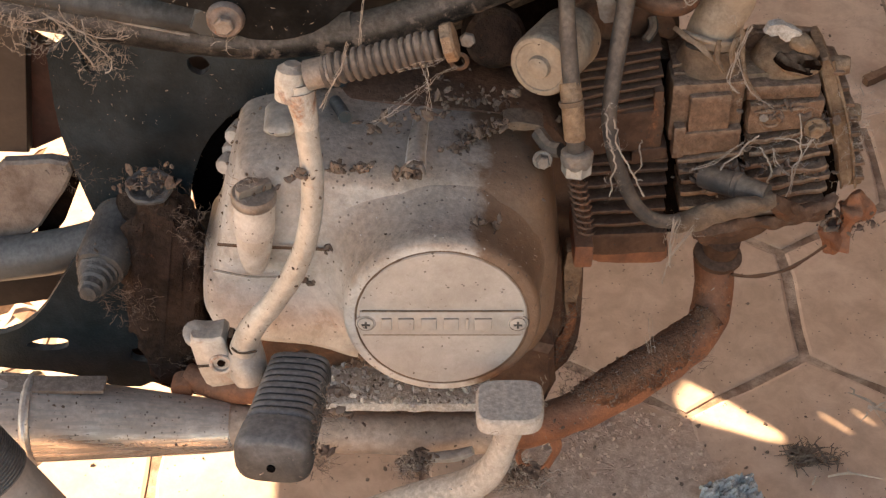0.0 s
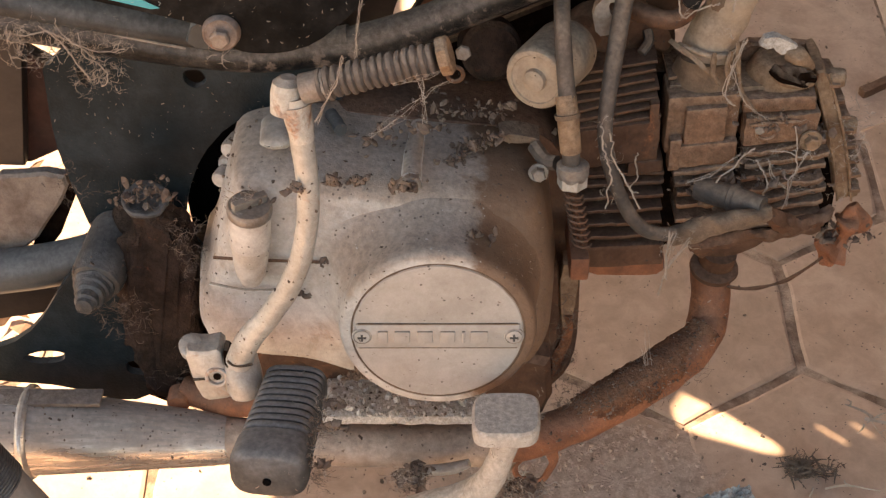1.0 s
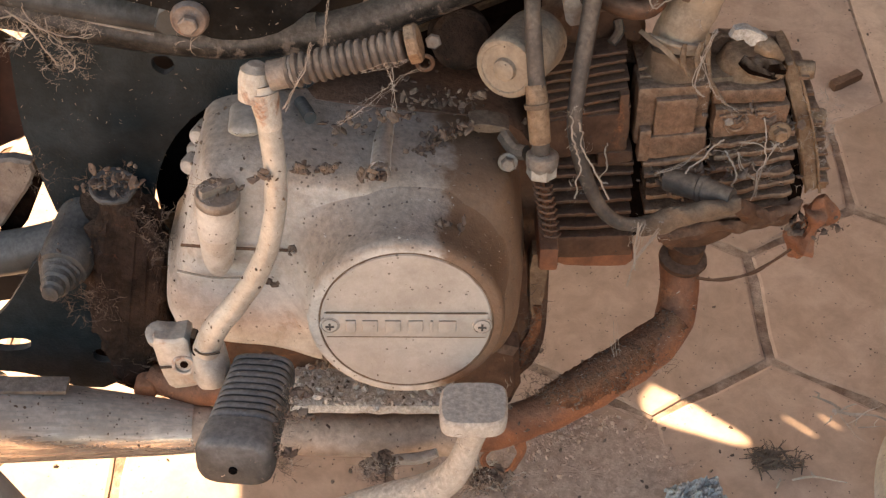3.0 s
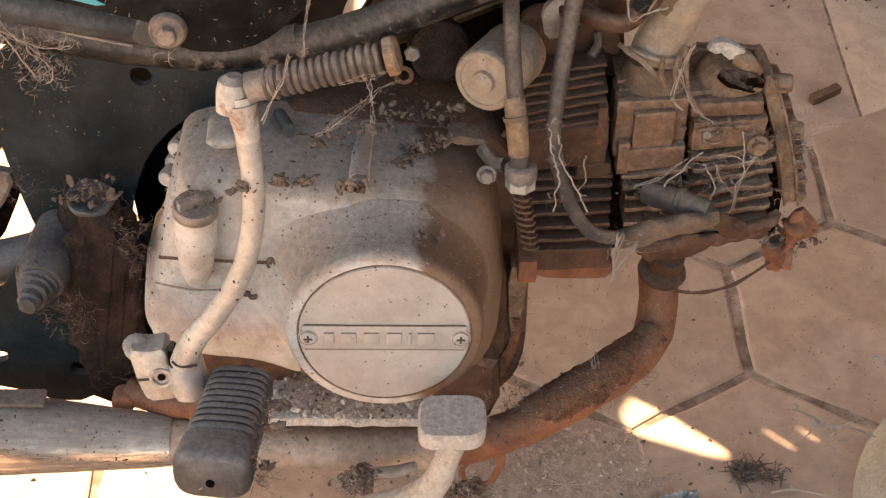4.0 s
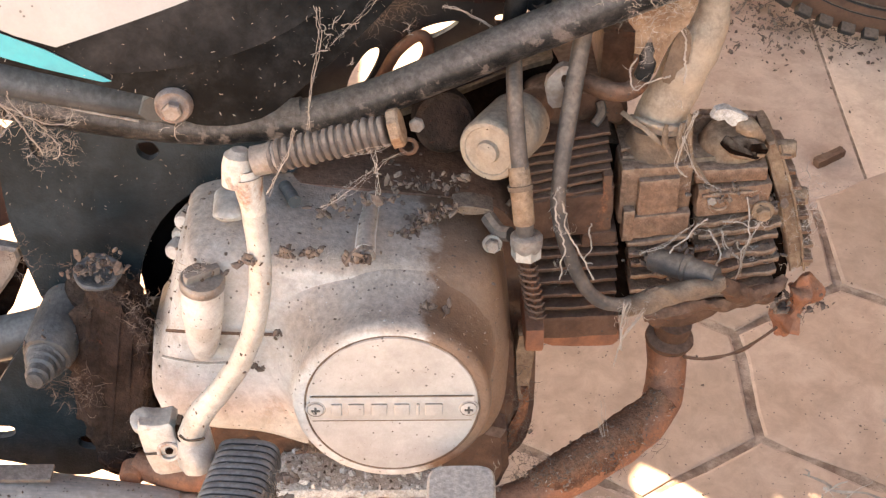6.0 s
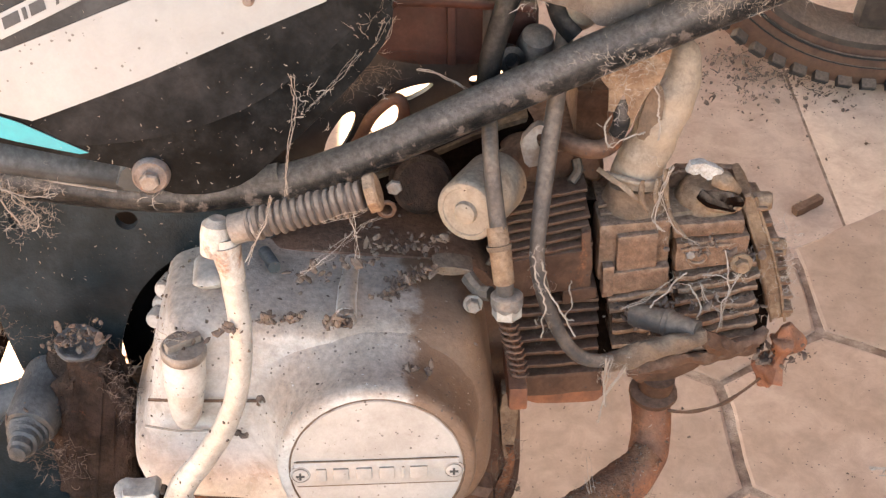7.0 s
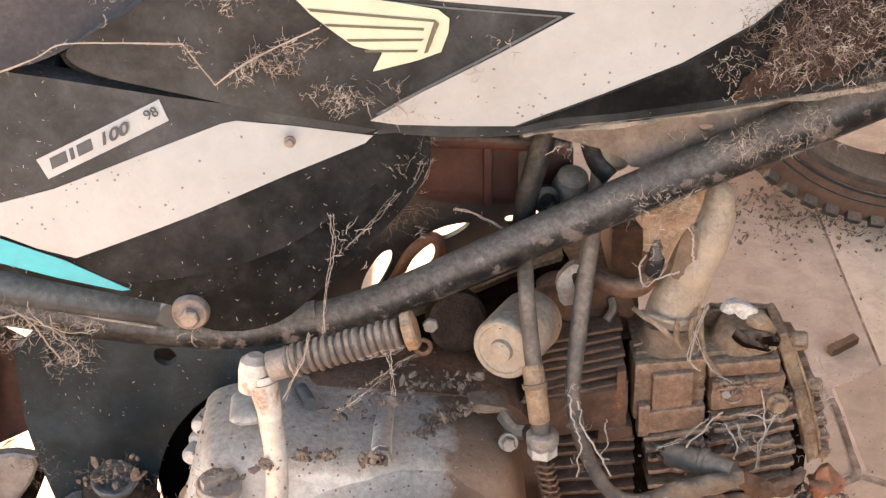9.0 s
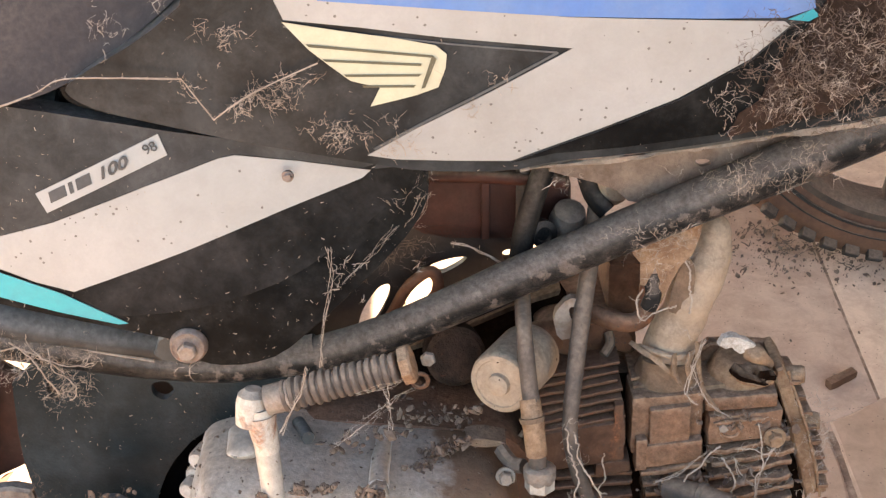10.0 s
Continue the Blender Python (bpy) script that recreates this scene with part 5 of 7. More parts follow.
part("rear_rail", tube([(-0.2673, -0.058, 0.4097), (-0.2298, -0.058, 0.4034), (-0.1827, -0.058, 0.3935), (-0.1349, -0.058, 0.3849), (-0.0924, -0.06, 0.3841), (-0.0493, -0.062, 0.3953)], [0.011, 0.011, 0.0105, 0.0095, 0.0095, 0.009], 18), M_TUBE, bike)
part("rear_bar", tube([(-0.2602, -0.07, 0.4315), (-0.2238, -0.07, 0.424), (-0.1778, -0.07, 0.414), (-0.1313, -0.07, 0.4046), (-0.1173, -0.07, 0.4005)], [0.011, 0.0105, 0.01, 0.0095, 0.009], 14, squash=0.7), M_PLASTIC2, bike)
part("bar_edge", tube([(-0.1951, -0.074, 0.4096), (-0.1675, -0.074, 0.403), (-0.1408, -0.074, 0.3967)], [0.0006, 0.0013, 0.0008], 6, 4), M_STRAP, bike, "pale dusty edge of the rear bar")
part("bolt_bracket", worn(dome([(-0.1303, 0.4298), (-0.1111, 0.4272), (-0.1089, 0.4101), (-0.1364, 0.4123)], [(-0.102, 0.001), (-0.1, 0), (-0.08, 0)], rounds=1), 0.0004, 1, 120), M_ARM, bike, "dusty tab behind the frame bolt")
fb = Vector((-0.1127, -0.12, 0.4296))
part("frame_washer", lathe(fb + Vector((0, 0.014, 0)), (0, -1, 0.05), [(0.0098, 0), (0.0102, 0.009), (0.0096, 0.012), (0.0086, 0.0132), (0.007, 0.0128), (0.004, 0.0135)], 28), M_WASHER, bike, "dusty washer and bolt")
bolt("frame_bolt", fb, 0.0054, 0.0042, bike, M_STEEL)
part("gusset", plate([(0.0736, 0.5006), (0.1295, 0.5043), (0.1941, 0.5143), (0.2641, 0.5258), (0.2412, 0.5081), (0.1557, 0.4815), (0.1307, 0.4762), (0.1192, 0.4876)], [[(0.1632, 0.5027), (0.1716, 0.5032), (0.174, 0.4998), (0.1672, 0.4979)]], -0.05, -0.046), M_GUSSET, bike, "brown dusty gusset under the tank")
part("tank_rail", tube([(0.0695, -0.085, 0.5188), (0.1044, -0.088, 0.5281), (0.1425, -0.088, 0.5303), (0.1809, -0.086, 0.534), (0.2134, -0.084, 0.5375)], [0.004, 0.0062, 0.0062, 0.0058, 0.004], 14, 8, squash=0.7), M_ARM, bike, "grey-blue seam rail under the tank")
part("tank_strap", tube([(0.066, -0.07, 0.5084), (0.105, -0.072, 0.5122), (0.1436, -0.074, 0.5179), (0.188, -0.075, 0.5243), (0.2235, -0.075, 0.5292), (0.2734, -0.075, 0.5368)], [0.001, 0.0015, 0.0017, 0.0019, 0.0022, 0.0024], 7, 12, wobble=1.5), M_STRAP, bike)

# added filler hiding the sunlit floor, coloured as deep shade
part("engine_hanger", dome([(-0.027, 0.3495), (0.0228, 0.3675), (0.0752, 0.3915), (0.1027, 0.3998), (0.1041, 0.3415), (-0.0283, 0.3162)], [(-0.004, 0.002), (-0.002, 0), (0.01, 0)], rounds=1), M_GAP, bike, "added near-black fill for the shade behind the tube")

# airbox and what hangs behind the tube
part("airbox", dome([(-0.0048, 0.4859), (0.0993, 0.4832), (0.1002, 0.4471), (0.0736, 0.4405), (0.0171, 0.442), (-0.0057, 0.4572)], [(-0.02, 0.002), (-0.016, 0), (0.06, 0)], rounds=1), M_AIRBOX, bike, "red-brown air box in the shade under the tank")
part("airbox_strap", block(0.0471, 0.052, -0.025, -0.018, 0.4445, 0.4875, 0.001), M_AIRBOX, bike)
part("airbox_rim", tube([(-0.0015, -0.025, 0.4866), (0.0467, -0.025, 0.4847), (0.0952, -0.025, 0.4799)], 0.004, 10), M_AIRBOX, bike)
part("upper_hose", tube([(0.0823, -0.03, 0.4901), (0.0763, -0.04, 0.4773), (0.0706, -0.045, 0.4587), (0.0682, -0.045, 0.4372)], 0.0065, 14), M_RUBBER, bike)
part("upper_hose", tube([(0.1057, -0.03, 0.4895), (0.1103, -0.035, 0.4759), (0.118, -0.04, 0.4674)], 0.0055, 14), M_RUBBER, bike)
part("fuel_tap", lathe((0.0813, -0.04, 0.4553), (0.2, -1, 0.2), [(0.006, -0.015), (0.008, -0.002), (0.008, 0.004), (0.0045, 0.005), (0.0042, 0.001), (0.001, 0.001)], 18), M_RUBBER, bike)
part("tap_body", lathe((0.0968, -0.03, 0.458), (0.1, -0.5, 1), [(0.01, -0.015), (0.011, 0), (0.009, 0.009), (0.003, 0.011)], 18), M_STEEL, bike)
part("horn_cap", lathe((0.123, -0.03, 0.4803), (0.5, -1, 0.2), [(0.012, -0.015), (0.0125, 0), (0.009, 0.005), (0.002, 0.006)], 20), M_DUSTY, bike)
part("rear_hanger", plate([(-0.0493, 0.4388), (0.0173, 0.4554), (0.0732, 0.4429), (0.0803, 0.4052), (0.0294, 0.3834), (-0.0401, 0.3537), (-0.0808, 0.363), (-0.0821, 0.3944)],
    [[(-0.0097, 0.3931), (-0.0046, 0.4053), (0.0045, 0.4179), (0.0149, 0.4199), (0.0204, 0.4122), (0.0148, 0.4017), (0.001, 0.3897)], [(-0.0285, 0.382), (-0.0245, 0.3974), (-0.0145, 0.4124), (-0.007, 0.4152), (-0.008, 0.4046), (-0.0167, 0.3879), (-0.0252, 0.3803)], [(0.014, 0.4252), (0.0267, 0.4301), (0.0407, 0.4319), (0.034, 0.4254), (0.0215, 0.419)],
     [(-0.0666, 0.3831), (-0.0624, 0.3837), (-0.0592, 0.3805), (-0.0608, 0.3774), (-0.0662, 0.3784)], [(0.0594, 0.4351), (0.0683, 0.4356), (0.0684, 0.4301), (0.06, 0.4284)]], -0.02, -0.014), M_SEAT, bike, "dark brown hanger plate with oval openings")
part("loop_strap", tube([(-0.0178, -0.03, 0.3885), (-0.0074, -0.032, 0.3989), (0.0031, -0.034, 0.4186), (0.0165, -0.034, 0.4293), (0.0213, -0.034, 0.4218), (0.0178, -0.032, 0.4077), (0.0093, -0.03, 0.3973)], 0.0035, 10), M_RUST, bike)

# side cover
def side_y(x, z):
    return -0.104 - 0.012 * math.exp(-((x + 0.12) / 0.13) ** 2 - ((z - 0.47) / 0.1) ** 2)


side = part("side_cover_panel", sheet([(-0.2098, 0.5659), (-0.1692, 0.559), (-0.1392, 0.5531), (-0.1116, 0.5485), (-0.0504, 0.5388), (0.0003, 0.5289), (0.0131, 0.5261), (0.0177, 0.5128), (0.0095, 0.4938), (-0.0133, 0.4682), (-0.0445, 0.4387), (-0.0636, 0.4212), (-0.0822, 0.4154), (-0.1004, 0.4159), (-0.1106, 0.4204), (-0.1143, 0.4303), (-0.1287, 0.4359), (-0.2097, 0.4553), (-0.2268, 0.4591)], side_y, 0.02, 1, 4), M_PLASTIC, bike, "black plastic side cover with white and turquoise stripes")
part("dusty_upper_face", sheet([(-0.2083, 0.5669), (-0.1679, 0.5603), (-0.1108, 0.5499), (-0.05, 0.5402), (0.0004, 0.5307), (0.0123, 0.5279), (-0.0125, 0.5264), (-0.0504, 0.5332), (-0.0805, 0.5373), (-0.0882, 0.536), (-0.1278, 0.5216), (-0.1756, 0.5031), (-0.2024, 0.4958), (-0.2204, 0.4911)], side_y, 0.0004, 0, 4, off=0.0004), M_PLASTIC2, side)
# paler patch for dust and for light catching the curved lower face
part("dusty_lower_face", sheet([(-0.1196, 0.488), (-0.0139, 0.5303), (0.0109, 0.5278), (0.0025, 0.5126), (-0.0228, 0.4906), (-0.0546, 0.4688), (-0.0847, 0.4571), (-0.1148, 0.4506), (-0.1534, 0.4478), (-0.1687, 0.465)], side_y, 0.0004, 1, 4, off=0.0004), M_PLASTIC3, side)
stripe = part("white_stripe", sheet([(-0.2204, 0.4908), (-0.2025, 0.4955), (-0.1756, 0.5028), (-0.1278, 0.5213), (-0.0883, 0.5357), (-0.0806, 0.537), (-0.0504, 0.5329), (-0.0125, 0.5261), (-0.0169, 0.5222), (-0.0577, 0.5069), (-0.1083, 0.4865), (-0.1692, 0.4635), (-0.1889, 0.4691), (-0.2054, 0.4761), (-0.2222, 0.4798)], side_y, 0.0006, 0, 4, off=0.0008), M_WHITE, side, "dirty white stripe")
part("turquoise_wedge", sheet([(-0.2222, 0.4798), (-0.2057, 0.4738), (-0.1752, 0.462), (-0.1431, 0.4443), (-0.148, 0.4437), (-0.1796, 0.4514), (-0.2078, 0.4596), (-0.2248, 0.4634)], side_y, 0.0006, 0, 4, off=0.0008), M_TEAL, side)
sticker = part("model_sticker", sheet([(-0.1826, 0.5187), (-0.1178, 0.5492), (-0.1139, 0.5382), (-0.1777, 0.5082)], side_y, 0.0005, 0, 3, off=0.001), M_WHITE, side, "white model sticker with dark figures")
bolt("cover_screw", (-0.0539, -0.1165, 0.5274), 0.0021, 0.0018, side, M_WASHER, washer=0.0031)

# model name as plain bars, figures as lettering, along the sticker
sa, sb = Vector((-0.1789, -0.1165, 0.5149)), Vector((-0.1152, -0.1165, 0.5448))
sdir = (sb - sa).normalized()
sup = Vector((-sdir.z, 0, sdir.x))
slen = (sb - sa).length


def bar_on(x_from, x_to, lo, hi):
    o = []
    for fx, fz in ((x_from, lo), (x_to, lo), (x_to + 0.0018, hi), (x_from + 0.0018, hi)):
        pnt = sa + sdir * fx + sup * fz
        o.append((pnt.x, pnt.z))
    part("name_bar", sheet(o, side_y, 0.0004, 0, 0, off=0.0014), M_PRINT, sticker)


for xf, xt in ((0.003, 0.0125), (0.0145, 0.0168), (0.0188, 0.0272)):
    bar_on(xf, xt, -0.0028, 0.0028)


def lettering(text, at, size, mat, parent, direction, up, slant=0.0, wide=1.0, bold=0.0):
    cu = bpy.data.curves.new("lettering", "FONT")
    cu.body, cu.size, cu.extrude, cu.shear, cu.offset = text, size, 0.0002, slant, size * bold
    cu.align_y = "CENTER"
    tmp = bpy.data.objects.new("tmp", cu)
    me = bpy.data.meshes.new_from_object(tmp)
    bpy.data.objects.remove(tmp)
    bpy.data.curves.remove(cu)
    d, u = Vector(direction).normalized(), Vector(up).normalized()
    w = d.cross(u)
    d = d * wide
    m = Matrix(((d.x, u.x, w.x, at[0]), (d.y, u.y, w.y, at[1]), (d.z, u.z, w.z, at[2]), (0, 0, 0, 1)))
    me.transform(m)
    me.materials.append(mat)
    ob = new("lettering", me)
    ob.parent = parent
    return ob


def on_side(fx, fz=0.0):
    pnt = sa + sdir * fx + sup * fz
    return Vector((pnt.x, side_y(pnt.x, pnt.z) - 0.0016, pnt.z))


lettering("100", on_side(slen * 0.44, -0.0004), 0.0085, M_PRINT, sticker, sdir, sup, 0.4, 1.35, 0.022)
lettering("98", on_side(slen * 0.84, 0.0005), 0.0075, M_PRINT, sticker, sdir, sup)


# fuel tank
def tank_y(x, z):
    return -0.098 - 0.03 * (1 - math.exp(-max(0.0, z - 0.47) / 0.05)) * math.exp(-((x - 0.05) / 0.32) ** 2)


tank = part("fuel_tank", sheet([(-0.161, 0.5757), (-0.1563, 0.5692), (-0.1432, 0.563), (-0.1107, 0.5553), (-0.0778, 0.547), (-0.0389, 0.5393), (-0.0137, 0.5341), (0.0132, 0.5288), (0.0573, 0.5276), (0.0801, 0.5332), (0.1142, 0.5354), (0.1707, 0.542), (0.2129, 0.5473), (0.2826, 0.5561), (0.3001, 0.6246), (0.2653, 0.6784), (-0.0978, 0.6858), (-0.0934, 0.6223), (-0.1198, 0.6006), (-0.1489, 0.5842)], tank_y, 0.235, 1, 5), M_TANK, bike, "dusty fuel tank in black, white and blue")
part("tank_stripe", sheet([(-0.0133, 0.5389), (0.0123, 0.5541), (0.0483, 0.5729), (0.0868, 0.594), (0.0564, 0.5975), (0.0241, 0.6011), (-0.0133, 0.6064), (-0.0505, 0.6106), (-0.0551, 0.6217), (-0.0568, 0.6352), (-0.0336, 0.6266), (0.0832, 0.6098), (0.1885, 0.604), (0.1914, 0.6017), (0.1737, 0.5857), (0.1393, 0.5663), (0.1011, 0.551), (0.0735, 0.5406), (0.0581, 0.5343), (0.0286, 0.5351), (0.0006, 0.5364)], tank_y, 0.0006, 0, 5, off=0.0009), M_WHITE, tank, "broad white tank stripe")
part("blue_stripe", sheet([(-0.0433, 0.6363), (-0.0337, 0.62), (0.0031, 0.617), (0.0827, 0.6102), (0.1496, 0.607), (0.1885, 0.6059), (0.2029, 0.6102), (0.1982, 0.631)], tank_y, 0.0006, 0, 5, off=0.0013), M_BLUE, tank)
part("teal_tip", sheet([(0.1898, 0.6051), (0.2015, 0.6098), (0.2051, 0.6064), (0.1999, 0.6037)], tank_y, 0.0006, 0, 3, off=0.0017), M_TEAL, tank)
wing = part("wing_emblem", sheet([(-0.0512, 0.6096), (-0.024, 0.6051), (0.0026, 0.6011), (0.0213, 0.5973), (0.0266, 0.5927), (0.026, 0.5856), (0.0223, 0.5757), (0.0113, 0.5716), (-0.0108, 0.566), (-0.0058, 0.5758), (-0.0198, 0.5796), (-0.0289, 0.5869), (-0.0392, 0.5957)], tank_y, 0.0005, 0, 4, off=0.0014), M_CREAM, tank, "pale yellow wing emblem with olive feather lines")
for o in ([(-0.0404, 0.5988), (0.0199, 0.5923), (0.0199, 0.5912), (-0.0391, 0.5973)], [(-0.0328, 0.591), (0.0144, 0.5882), (0.0144, 0.587), (-0.0315, 0.5898)], [(-0.0229, 0.5831), (0.0143, 0.5828), (0.0129, 0.5817), (-0.0219, 0.5819)], [(-0.0144, 0.5774), (0.0114, 0.5771), (0.0106, 0.576), (-0.0139, 0.5763)], [(0.0196, 0.5923), (0.0217, 0.5906), (0.016, 0.5758), (0.0141, 0.5753)]):
    part("feather_line", sheet(o, tank_y, 0.0003, 0, 3, off=0.002), M_GOLD, wing)
part("tank_edge", tube([(-0.1636, -0.1, 0.5716), (-0.1576, -0.1, 0.5637), (-0.1263, -0.1, 0.5548), (-0.0792, -0.1, 0.543), (-0.0169, -0.1, 0.5303), (0.0131, -0.1, 0.5242), (0.058, -0.1, 0.5234)], 0.003, 8), M_RUBBER, tank)
part("black_flank", sheet([(0.0582, 0.5329), (0.0736, 0.5392), (0.1014, 0.5496), (0.1397, 0.565), (0.1743, 0.5844), (0.192, 0.6011), (0.2128, 0.6095), (0.2706, 0.622), (0.279, 0.5622), (0.2104, 0.552), (0.1688, 0.5464), (0.113, 0.54), (0.0793, 0.5378)], tank_y, 0.0006, 0, 5, off=0.0005), M_PLASTIC, tank)

for o in ([(-0.0103, 0.5427), (0.0137, 0.5567), (0.0478, 0.5749), (0.0795, 0.5925), (0.0803, 0.5916), (0.0483, 0.5738), (0.0142, 0.5555), (-0.0095, 0.5415)], [(-0.0507, 0.6076), (-0.0134, 0.6034), (0.0295, 0.5979), (0.0795, 0.5925), (0.0795, 0.5916), (0.0294, 0.597), (-0.0135, 0.6025), (-0.0508, 0.6067)]):
    part("pinstripe", sheet(o, tank_y, 0.0003, 0, 4, off=0.0007), M_PIN, tank, "thin grey pinstripe")

# seat
def seat_y(x, z):
    return -0.118 + 0.02 * max(0, (z - 0.56)) / 0.05


part("seat", sheet([(-0.6283, 0.5581), (-0.2243, 0.5613), (-0.1904, 0.5678), (-0.1736, 0.5708), (-0.1534, 0.5791), (-0.1212, 0.6005), (-0.095, 0.622), (-0.0674, 0.733), (-0.5513, 0.7421)], seat_y, 0.23, 1, 4), M_SEAT, bike, "brown vinyl seat side")
part("tank_mount", dome([(-0.1926, 0.5742), (-0.1379, 0.5729), (-0.1304, 0.5338), (-0.2012, 0.5355)], [(-0.075, 0), (-0.02, 0)], rounds=0), M_RUBBER, bike)
part("seat_lower", tube([(-0.2306, -0.07, 0.5363), (-0.1911, -0.08, 0.5486), (-0.1735, -0.08, 0.5498)], 0.012, 10), M_BLACK, bike)

# left-hand side cover and engine cover, on the side turned away
part("left_side_cover", dome([(-0.8238, 0.5021), (-0.1497, 0.4661), (0.0111, 0.4368), (-0.0055, 0.3782), (-0.087, 0.3), (-0.135, 0.2931), (-0.8836, 0.3594)], [(0.095, 0), (0.11, 0.004)], rounds=1), M_PLASTIC, bike)
part("left_engine_cover", dome([(-0.14, 0.12), (-0.06, 0.085), (0.06, 0.085), (0.07, 0.2), (0.06, 0.3), (-0.12, 0.3)], [(-0.02, 0), (0.05, 0), (0.09, 0.004)], rounds=2), M_CASE, bike)

# rear wheel
RX, RR = -0.62, 0.278
rw = bmesh.new()
prof_ = [(-0.02, RR - 0.05), (-0.027, RR - 0.04), (-0.029, RR - 0.027), (-0.024, RR - 0.012), (-0.012, RR - 0.003), (0, RR), (0.012, RR - 0.003), (0.024, RR - 0.012), (0.029, RR - 0.027), (0.027, RR - 0.04), (0.02, RR - 0.05)]
rws = [[rw.verts.new((RX + r * math.cos(2 * math.pi * k / 96), y, RR + r * math.sin(2 * math.pi * k / 96))) for y, r in prof_] for k in range(96)]
for i in range(96):
    for j in range(len(prof_)):
        rw.faces.new((rws[i][j], rws[(i + 1) % 96][j], rws[(i + 1) % 96][(j + 1) % len(prof_)], rws[i][(j + 1) % len(prof_)]))
rear = part("rear_wheel", rw, M_TYRE, bike, "dusty rear wheel")
part("hub", lathe((RX, 0.06, RR), (0, -1, 0), [(0.03, 0), (0.05, 0.01), (0.05, 0.11), (0.03, 0.12), (0.01, 0.12)], 32), M_RIM, rear)
for k in range(18):
    a = 2 * math.pi * k / 18
    sg = 1 if k % 2 else -1
    part("spoke", tube([(RX + 0.045 * math.cos(a + 0.3 * sg), 0.03 * sg, RR + 0.045 * math.sin(a + 0.3 * sg)), (RX + (RR - 0.058) * math.cos(a), 0, RR + (RR - 0.058) * math.sin(a))], 0.002, 6, 1), M_STEEL, rear)

# ---------------------------------------------------------------- wheel of the motorcycle parked behind
WX, WY, WR = 0.552, 1.325, 0.275
other = tagged(new("parked_wheel"), "muddy brown motorcycle wheel of a machine parked behind", "wheel")
other.matrix_world = pose(WX, WY, WR)
tp_ = [(-0.028, WR - 0.06), (-0.034, WR - 0.045), (-0.036, WR - 0.03), (-0.03, WR - 0.014), (-0.018, WR - 0.004), (0, WR), (0.018, WR - 0.004), (0.03, WR - 0.014), (0.036, WR - 0.03), (0.034, WR - 0.045), (0.028, WR - 0.06)]
tyre = bmesh.new()
seg = 96
trs = []
for k in range(seg):
    a = 2 * math.pi * k / seg
    trs.append([tyre.verts.new((r * math.cos(a), y, r * math.sin(a))) for y, r in tp_])
for i in range(seg):
    for j in range(len(tp_) - 1):
        tyre.faces.new((trs[i][j], trs[(i + 1) % seg][j], trs[(i + 1) % seg][j + 1], trs[i][j + 1]))
tyre_ob = part("tyre", tyre, M_SIDEWALL, other)
lug = block(-0.0085, 0.0085, -0.016, 0.016, -0.0045, 0.0045, 0.0015)
lug_me = bpy.data.meshes.new("tread_block")
lug.to_mesh(lug_me)
lug.free()
lug_me.materials.append(M_TYRE)
for k in range(60):
    a = 2 * math.pi * k / 60
    for sy, aa in ((-0.026, 0), (0.0, math.pi / 60), (0.026, 0)):
        ob = new("tread_block", lug_me)
        ob.parent = tyre_ob
        rr = WR - (0.021 if sy else 0.009)
        ob.matrix_basis = Matrix.Translation((rr * math.cos(a + aa), sy, rr * math.sin(a + aa))) @ Matrix.Rotation(-(a + aa) + math.pi / 2, 4, "Y") @ Matrix.Rotation(math.copysign(0.7, sy) if sy else 0, 4, "X")
rim = bmesh.new()
rrs = []
for k in range(seg):
    a = 2 * math.pi * k / seg
    rrs.append([rim.verts.new((r * math.cos(a), y, r * math.sin(a))) for y, r in ((-0.03, WR - 0.054), (-0.03, WR - 0.062), (-0.02, WR - 0.068), (0.02, WR - 0.068), (0.03, WR - 0.062), (0.03, WR - 0.054))])
for i in range(seg):
    for j in range(6):
        rim.faces.new((rrs[i][j], rrs[(i + 1) % seg][j], rrs[(i + 1) % seg][(j + 1) % 6], rrs[i][(j + 1) % 6]))
bead = bmesh.new()
for rr_, ww_ in ((WR - 0.0475, 0.0022), (WR - 0.036, 0.0012)):
    tube([(rr_ * math.cos(2 * math.pi * k / 72), -0.0355, rr_ * math.sin(2 * math.pi * k / 72)) for k in range(73)], ww_, 6, 1, bead)
part("bead_ring", bead, M_TYRE, tyre_ob)
rim_ob = part("rim", rim, M_RIM, other)
for k in range(5):
    sbm = block(-0.02, 0.02, -0.012, 0.012, 0.03, WR - 0.068, 0.006)
    sp_ob = part("spoke", sbm, M_RIM, rim_ob)
    sp_ob.matrix_basis = Matrix.Rotation(math.pi + 0.12 + 2 * math.pi * k / 5, 4, "Y")
part("hub", lathe((0, 0.05, 0), (0, -1, 0), [(0.03, 0), (0.045, 0.01), (0.045, 0.09), (0.03, 0.1), (0.01, 0.1)], 32), M_RIM, other)

# ---------------------------------------------------------------- things on the floor
# grey tube in front of the muffler
gt = tagged(new("grey_tube"), "grey dusty tube with a dark knurled grip leaning by the muffler", "tube")
g1, g0 = [(-0.294, -0.215, 0.2691), (-0.2342, -0.215, 0.1491)]
g1, g0 = BIKE @ Vector(g1), BIKE @ Vector(g0)
gd = (g0 - g1).normalized()
glen = (g1.z - 0.012) / -gd.z
gt.matrix_world = Matrix.Translation(g1 + gd * glen) @ (-gd).to_track_quat("Z", "Y").to_matrix().to_4x4()
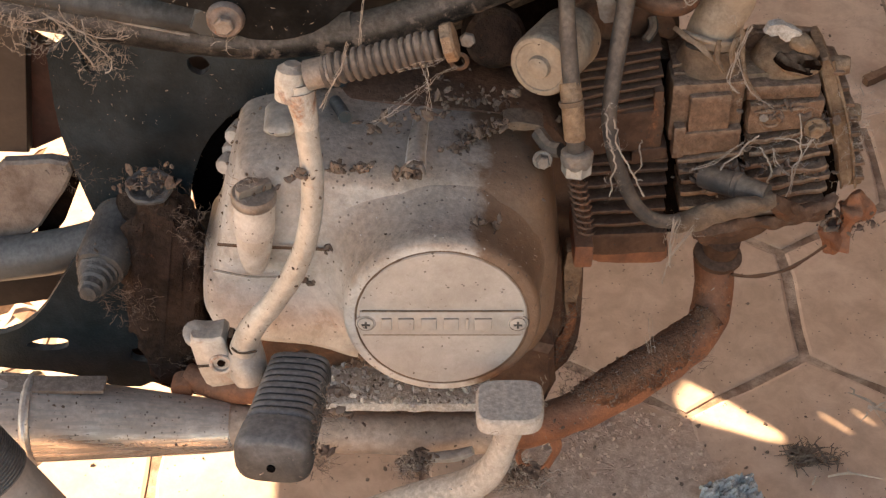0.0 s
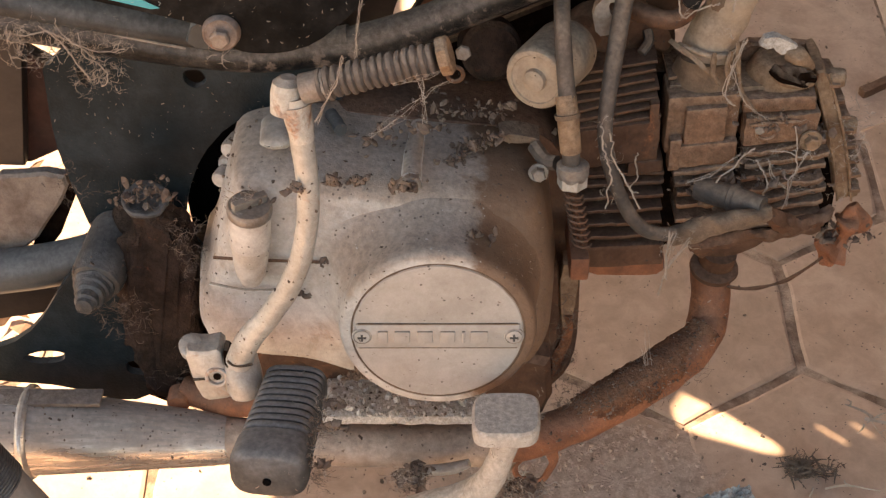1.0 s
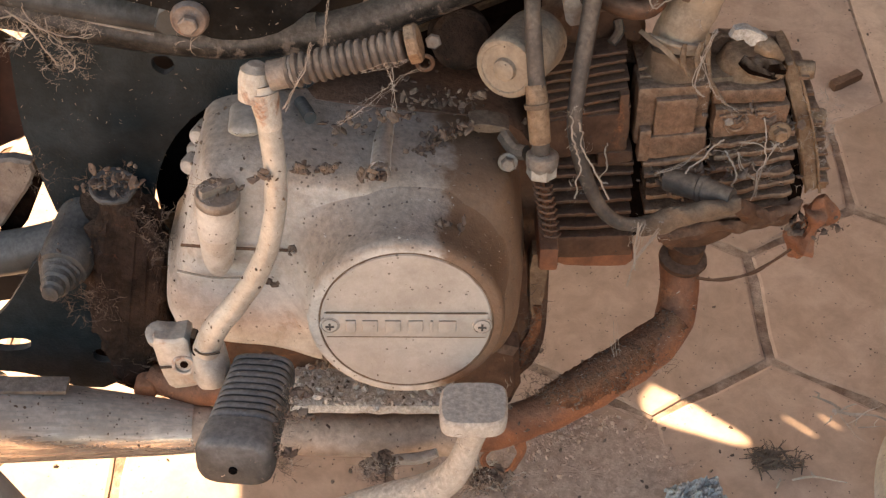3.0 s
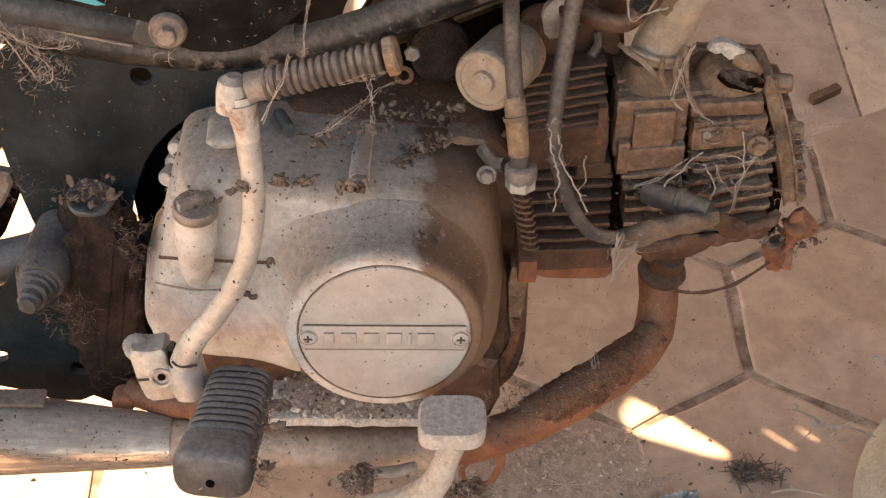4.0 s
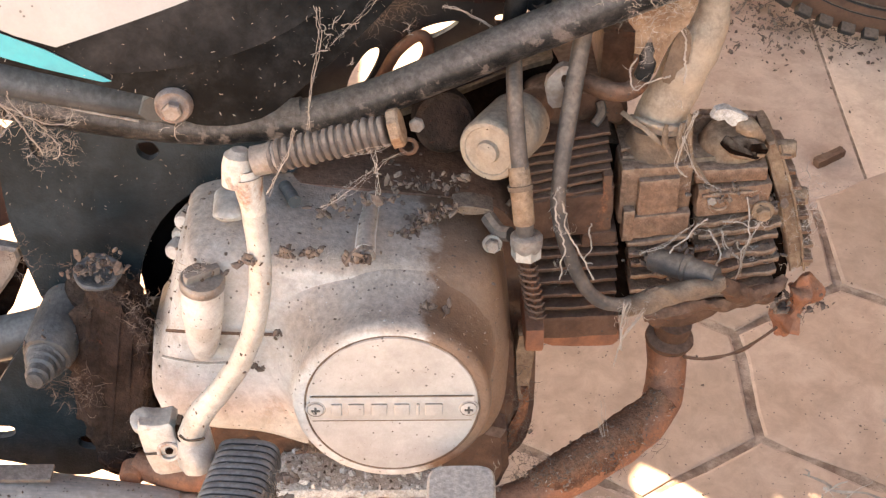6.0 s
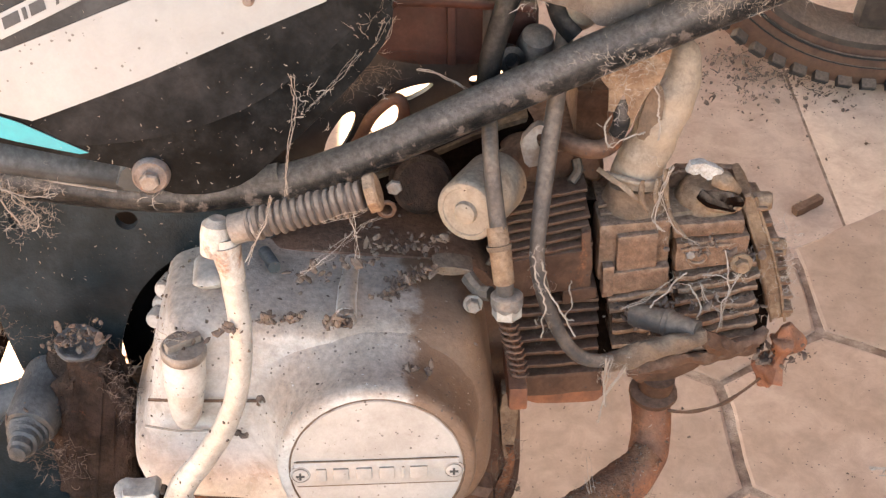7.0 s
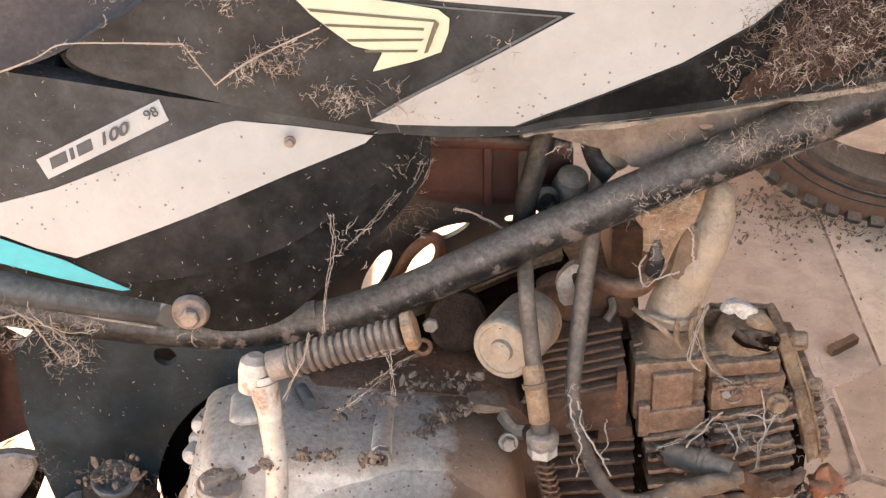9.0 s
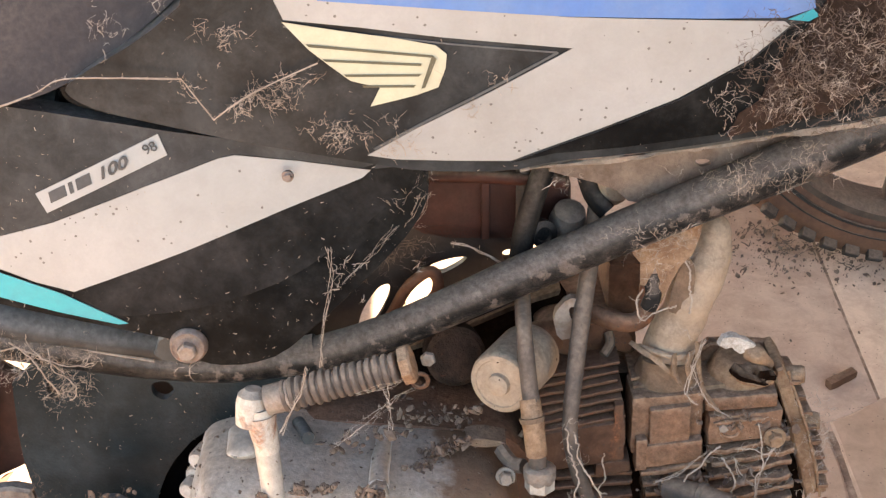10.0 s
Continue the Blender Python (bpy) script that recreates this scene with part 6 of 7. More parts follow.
shaft = part("shaft", lathe((0, 0, 0), (0, 0, 1), [(0.019, 0), (0.0205, 0.002), (0.0205, glen - 0.02), (0.018, glen - 0.004), (0.006, glen)], 32), M_GREYPL, gt)
part("knurled_grip", lathe((0, 0, 0), (0, 0, 1), [(r_ + 0.0206, glen - 0.088 + 0.002 * k + dz) for k in range(26) for r_, dz in ((0, 0), (0.0012, 0.0004), (0.0012, 0.0014), (0, 0.0018))], 32), M_PEG, shaft)
# rag
rg = bmesh.new()
bmesh.ops.create_grid(rg, x_segments=40, y_segments=30, size=0.5)
for v in rg.verts:
    n = noise.noise(Vector((v.co.x * 5, v.co.y * 5, 3.1)))
    v.co = Vector((v.co.x * 0.042 + 0.004 * n, v.co.y * 0.03, 0.009 + 0.006 * n + 0.004 * noise.noise(v.co * 16)))
bmesh.ops.solidify(rg, geom=rg.faces[:], thickness=0.002)
rag_ob = tagged(part("rag", rg, M_RAG), "crumpled faded teal rag lying on the tiles", "rag")
rx_, ry_ = (0.2107, 0.6141)
rag_ob.matrix_world = pose(rx_, ry_, 0.004, 0, 0, 15)
# dusty basin
bs = tagged(part("basin", lathe((0, 0, 0), (0, 0, 1), [(0.15, 0), (0.152, 0.004), (0.148, 0.02), (0.13, 0.045), (0.1, 0.06), (0.05, 0.068), (0.003, 0.07)], 64), M_GREYPL), "upturned dusty grey basin lying on the tiles", "basin")
bx_, by_ = (0.3592, 0.7186)
bs.matrix_world = pose(bx_ + 0.135, by_ - 0.115, -0.012)

# ---------------------------------------------------------------- threads, grit and litter
A_ = "dry pale cobweb threads and fibres tangled on the motorcycle"
fibres("cobweb", M_WEB, [
    ((-0.2048, -0.076, 0.3997), (0.03, 0.006, 0.014), 190), ((-0.1917, -0.072, 0.3756), (0.014, 0.006, 0.012), 80), ((-0.2307, -0.08, 0.4072), (0.02, 0.006, 0.012), 80),
    ((0.2113, -0.074, 0.3211), (0.03, 0.004, 0.03), 34), ((0.2452, -0.06, 0.3197), (0.01, 0.01, 0.04), 90), ((0.0929, -0.116, 0.3456), (0.007, 0.004, 0.03), 26),
    ((0.1401, -0.112, 0.2865), (0.011, 0.004, 0.012), 34), ((-0.117, -0.1, 0.4116), (0.006, 0.003, 0.01), 8),
    ((0.1912, -0.08, 0.5088), (0.045, 0.006, 0.01), 90), ((0.1425, -0.07, 0.4619), (0.022, 0.01, 0.022), 80), ((0.1669, -0.08, 0.3914), (0.008, 0.006, 0.02), 10),
    ((-0.0208, -0.127, 0.5524), (0.03, 0.001, 0.008), 16), ((-0.0303, -0.12, 0.4749), (0.012, 0.006, 0.03), 10)], 11, A_, "cobweb", BIKE, 0.00013, 0.0085, 1.5)
web = sheet([(0.129, 0.4611), (0.1388, 0.4649), (0.1499, 0.4681), (0.1596, 0.474), (0.1694, 0.4757), (0.168, 0.4607), (0.1629, 0.4511), (0.157, 0.4449), (0.1519, 0.4337), (0.1489, 0.4193), (0.1451, 0.4172), (0.1461, 0.4345), (0.1425, 0.4425), (0.138, 0.4312), (0.1341, 0.432), (0.1354, 0.4455), (0.1307, 0.4513)], lambda x, z: -0.062 + 0.007 * noise.noise(Vector((x * 90, 2.0, z * 90))) + 0.003 * noise.noise(Vector((x * 260, 7.0, z * 260))), 0.0006, 0, 4)
web_ob = tagged(part("dust_web", worn(web, 0.0022, 0, 220), M_TAPPET), "crumpled sheet of old dusty cobweb behind the frame tube", "cobweb", kind="stuff")
web_ob.matrix_world = BIKE
def mat_y(x, z):
    """The lumpy bed of dirt that the roots cling to on the tank's end."""
    return tank_y(x, z) - 0.002 - 0.006 * abs(noise.noise(Vector((x * 60, 1.0, z * 60)))) - 0.004 * noise.noise(Vector((x * 170, 4.0, z * 170)))


bed = tagged(part("dirt_mat", sheet([(0.1654, 0.5441), (0.17, 0.5574), (0.1805, 0.5645), (0.1859, 0.5818), (0.1942, 0.5958), (0.2029, 0.604), (0.2083, 0.6177), (0.2345, 0.6226), (0.2433, 0.5718), (0.2172, 0.5578), (0.2009, 0.5537), (0.1874, 0.5481), (0.1763, 0.5469)], mat_y, 0.001, 0, 5), M_MUD), "matted brown dirt caked on the end of the tank", "dirt", kind="stuff")
bed.matrix_world = BIKE
fibres("root_tangle", M_WEB_DARK, [
    ((0.2142, -0.13, 0.5826), (0.05, 0.006, 0.034), 700), ((-0.0129, -0.1, 0.4841), (0.03, 0.01, 0.03), 70), ((0.0041, -0.06, 0.4572), (0.04, 0.01, 0.012), 50),
    ((-0.1582, -0.1, 0.3111), (0.016, 0.006, 0.006), 18), ((-0.1469, -0.108, 0.2675), (0.008, 0.008, 0.035), 45), ((-0.1875, -0.115, 0.2295), (0.014, 0.006, 0.012), 22), ((-0.1631, -0.1, 0.1743), (0.02, 0.01, 0.02), 40),
    ((-0.0196, -0.135, 0.1158), (0.014, 0.008, 0.006), 40), ((0.0467, -0.175, 0.1454), (0.012, 0.008, 0.004), 120), ((-0.0184, -0.16, 0.1377), (0.01, 0.008, 0.005), 110), ((-0.0662, -0.2, 0.2314), (0.004, 0.01, 0.01), 50), ((-0.0652, -0.24, 0.2282), (0.006, 0.006, 0.006), 60), ((0.2491, -0.06, 0.2522), (0.012, 0.008, 0.02), 40), ((0.1104, -0.112, 0.167), (0.03, 0.006, 0.008), 130), ((0.15, -0.095, 0.172), (0.022, 0.006, 0.007), 130), ((0.0873, -0.125, 0.1723), (0.02, 0.006, 0.004), 60), ((0.0771, -0.094, 0.206), (0.008, 0.004, 0.03), 70), ((0.0728, -0.1, 0.1732), (0.012, 0.006, 0.012), 60), ((-0.1777, -0.074, 0.2968), (0.014, 0.005, 0.006), 60), ((-0.1513, -0.098, 0.2768), (0.012, 0.006, 0.02), 50), ((-0.1939, -0.115, 0.2386), (0.016, 0.006, 0.008), 60),
    ((-0.2213, -0.08, 0.3091), (0.012, 0.01, 0.012), 30), ((-0.0648, -0.24, 0.2621), (0.004, 0.012, 0.008), 30)], 12, "brown dry roots and dirt tangled on the motorcycle", "roots", BIKE, 0.00016, 0.009, 1.5)
fibres("pale_tangle", M_WEB, [((0.2171, -0.134, 0.5839), (0.036, 0.006, 0.026), 300), ((0.1808, -0.124, 0.5602), (0.024, 0.004, 0.01), 42), ((0.1655, -0.124, 0.5606), (0.012, 0.003, 0.016), 36), ((0.1907, -0.08, 0.5017), (0.03, 0.004, 0.006), 54), ((0.2165, -0.08, 0.5157), (0.012, 0.004, 0.012), 30), ((0.1481, -0.075, 0.4669), (0.022, 0.006, 0.016), 66), ((0.1228, -0.078, 0.4724), (0.03, 0.004, 0.006), 24), ((0.0466, -0.129, 0.5824), (0.028, 0.001, 0.016), 18), ((-0.0592, -0.126, 0.5723), (0.014, 0.001, 0.006), 24), ((-0.0248, -0.126, 0.554), (0.014, 0.001, 0.007), 20), ((-0.0787, -0.128, 0.596), (0.014, 0.001, 0.014), 9), ((0.0073, -0.112, 0.517), (0.012, 0.003, 0.012), 14), ((-0.0118, -0.1, 0.4698), (0.03, 0.006, 0.02), 24), ((-0.1174, -0.11, 0.4109), (0.004, 0.003, 0.008), 8), ((0.1413, -0.07, 0.433), (0.008, 0.004, 0.016), 24), ((0.1697, -0.075, 0.3724), (0.006, 0.003, 0.02), 8), ((0.2178, -0.076, 0.3094), (0.018, 0.003, 0.022), 36), ((0.2466, -0.06, 0.3188), (0.006, 0.006, 0.03), 24), ((0.1889, -0.076, 0.3256), (0.014, 0.003, 0.012), 18), ((-0.133, -0.1275, 0.6083), (0.008, 0.001, 0.01), 16), ((-0.0824, -0.1275, 0.6072), (0.014, 0.001, 0.005), 30), ((-0.0605, -0.1275, 0.5734), (0.01, 0.001, 0.006), 40), ((-0.0454, -0.1275, 0.5808), (0.014, 0.001, 0.004), 26), ((-0.0695, -0.1275, 0.5684), (0.006, 0.001, 0.005), 22), ((-0.0265, -0.1275, 0.5551), (0.014, 0.001, 0.005), 34), ((-0.0157, -0.1275, 0.5506), (0.01, 0.001, 0.004), 26), ((-0.1082, -0.1275, 0.6177), (0.004, 0.001, 0.008), 10), ((-0.1401, -0.1275, 0.6151), (0.003, 0.001, 0.008), 10), ((-0.0987, -0.1275, 0.5777), (0.006, 0.001, 0.004), 12), ((0.0845, -0.1275, 0.5259), (0.01, 0.001, 0.002), 10), ((0.0007, -0.1275, 0.5446), (0.01, 0.001, 0.003), 20), ((-0.0625, -0.215, 0.2461), (0.003, 0.016, 0.008), 40), ((-0.0628, -0.245, 0.2463), (0.004, 0.01, 0.008), 40), ((0.051, -0.205, 0.2306), (0.004, 0.012, 0.006), 26), ((0.0313, -0.215, 0.2283), (0.01, 0.004, 0.003), 18), ((-0.1034, -0.16, 0.358), (0.008, 0.004, 0.004), 20), ((0.0629, -0.11, 0.1872), (0.004, 0.004, 0.02), 30), ((-0.0213, -0.17, 0.1553), (0.01, 0.006, 0.005), 60), ((0.0468, -0.182, 0.1569), (0.011, 0.006, 0.005), 80)], 13, A_, "cobweb", BIKE, 0.00013, 0.0065, 1.5)
th = bmesh.new()
rnd_t = random.Random(17)


def strand(pts, r0_, wave=0.0014):
    """A fuzzy thread of a few loose strands with short side hairs."""
    for _ in range(3):
        off = [Vector((rnd_t.gauss(0, 1), rnd_t.gauss(0, 0.5), rnd_t.gauss(0, 1))) * wave * 0.5 for _k in pts]
        o_ = Vector((rnd_t.uniform(0, 40), rnd_t.uniform(0, 40), rnd_t.uniform(0, 40)))
        dense = catmull([Vector(p_) + f_ for p_, f_ in zip(pts, off)], 9)
        tube([p_ + Vector((noise.noise(p_ * 150 + o_), 0, noise.noise(p_ * 150 - o_))) * wave for p_ in dense], r0_ * rnd_t.uniform(0.14, 0.3), 5, 1, th)
        for p_ in dense[1::3]:
            h_ = Vector((rnd_t.gauss(0, 1), rnd_t.gauss(0, 0.3), rnd_t.gauss(0, 1))).normalized() * rnd_t.uniform(0.0008, 0.003)
            tube([p_, p_ + h_ * 0.5 + Vector((rnd_t.gauss(0, 1), 0, rnd_t.gauss(0, 1))) * 0.0003, p_ + h_], 0.0001, 3, 1, th)


def root(pts, r0_):
    """One dry, slightly kinked root."""
    o_ = Vector((rnd_t.uniform(0, 40), rnd_t.uniform(0, 40), rnd_t.uniform(0, 40)))
    dense = catmull([Vector(p_) for p_ in pts], 8)
    tube([p_ + Vector((noise.noise(p_ * 95 + o_), 0, noise.noise(p_ * 95 - o_))) * 0.0034 + Vector((rnd_t.gauss(0, 1), 0, rnd_t.gauss(0, 1))) * 0.0003 for p_ in dense], [r0_ * (0.5 + 0.5 * rnd_t.random()) for _k in dense], 6, 1, th)


strand([(-0.1994, -0.1255, 0.5679), (-0.1881, -0.1255, 0.5711), (-0.171, -0.1255, 0.5773), (-0.1583, -0.1255, 0.5836), (-0.1325, -0.1255, 0.5838), (-0.1013, -0.1235, 0.5821)], 0.0011, 0.0003)
strand([(-0.1013, -0.1235, 0.5821), (-0.0949, -0.1235, 0.5719), (-0.0874, -0.1235, 0.5606)], 0.0009, 0.0003)
strand([(-0.0874, -0.1235, 0.5606), (-0.0744, -0.1255, 0.5707), (-0.0588, -0.126, 0.5791), (-0.0352, -0.128, 0.59)], 0.0012, 0.0003)
strand([(-0.0356, -0.125, 0.4905), (-0.0348, -0.126, 0.4716), (-0.0396, -0.126, 0.4452), (-0.0427, -0.125, 0.4209)], 0.0009)
strand([(-0.042, -0.2, 0.4643), (-0.0473, -0.2, 0.4505), (-0.0544, -0.2, 0.4365), (-0.0568, -0.2, 0.4285)], 0.0009)
strand([(-0.0067, -0.12, 0.3938), (-0.0223, -0.12, 0.3835), (-0.0346, -0.128, 0.3764)], 0.0003)
strand([(0.0128, -0.11, 0.5122), (0.0052, -0.108, 0.4972), (-0.0128, -0.108, 0.4814), (-0.0434, -0.11, 0.4567)], 0.0004)
strand([(0.0295, -0.05, 0.4551), (0.0423, -0.05, 0.4512), (0.0566, -0.05, 0.4419)], 0.0016)
strand([(0.1647, -0.08, 0.3894), (0.1719, -0.08, 0.3674), (0.181, -0.078, 0.3568), (0.1897, -0.076, 0.3498)], 0.0008)
strand([(0.2153, -0.08, 0.331), (0.2097, -0.08, 0.3131), (0.2074, -0.08, 0.2906)], 0.0009)
strand([(0.1936, -0.078, 0.3238), (0.198, -0.078, 0.3117), (0.2072, -0.078, 0.3036)], 0.0012)
strand([(0.147, -0.08, 0.3091), (0.1596, -0.08, 0.3151), (0.1737, -0.08, 0.3271)], 0.0008)
strand([(0.128, -0.1, 0.1935), (0.1372, -0.1, 0.1497), (0.1282, -0.1, 0.2122)], 0.0005)
strand([(0.1327, -0.1, 0.2393), (0.1377, -0.1, 0.259), (0.1446, -0.1, 0.274)], 0.0008)
strand([(0.1701, -0.08, 0.406), (0.1615, -0.08, 0.3728), (0.1687, -0.08, 0.3612)], 0.001)
strand([(-0.0332, -0.19, 0.4145), (-0.018, -0.19, 0.4233), (-0.003, -0.185, 0.4362), (0.0064, -0.18, 0.4396)], 0.0004)
strand([(-0.0197, -0.2, 0.4499), (-0.0065, -0.2, 0.453), (0.0039, -0.195, 0.4538)], 0.0004)
strand([(0.136, -0.112, 0.2952), (0.1348, -0.112, 0.2786), (0.1347, -0.112, 0.2616)], 0.0018)
strand([(0.1469, -0.112, 0.2911), (0.1411, -0.112, 0.2828), (0.1363, -0.112, 0.2701)], 0.0014)
strand([(-0.0089, -0.12, 0.4033), (-0.0075, -0.122, 0.3924), (-0.0073, -0.124, 0.3794)], 0.0006)
strand([(-0.0007, -0.11, 0.4951), (-0.0189, -0.112, 0.4738), (-0.0437, -0.11, 0.45), (-0.0629, -0.108, 0.4323)], 0.00045)
strand([(0.0172, -0.1, 0.5076), (0.0125, -0.1, 0.4965), (0.0064, -0.1, 0.4885)], 0.0006)
root([(0.206, -0.078, 0.3476), (0.2099, -0.082, 0.3311), (0.2072, -0.082, 0.3095), (0.2057, -0.08, 0.284)], 0.0006)
root([(0.1848, -0.08, 0.3251), (0.19, -0.083, 0.3197), (0.1931, -0.083, 0.3049), (0.1904, -0.08, 0.2955)], 0.0008)
root([(0.1613, -0.085, 0.3124), (0.1749, -0.08, 0.323), (0.1851, -0.076, 0.3312)], 0.0007)
root([(0.1921, -0.078, 0.3307), (0.201, -0.08, 0.3309), (0.2113, -0.08, 0.3282), (0.2239, -0.07, 0.3323)], 0.0005)
root([(0.0896, -0.115, 0.3725), (0.0916, -0.117, 0.3573), (0.0971, -0.117, 0.338), (0.0941, -0.115, 0.3151)], 0.0006)
root([(0.0935, -0.115, 0.3664), (0.0986, -0.117, 0.3533), (0.1054, -0.117, 0.3377), (0.1154, -0.115, 0.3155)], 0.0007)
root([(0.1158, -0.08, 0.3291), (0.1179, -0.082, 0.3184), (0.1133, -0.08, 0.3049), (0.1181, -0.08, 0.3006)], 0.0006)
root([(0.1617, -0.062, 0.4504), (0.1641, -0.064, 0.4372), (0.1638, -0.064, 0.4265), (0.1649, -0.064, 0.4148)], 0.0007)
root([(0.1355, -0.07, 0.4333), (0.1319, -0.072, 0.423), (0.1361, -0.072, 0.4142), (0.1482, -0.07, 0.42), (0.1545, -0.066, 0.4213)], 0.0007)
root([(-0.2289, -0.08, 0.4071), (-0.2123, -0.082, 0.411), (-0.202, -0.082, 0.4061), (-0.1905, -0.08, 0.3942)], 0.0006)
root([(-0.2182, -0.08, 0.4148), (-0.2081, -0.083, 0.4052), (-0.2001, -0.083, 0.3931), (-0.194, -0.08, 0.3797)], 0.0006)
root([(-0.2084, -0.08, 0.4182), (-0.2029, -0.083, 0.4066), (-0.1858, -0.083, 0.4009), (-0.1724, -0.08, 0.3985)], 0.0005)
root([(-0.1972, -0.08, 0.4113), (-0.1951, -0.083, 0.3974), (-0.1846, -0.083, 0.388), (-0.1902, -0.08, 0.3753)], 0.0005)
thr = tagged(part("thread", th, M_WEB), "long pale threads of old cobweb strung over the motorcycle", "cobweb", kind="stuff")
thr.matrix_world = BIKE


def grit(name, targets, mat, seed, label, matrix, lint=False):
    """Crumbs on the upper faces of parts: (object, how many, smallest, largest, least upward slope)."""
    rnd = random.Random(seed)
    bm = bmesh.new()
    for ob, count, lo, hi, up in targets:
        me = ob.data
        turn = BIKE.to_3x3()
        faces = [p for p in me.polygons if (turn @ p.normal).z > up and p.normal.y < 0.5]
        weights = [p.area for p in faces]
        for p in rnd.choices(faces, weights, k=count):
            vs = [me.vertices[v].co for v in p.vertices]
            k = rnd.randrange(1, len(vs) - 1)
            a, b = rnd.random(), rnd.random()
            if a + b > 1:
                a, b = 1 - a, 1 - b
            at = vs[0] + (vs[k] - vs[0]) * a + (vs[k + 1] - vs[0]) * b
            size = lo + (hi - lo) * rnd.random() ** 3
            if lint:
                d = Vector((rnd.gauss(0, 1), 0, rnd.gauss(0, 1))).normalized() * size * 2.5
                tube([at + p.normal * 0.0004, at + p.normal * 0.0008 + d * 0.5, at + p.normal * 0.0004 + d], size * 0.25, 3, 1, bm)
            else:
                crumbs(bm, [(at + p.normal * size * 0.25, size)], rnd)
    ob = part(name, bm, mat, None, smooth=False)
    ob.matrix_world = matrix
    return tagged(ob, label, "grit", kind="stuff")


grit("grit", [(cover, 120, 0.0003, 0.002, 0.2), (boss, 90, 0.0002, 0.0011, 0.1), (cap, 30, 0.0002, 0.0006, -1), (crank, 60, 0.0006, 0.003, 0.3), (lever, 40, 0.0003, 0.0012, -0.2), (muf, 320, 0.0003, 0.0013, 0.0), (barrel, 20, 0.0005, 0.0015, 0.2), (head, 40, 0.0005, 0.002, 0.2), (exhaust, 160, 0.0005, 0.002, 0.35), (crust, 260, 0.0004, 0.0015, 0.1), (ledge, 260, 0.0003, 0.0016, 0.5), (pivot, 30, 0.0006, 0.002, 0.0), (can, 10, 0.0004, 0.0012, 0.0)],
     M_CRUMB, 21, "dark crumbs of dirt lying on the engine", BIKE)
cl = bmesh.new()
rnd = random.Random(5)


def clump(c, spread, count):
    """A handful of crumbs stuck together."""
    crumbs(cl, [(Vector(c) + Vector((rnd.gauss(0, spread), rnd.gauss(0, spread * 0.3), rnd.gauss(0, spread * 0.45))), 0.0005 + 0.0028 * rnd.random() ** 2) for _ in range(int(count * 2.6))], rnd)


clump((-0.0598, -0.127, 0.3419), 0.003, 9)
clump((0.0109, -0.1, 0.3392), 0.004, 12)
clump((0.0202, -0.096, 0.3461), 0.003, 8)
clump((0.0311, -0.094, 0.349), 0.004, 10)
clump((0.0353, -0.075, 0.3573), 0.006, 9)
clump((0.0165, -0.075, 0.3566), 0.007, 8)
clump((-0.0059, -0.095, 0.3573), 0.004, 7)
clump((-0.0424, -0.128, 0.3445), 0.0022, 8)
clump((-0.0585, -0.128, 0.3453), 0.0022, 8)
clump((-0.018, -0.134, 0.3437), 0.003, 12)
clump((-0.045, -0.124, 0.3405), 0.0035, 10)
clump((-0.0166, -0.136, 0.3463), 0.005, 12)
clump((0.0149, -0.09, 0.3396), 0.006, 12)
clump((0.0229, -0.09, 0.3443), 0.006, 10)
clump((0.0067, -0.103, 0.3383), 0.005, 8)
clump((-0.0693, -0.199, 0.3887), 0.003, 8)
clump((0.002, -0.072, 0.3511), 0.01, 10)
clump((0.025, -0.068, 0.3447), 0.012, 12)
clump((0.2519, -0.06, 0.2566), 0.01, 30)
clump((0.1846, -0.07, 0.3021), 0.014, 24)
clump((0.195, -0.072, 0.3453), 0.012, 16)
clump((0.216, -0.064, 0.3363), 0.006, 30)
clump((0.2236, -0.064, 0.2979), 0.006, 30)
clump((-0.1027, -0.142, 0.3388), 0.005, 8)
clump((-0.0637, -0.136, 0.2936), 0.003, 6)
clump((-0.0266, -0.1, 0.352), 0.01, 10)
clump((0.0384, -0.12, 0.3254), 0.006, 9)
clump((0.0234, -0.152, 0.3237), 0.007, 8)
clump((-0.1797, -0.063, 0.2846), 0.008, 18)
clump((0.1539, -0.072, 0.3014), 0.01, 14)
clump((-0.0664, -0.25, 0.2472), 0.006, 16)
clump((-0.0733, -0.132, 0.2676), 0.004, 6)
clump((-0.1788, -0.1, 0.313), 0.005, 12)
clump((-0.1687, -0.098, 0.3196), 0.006, 14)
clump((-0.1601, -0.1, 0.3131), 0.004, 8)
clump((-0.0184, -0.165, 0.1495), 0.005, 36)
clump((-0.0138, -0.165, 0.1564), 0.004, 20)
clump((0.0463, -0.18, 0.1538), 0.006, 40)
clump((0.0521, -0.178, 0.1565), 0.005, 24)
clump((-0.0567, -0.222, 0.2654), 0.003, 12)
clump((-0.0567, -0.24, 0.2663), 0.004, 14)
clump((-0.0472, -0.14, 0.2113), 0.005, 16)
clo = tagged(part("dirt_clump", cl, M_CRUMB, smooth=False), "clumps of dried dirt and insect nests on the engine", "dirt", kind="stuff")
clo.matrix_world = BIKE
grit("pale_grit", [(ledge, 420, 0.0005, 0.0032, 0.4), (arm, 60, 0.0003, 0.0014, 0.1), (boss, 60, 0.0002, 0.0009, 0.3), (head, 60, 0.0004, 0.0016, 0.3)], M_LEDGE, 27, "pale grit and plaster crumbs lying on the ledge under the cap", BIKE)
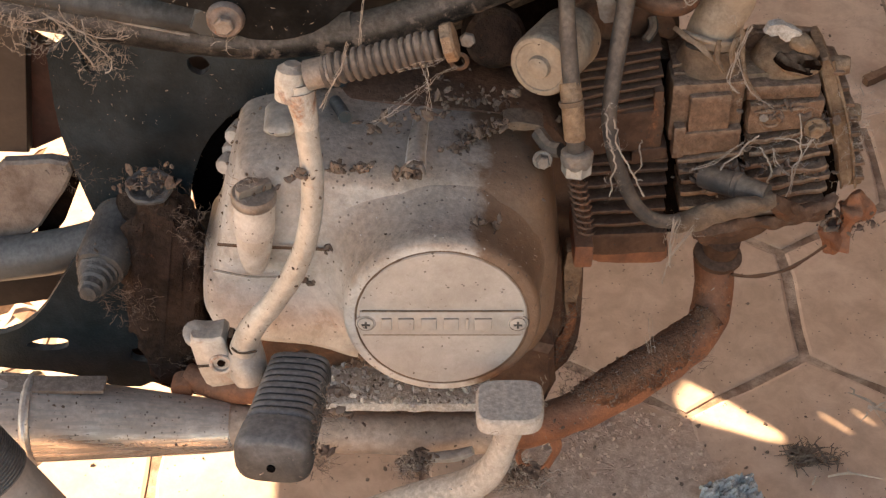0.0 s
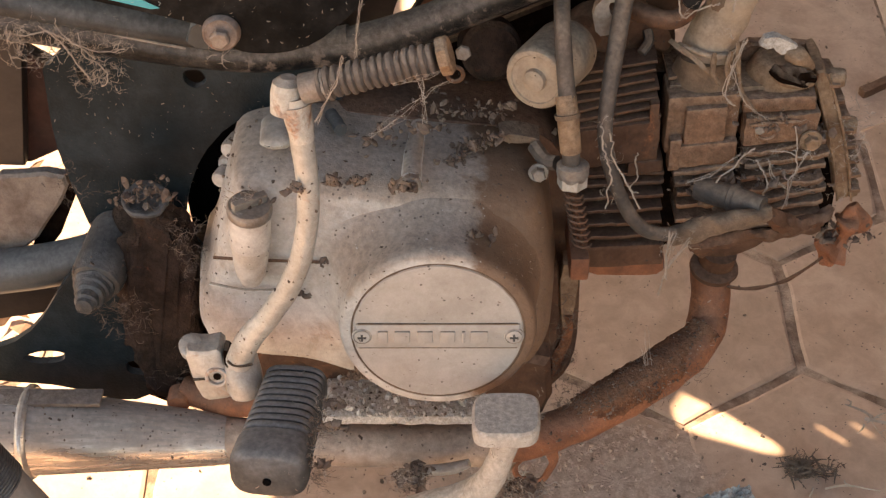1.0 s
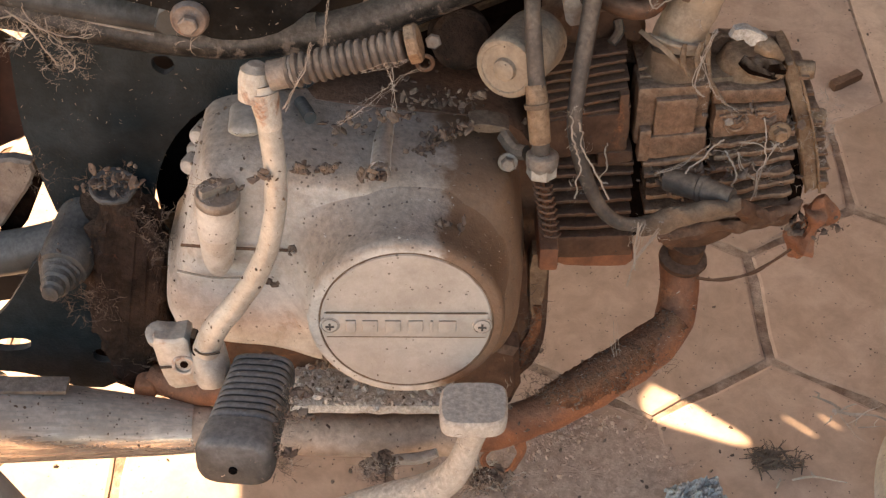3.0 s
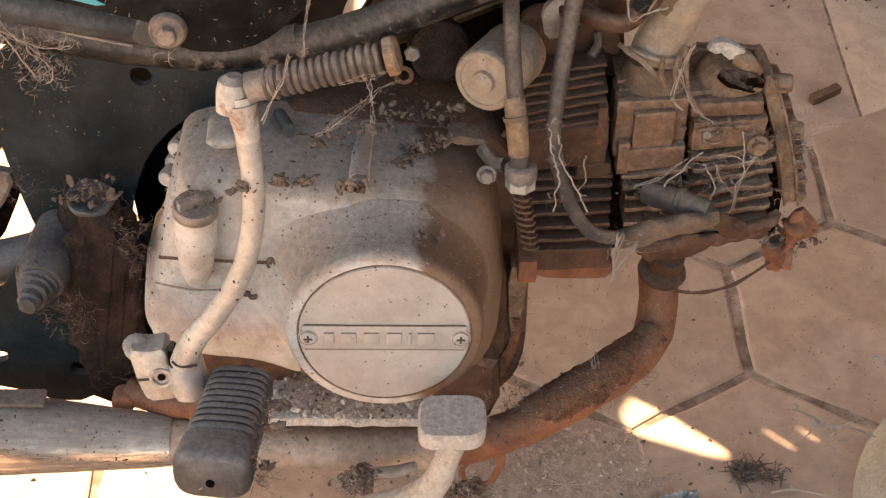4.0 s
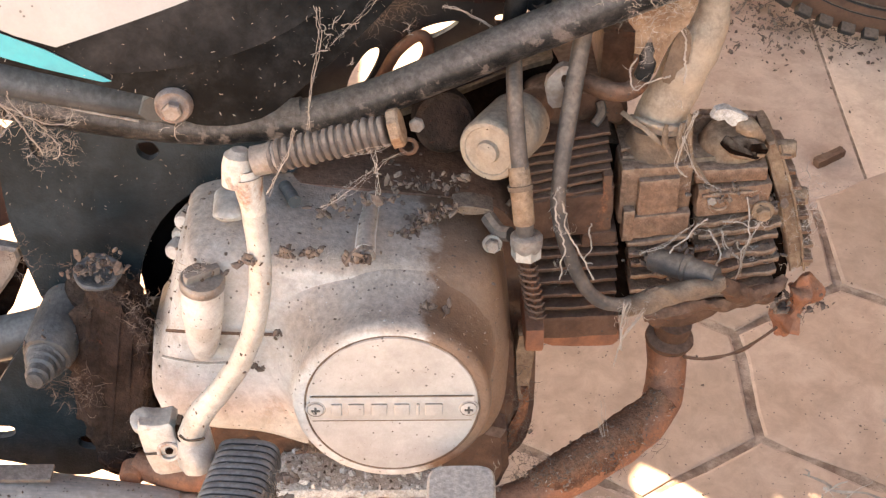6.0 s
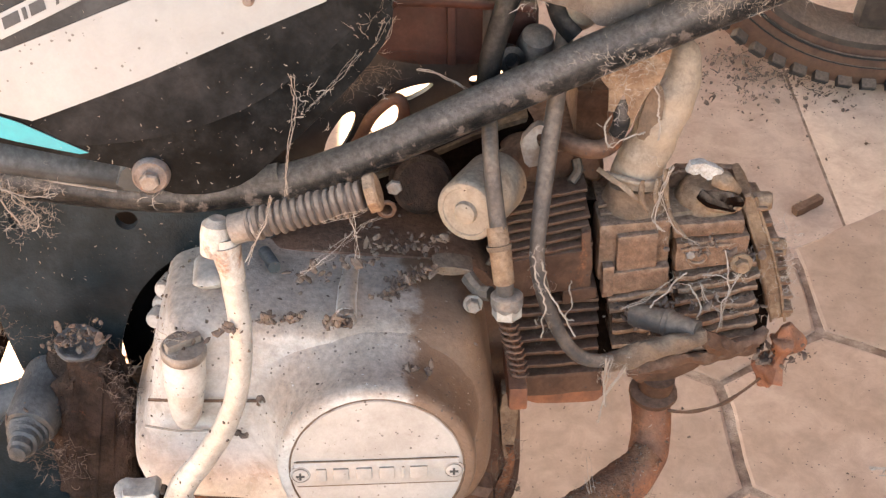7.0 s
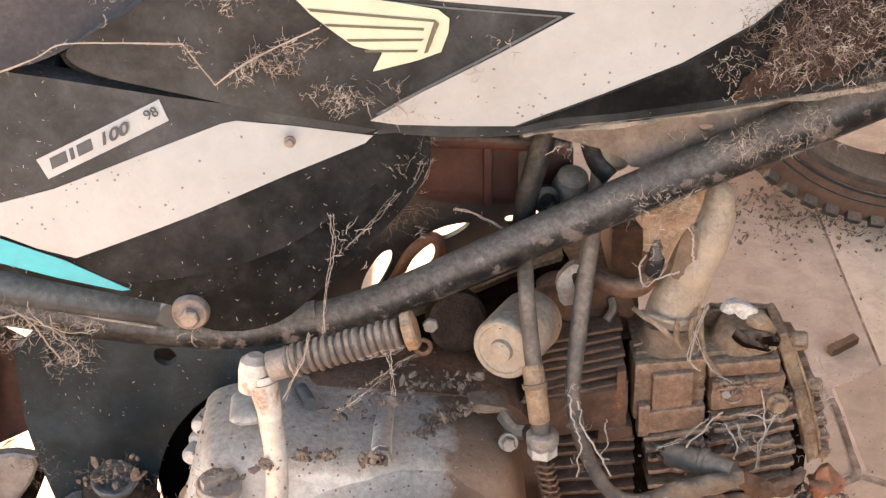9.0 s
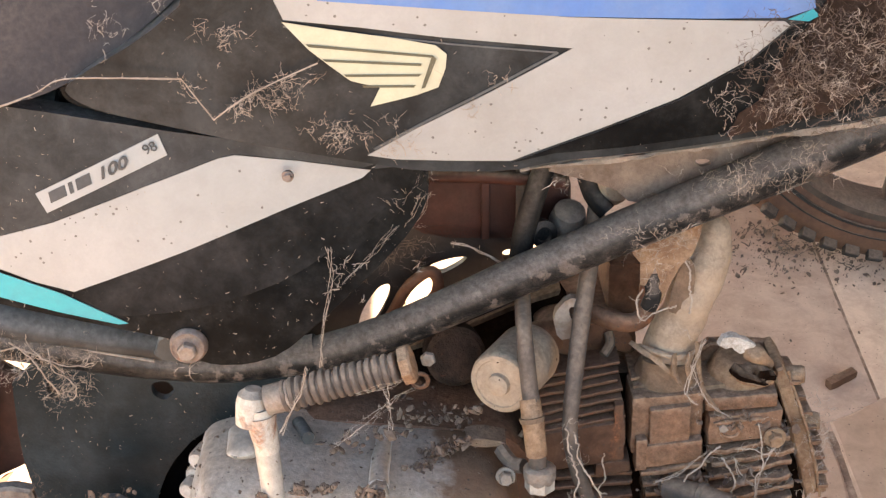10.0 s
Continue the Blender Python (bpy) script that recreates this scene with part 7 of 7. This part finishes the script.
grit("lint", [(side, 620, 0.0001, 0.0009, -1), (tank, 1500, 0.0001, 0.0008, -1), (pivot_plate, 300, 0.00015, 0.0008, -1), (cover, 60, 0.0003, 0.0012, 0.2), (boss, 90, 0.0002, 0.0009, 0.1), (cap, 30, 0.0002, 0.0006, -1), (head, 40, 0.0003, 0.001, 0.0), (lever, 40, 0.0002, 0.0007, -1), (foot_peg, 40, 0.0002, 0.001, 0.0), (exhaust, 60, 0.0003, 0.0012, 0.1), (crust, 90, 0.0003, 0.0012, 0.1)], M_WEB, 22, "pale lint and flecks stuck to the paint", BIKE, True)

rnd = random.Random(31)
lit = bmesh.new()
crumbs(lit, [((rnd.uniform(-0.5, 0.75), rnd.uniform(0.5, 1.6), 0.0008), 0.0005 + 0.0022 * rnd.random() ** 4) for _ in range(420)], rnd)
crumbs(lit, [((rnd.gauss(0.08, 0.09), rnd.gauss(0.66, 0.05), 0.0008), 0.0005 + 0.002 * rnd.random() ** 3) for _ in range(260)], rnd)
for gx_, gy_ in [(0.3784, 1.346), (0.4113, 1.367), (0.4197, 1.333), (0.4415, 1.319), (0.4614, 1.298), (0.4891, 1.287), (0.382, 1.302), (0.3724, 1.38)]:
    crumbs(lit, [((rnd.gauss(gx_, 0.03), rnd.gauss(gy_, 0.02), 0.001), 0.0005 + 0.0024 * rnd.random() ** 3) for _ in range(70)], rnd)
tagged(part("litter", lit, M_CRUMB, smooth=False), "small crumbs of dirt scattered over the tiles", "dirt", kind="stuff")
drift = bmesh.new()
dx_, dy_ = (0.1313, 0.6446)
drings = []
for k in range(14):
    f = k / 13
    drings.append([drift.verts.new((dx_ + math.cos(a) * 0.125 * f * (1 + 0.25 * noise.noise(Vector((math.cos(a) * 2, math.sin(a) * 2, 1.7)))), dy_ + math.sin(a) * 0.06 * f * (1 + 0.3 * noise.noise(Vector((math.cos(a) * 2.4, math.sin(a) * 2.4, 5.1)))), 0.0026 * (1 - f ** 2) - 0.0012 * f + 0.0009 * noise.noise(Vector((f * 22, a * 6, 0.3))))) for a in [2 * math.pi * m_ / 48 for m_ in range(48)]])
for a, b in zip(drings, drings[1:]):
    ring_faces(drift, a, b)
tagged(part("dust_drift", drift, M_SAND), "thin drift of pale dust on the tiles under the exhaust", "dust", kind="stuff")
sand = bmesh.new()
for gx_, gy_ in [(0.0866, 0.6407), (0.1126, 0.6509), (0.1373, 0.6405), (0.1599, 0.6559), (0.1051, 0.6666), (0.1318, 0.6771)]:
    crumbs(sand, [((rnd.gauss(gx_, 0.02), rnd.gauss(gy_, 0.016), 0.0006), 0.0005 + 0.0024 * rnd.random() ** 3) for _ in range(320)], rnd)
tagged(part("fine_grit", sand, M_SAND, smooth=False), "pale fine grit strewn over the tiles under the pipe", "grit", kind="stuff")
cx_, cy_ = (0.2714, 0.6567)
fibres("twig_clump", M_WEB_DARK, [((cx_ - 0.002, cy_ - 0.003, 0.006), (0.009, 0.009, 0.005), 120), ((cx_ + 0.018, cy_ - 0.004, 0.004), (0.009, 0.005, 0.003), 26)] + [((gx_, gy_, 0.004), (0.03, 0.02, 0.003), 18) for gx_, gy_ in [(0.3784, 1.346), (0.4113, 1.367), (0.4197, 1.333), (0.4415, 1.319), (0.4614, 1.298), (0.382, 1.302)]], 33, "clump of dry brown twigs and dirt on the tiles", "twigs", None, 0.0009, 0.011, 0.6)
fibres("twig_heap", M_WEB, [((*(0.0588, 0.6356), 0.006), (0.016, 0.011, 0.005), 70)], 37, "small heap of pale dry twigs on the tiles", "twigs", None, 0.0008, 0.016, 0.7)
fibres("twig", M_WEB, [((cx_ + 0.012, cy_ - 0.022, 0.003), (0.003, 0.006, 0.001), 3), ((*(0.3682, 0.7185), 0.075), (0.008, 0.008, 0.002), 5), ((*(0.3299, 0.6839), 0.02), (0.02, 0.006, 0.004), 8)], 34, "pale dry twigs lying on the tiles", "twigs", None, 0.0008, 0.035, 0.3)
lv = bmesh.new()
for k in range(60):
    c = Vector((rnd.uniform(-0.55, -0.2), rnd.uniform(0.78, 1.1), 0.004))
    a, ln = rnd.uniform(0, 6.3), rnd.uniform(0.008, 0.022)
    d, e = Vector((math.cos(a), math.sin(a), 0)) * ln, Vector((-math.sin(a), math.cos(a), 0)) * ln * 0.3
    vs = [lv.verts.new(c + v_ + Vector((0, 0, rnd.uniform(0, 0.006)))) for v_ in (-d, -d * 0.3 + e, d * 0.4 + e * 0.8, d, d * 0.4 - e * 0.8, -d * 0.3 - e)]
    lv.faces.new(vs)
bmesh.ops.solidify(lv, geom=lv.faces[:], thickness=0.0004)
tagged(part("dry_leaves", lv, M_LEAF, smooth=False), "curled dry brown leaves scattered on the tiles", "leaves", kind="stuff")
(ax_, ay_), (ex_, ey_) = [(0.387, 1.085), (0.4491, 1.124)]
stick = tagged(part("brick_shard", worn(block(-0.018, 0.018, -0.0045, 0.0045, 0, 0.009, 0.0015), 0.001, 3, 120), M_CASE), "reddish-brown brick shard lying on the tiles", "brick")
stick.matrix_world = Matrix.Translation(((ax_ + ex_) / 2, (ay_ + ey_) / 2, 0)) @ Matrix.Rotation(math.atan2(ey_ - ay_, ex_ - ax_), 4, "Z")

# ---------------------------------------------------------------- shed roof
# unseen sheet roof added for shade; gaps cut where slips of sun should fall
shift = TO_SUN * (2.3 / TO_SUN.z)
gaps = [[(0.1892, 0.7322), (0.2144, 0.7158), (0.2326, 0.7003), (0.2506, 0.6861), (0.2604, 0.6765), (0.2588, 0.6717), (0.2465, 0.6732), (0.2252, 0.6812), (0.1985, 0.6904), (0.182, 0.7025), (0.18, 0.7169)], [(0.2901, 0.6981), (0.2912, 0.6992), (0.3123, 0.6813), (0.3112, 0.6802)], [(0.317, 0.7015), (0.318, 0.702), (0.332, 0.6889), (0.3309, 0.6878)], [(-0.1408, 1.167), (-0.143, 1.2528), (-0.0432, 1.32), (0.0563, 1.3609), (0.1352, 1.3682), (0.1607, 1.2995), (0.1552, 1.2707), (0.0756, 1.2422), (-0.0189, 1.2174)]]
roof = bmesh.new()
redges = []
for lp in [[(-2.03, 0.3), (3.4, 0.3), (3.4, 5.6), (-2.03, 5.6)]] + [[(x + shift.x, y + shift.y) for x, y in g_] for g_ in gaps]:
    vs = [roof.verts.new((x, y, 2.3)) for x, y in lp]
    redges += [roof.edges.new((a, b)) for a, b in zip(vs, vs[1:] + vs[:1])]
bmesh.ops.triangle_fill(roof, edges=redges, use_beauty=True)
rres = bmesh.ops.extrude_face_region(roof, geom=roof.faces[:])
for v in rres["geom"]:
    if isinstance(v, bmesh.types.BMVert):
        v.co.z += 0.002
tagged(part("roof", roof, M_ROOF, smooth=False), "unseen brown sheet roof added to shade the yard", "roof", kind="structure")
tagged(part("wall_north", block(-1.2, 3.2, 5.4, 5.6, -0.02, 2.3, 0.0), M_PLASTER), "plain dusty plaster wall", "wall", kind="structure")
wall = block(3.2, 3.4, -2.6, 5.6, -0.02, 2.3, 0.0)
tagged(part("wall_east", wall, M_PLASTER), "plain dusty plaster wall", "wall", kind="structure")

# ---------------------------------------------------------------- hexagonal tiles
HX, HY, HR = 0.2895, 0.7562, 0.1172
def tile_mesh(seed):
    rnd = random.Random(seed)
    bm = bmesh.new()
    prof = [(HR - 0.0042, -0.0035), (HR - 0.0048, -0.0008), (HR - 0.0075, 0.0)]
    rg_ = []
    for r, z in prof:
        ring = []
        for k in range(6):
            a0, a1 = radians(30 + 60 * k), radians(90 + 60 * k)
            for f in (0.0, 0.25, 0.5, 0.75):
                x = r * (math.cos(a0) * (1 - f) + math.cos(a1) * f)
                y = r * (math.sin(a0) * (1 - f) + math.sin(a1) * f)
                j = 0.0011 * noise.noise(Vector((x * 60, y * 60, seed * 3.7)))
                ring.append(bm.verts.new((x * (1 + j / r * 3), y * (1 + j / r * 3), z)))
        rg_.append(ring)
    for a, b in zip(rg_, rg_[1:]):
        ring_faces(bm, a, b)
    bm.faces.new(rg_[-1])
    bmesh.ops.recalc_face_normals(bm, faces=bm.faces)
    me = bpy.data.meshes.new("tile")
    bm.to_mesh(me)
    bm.free()
    me.materials.append(M_TILE)
    return me


# plain slabs beyond the hexagons
for sx0, sx1 in ((-3.0, 0.4478), (0.4508, 3.2)):
    part("slab", block(sx0, sx1, 1.035, 5.3, -0.03, -0.0012, 0.001), M_SLAB, floor)
tiles = [tile_mesh(s) for s in range(5)]
rnd = random.Random(4)
far_bm = bmesh.new()
CX0, CY0 = HX + HR * math.cos(radians(30)), HY + HR * 0.5
for j in range(-28, 32):
    for i in range(-28, 30):
        cx = CX0 + (i + 0.5 * (j % 2)) * HR * math.sqrt(3)
        cy = CY0 + j * HR * 1.5
        if not (-4.8 < cx < 4.8 and -3.8 < cy < 1.13):
            continue
        z = rnd.uniform(-0.0008, 0.0008)
        m = pose(cx, cy, z, rnd.uniform(-0.2, 0.2), rnd.uniform(-0.2, 0.2), 60 * rnd.randint(0, 5) + rnd.uniform(-0.4, 0.4))
        if -1.0 < cx < 1.35 and 0.2 < cy < 2.9:
            ob = new("tile", tiles[rnd.randint(0, 4)])
            ob.parent = floor
            ob.matrix_basis = m
        else:
            me = tiles[rnd.randint(0, 4)].copy()
            me.transform(m)
            far_bm.from_mesh(me)
            bpy.data.meshes.remove(me)
far = part("tile_field", far_bm, M_TILE, floor, smooth=False)
far["kind"] = "stuff"
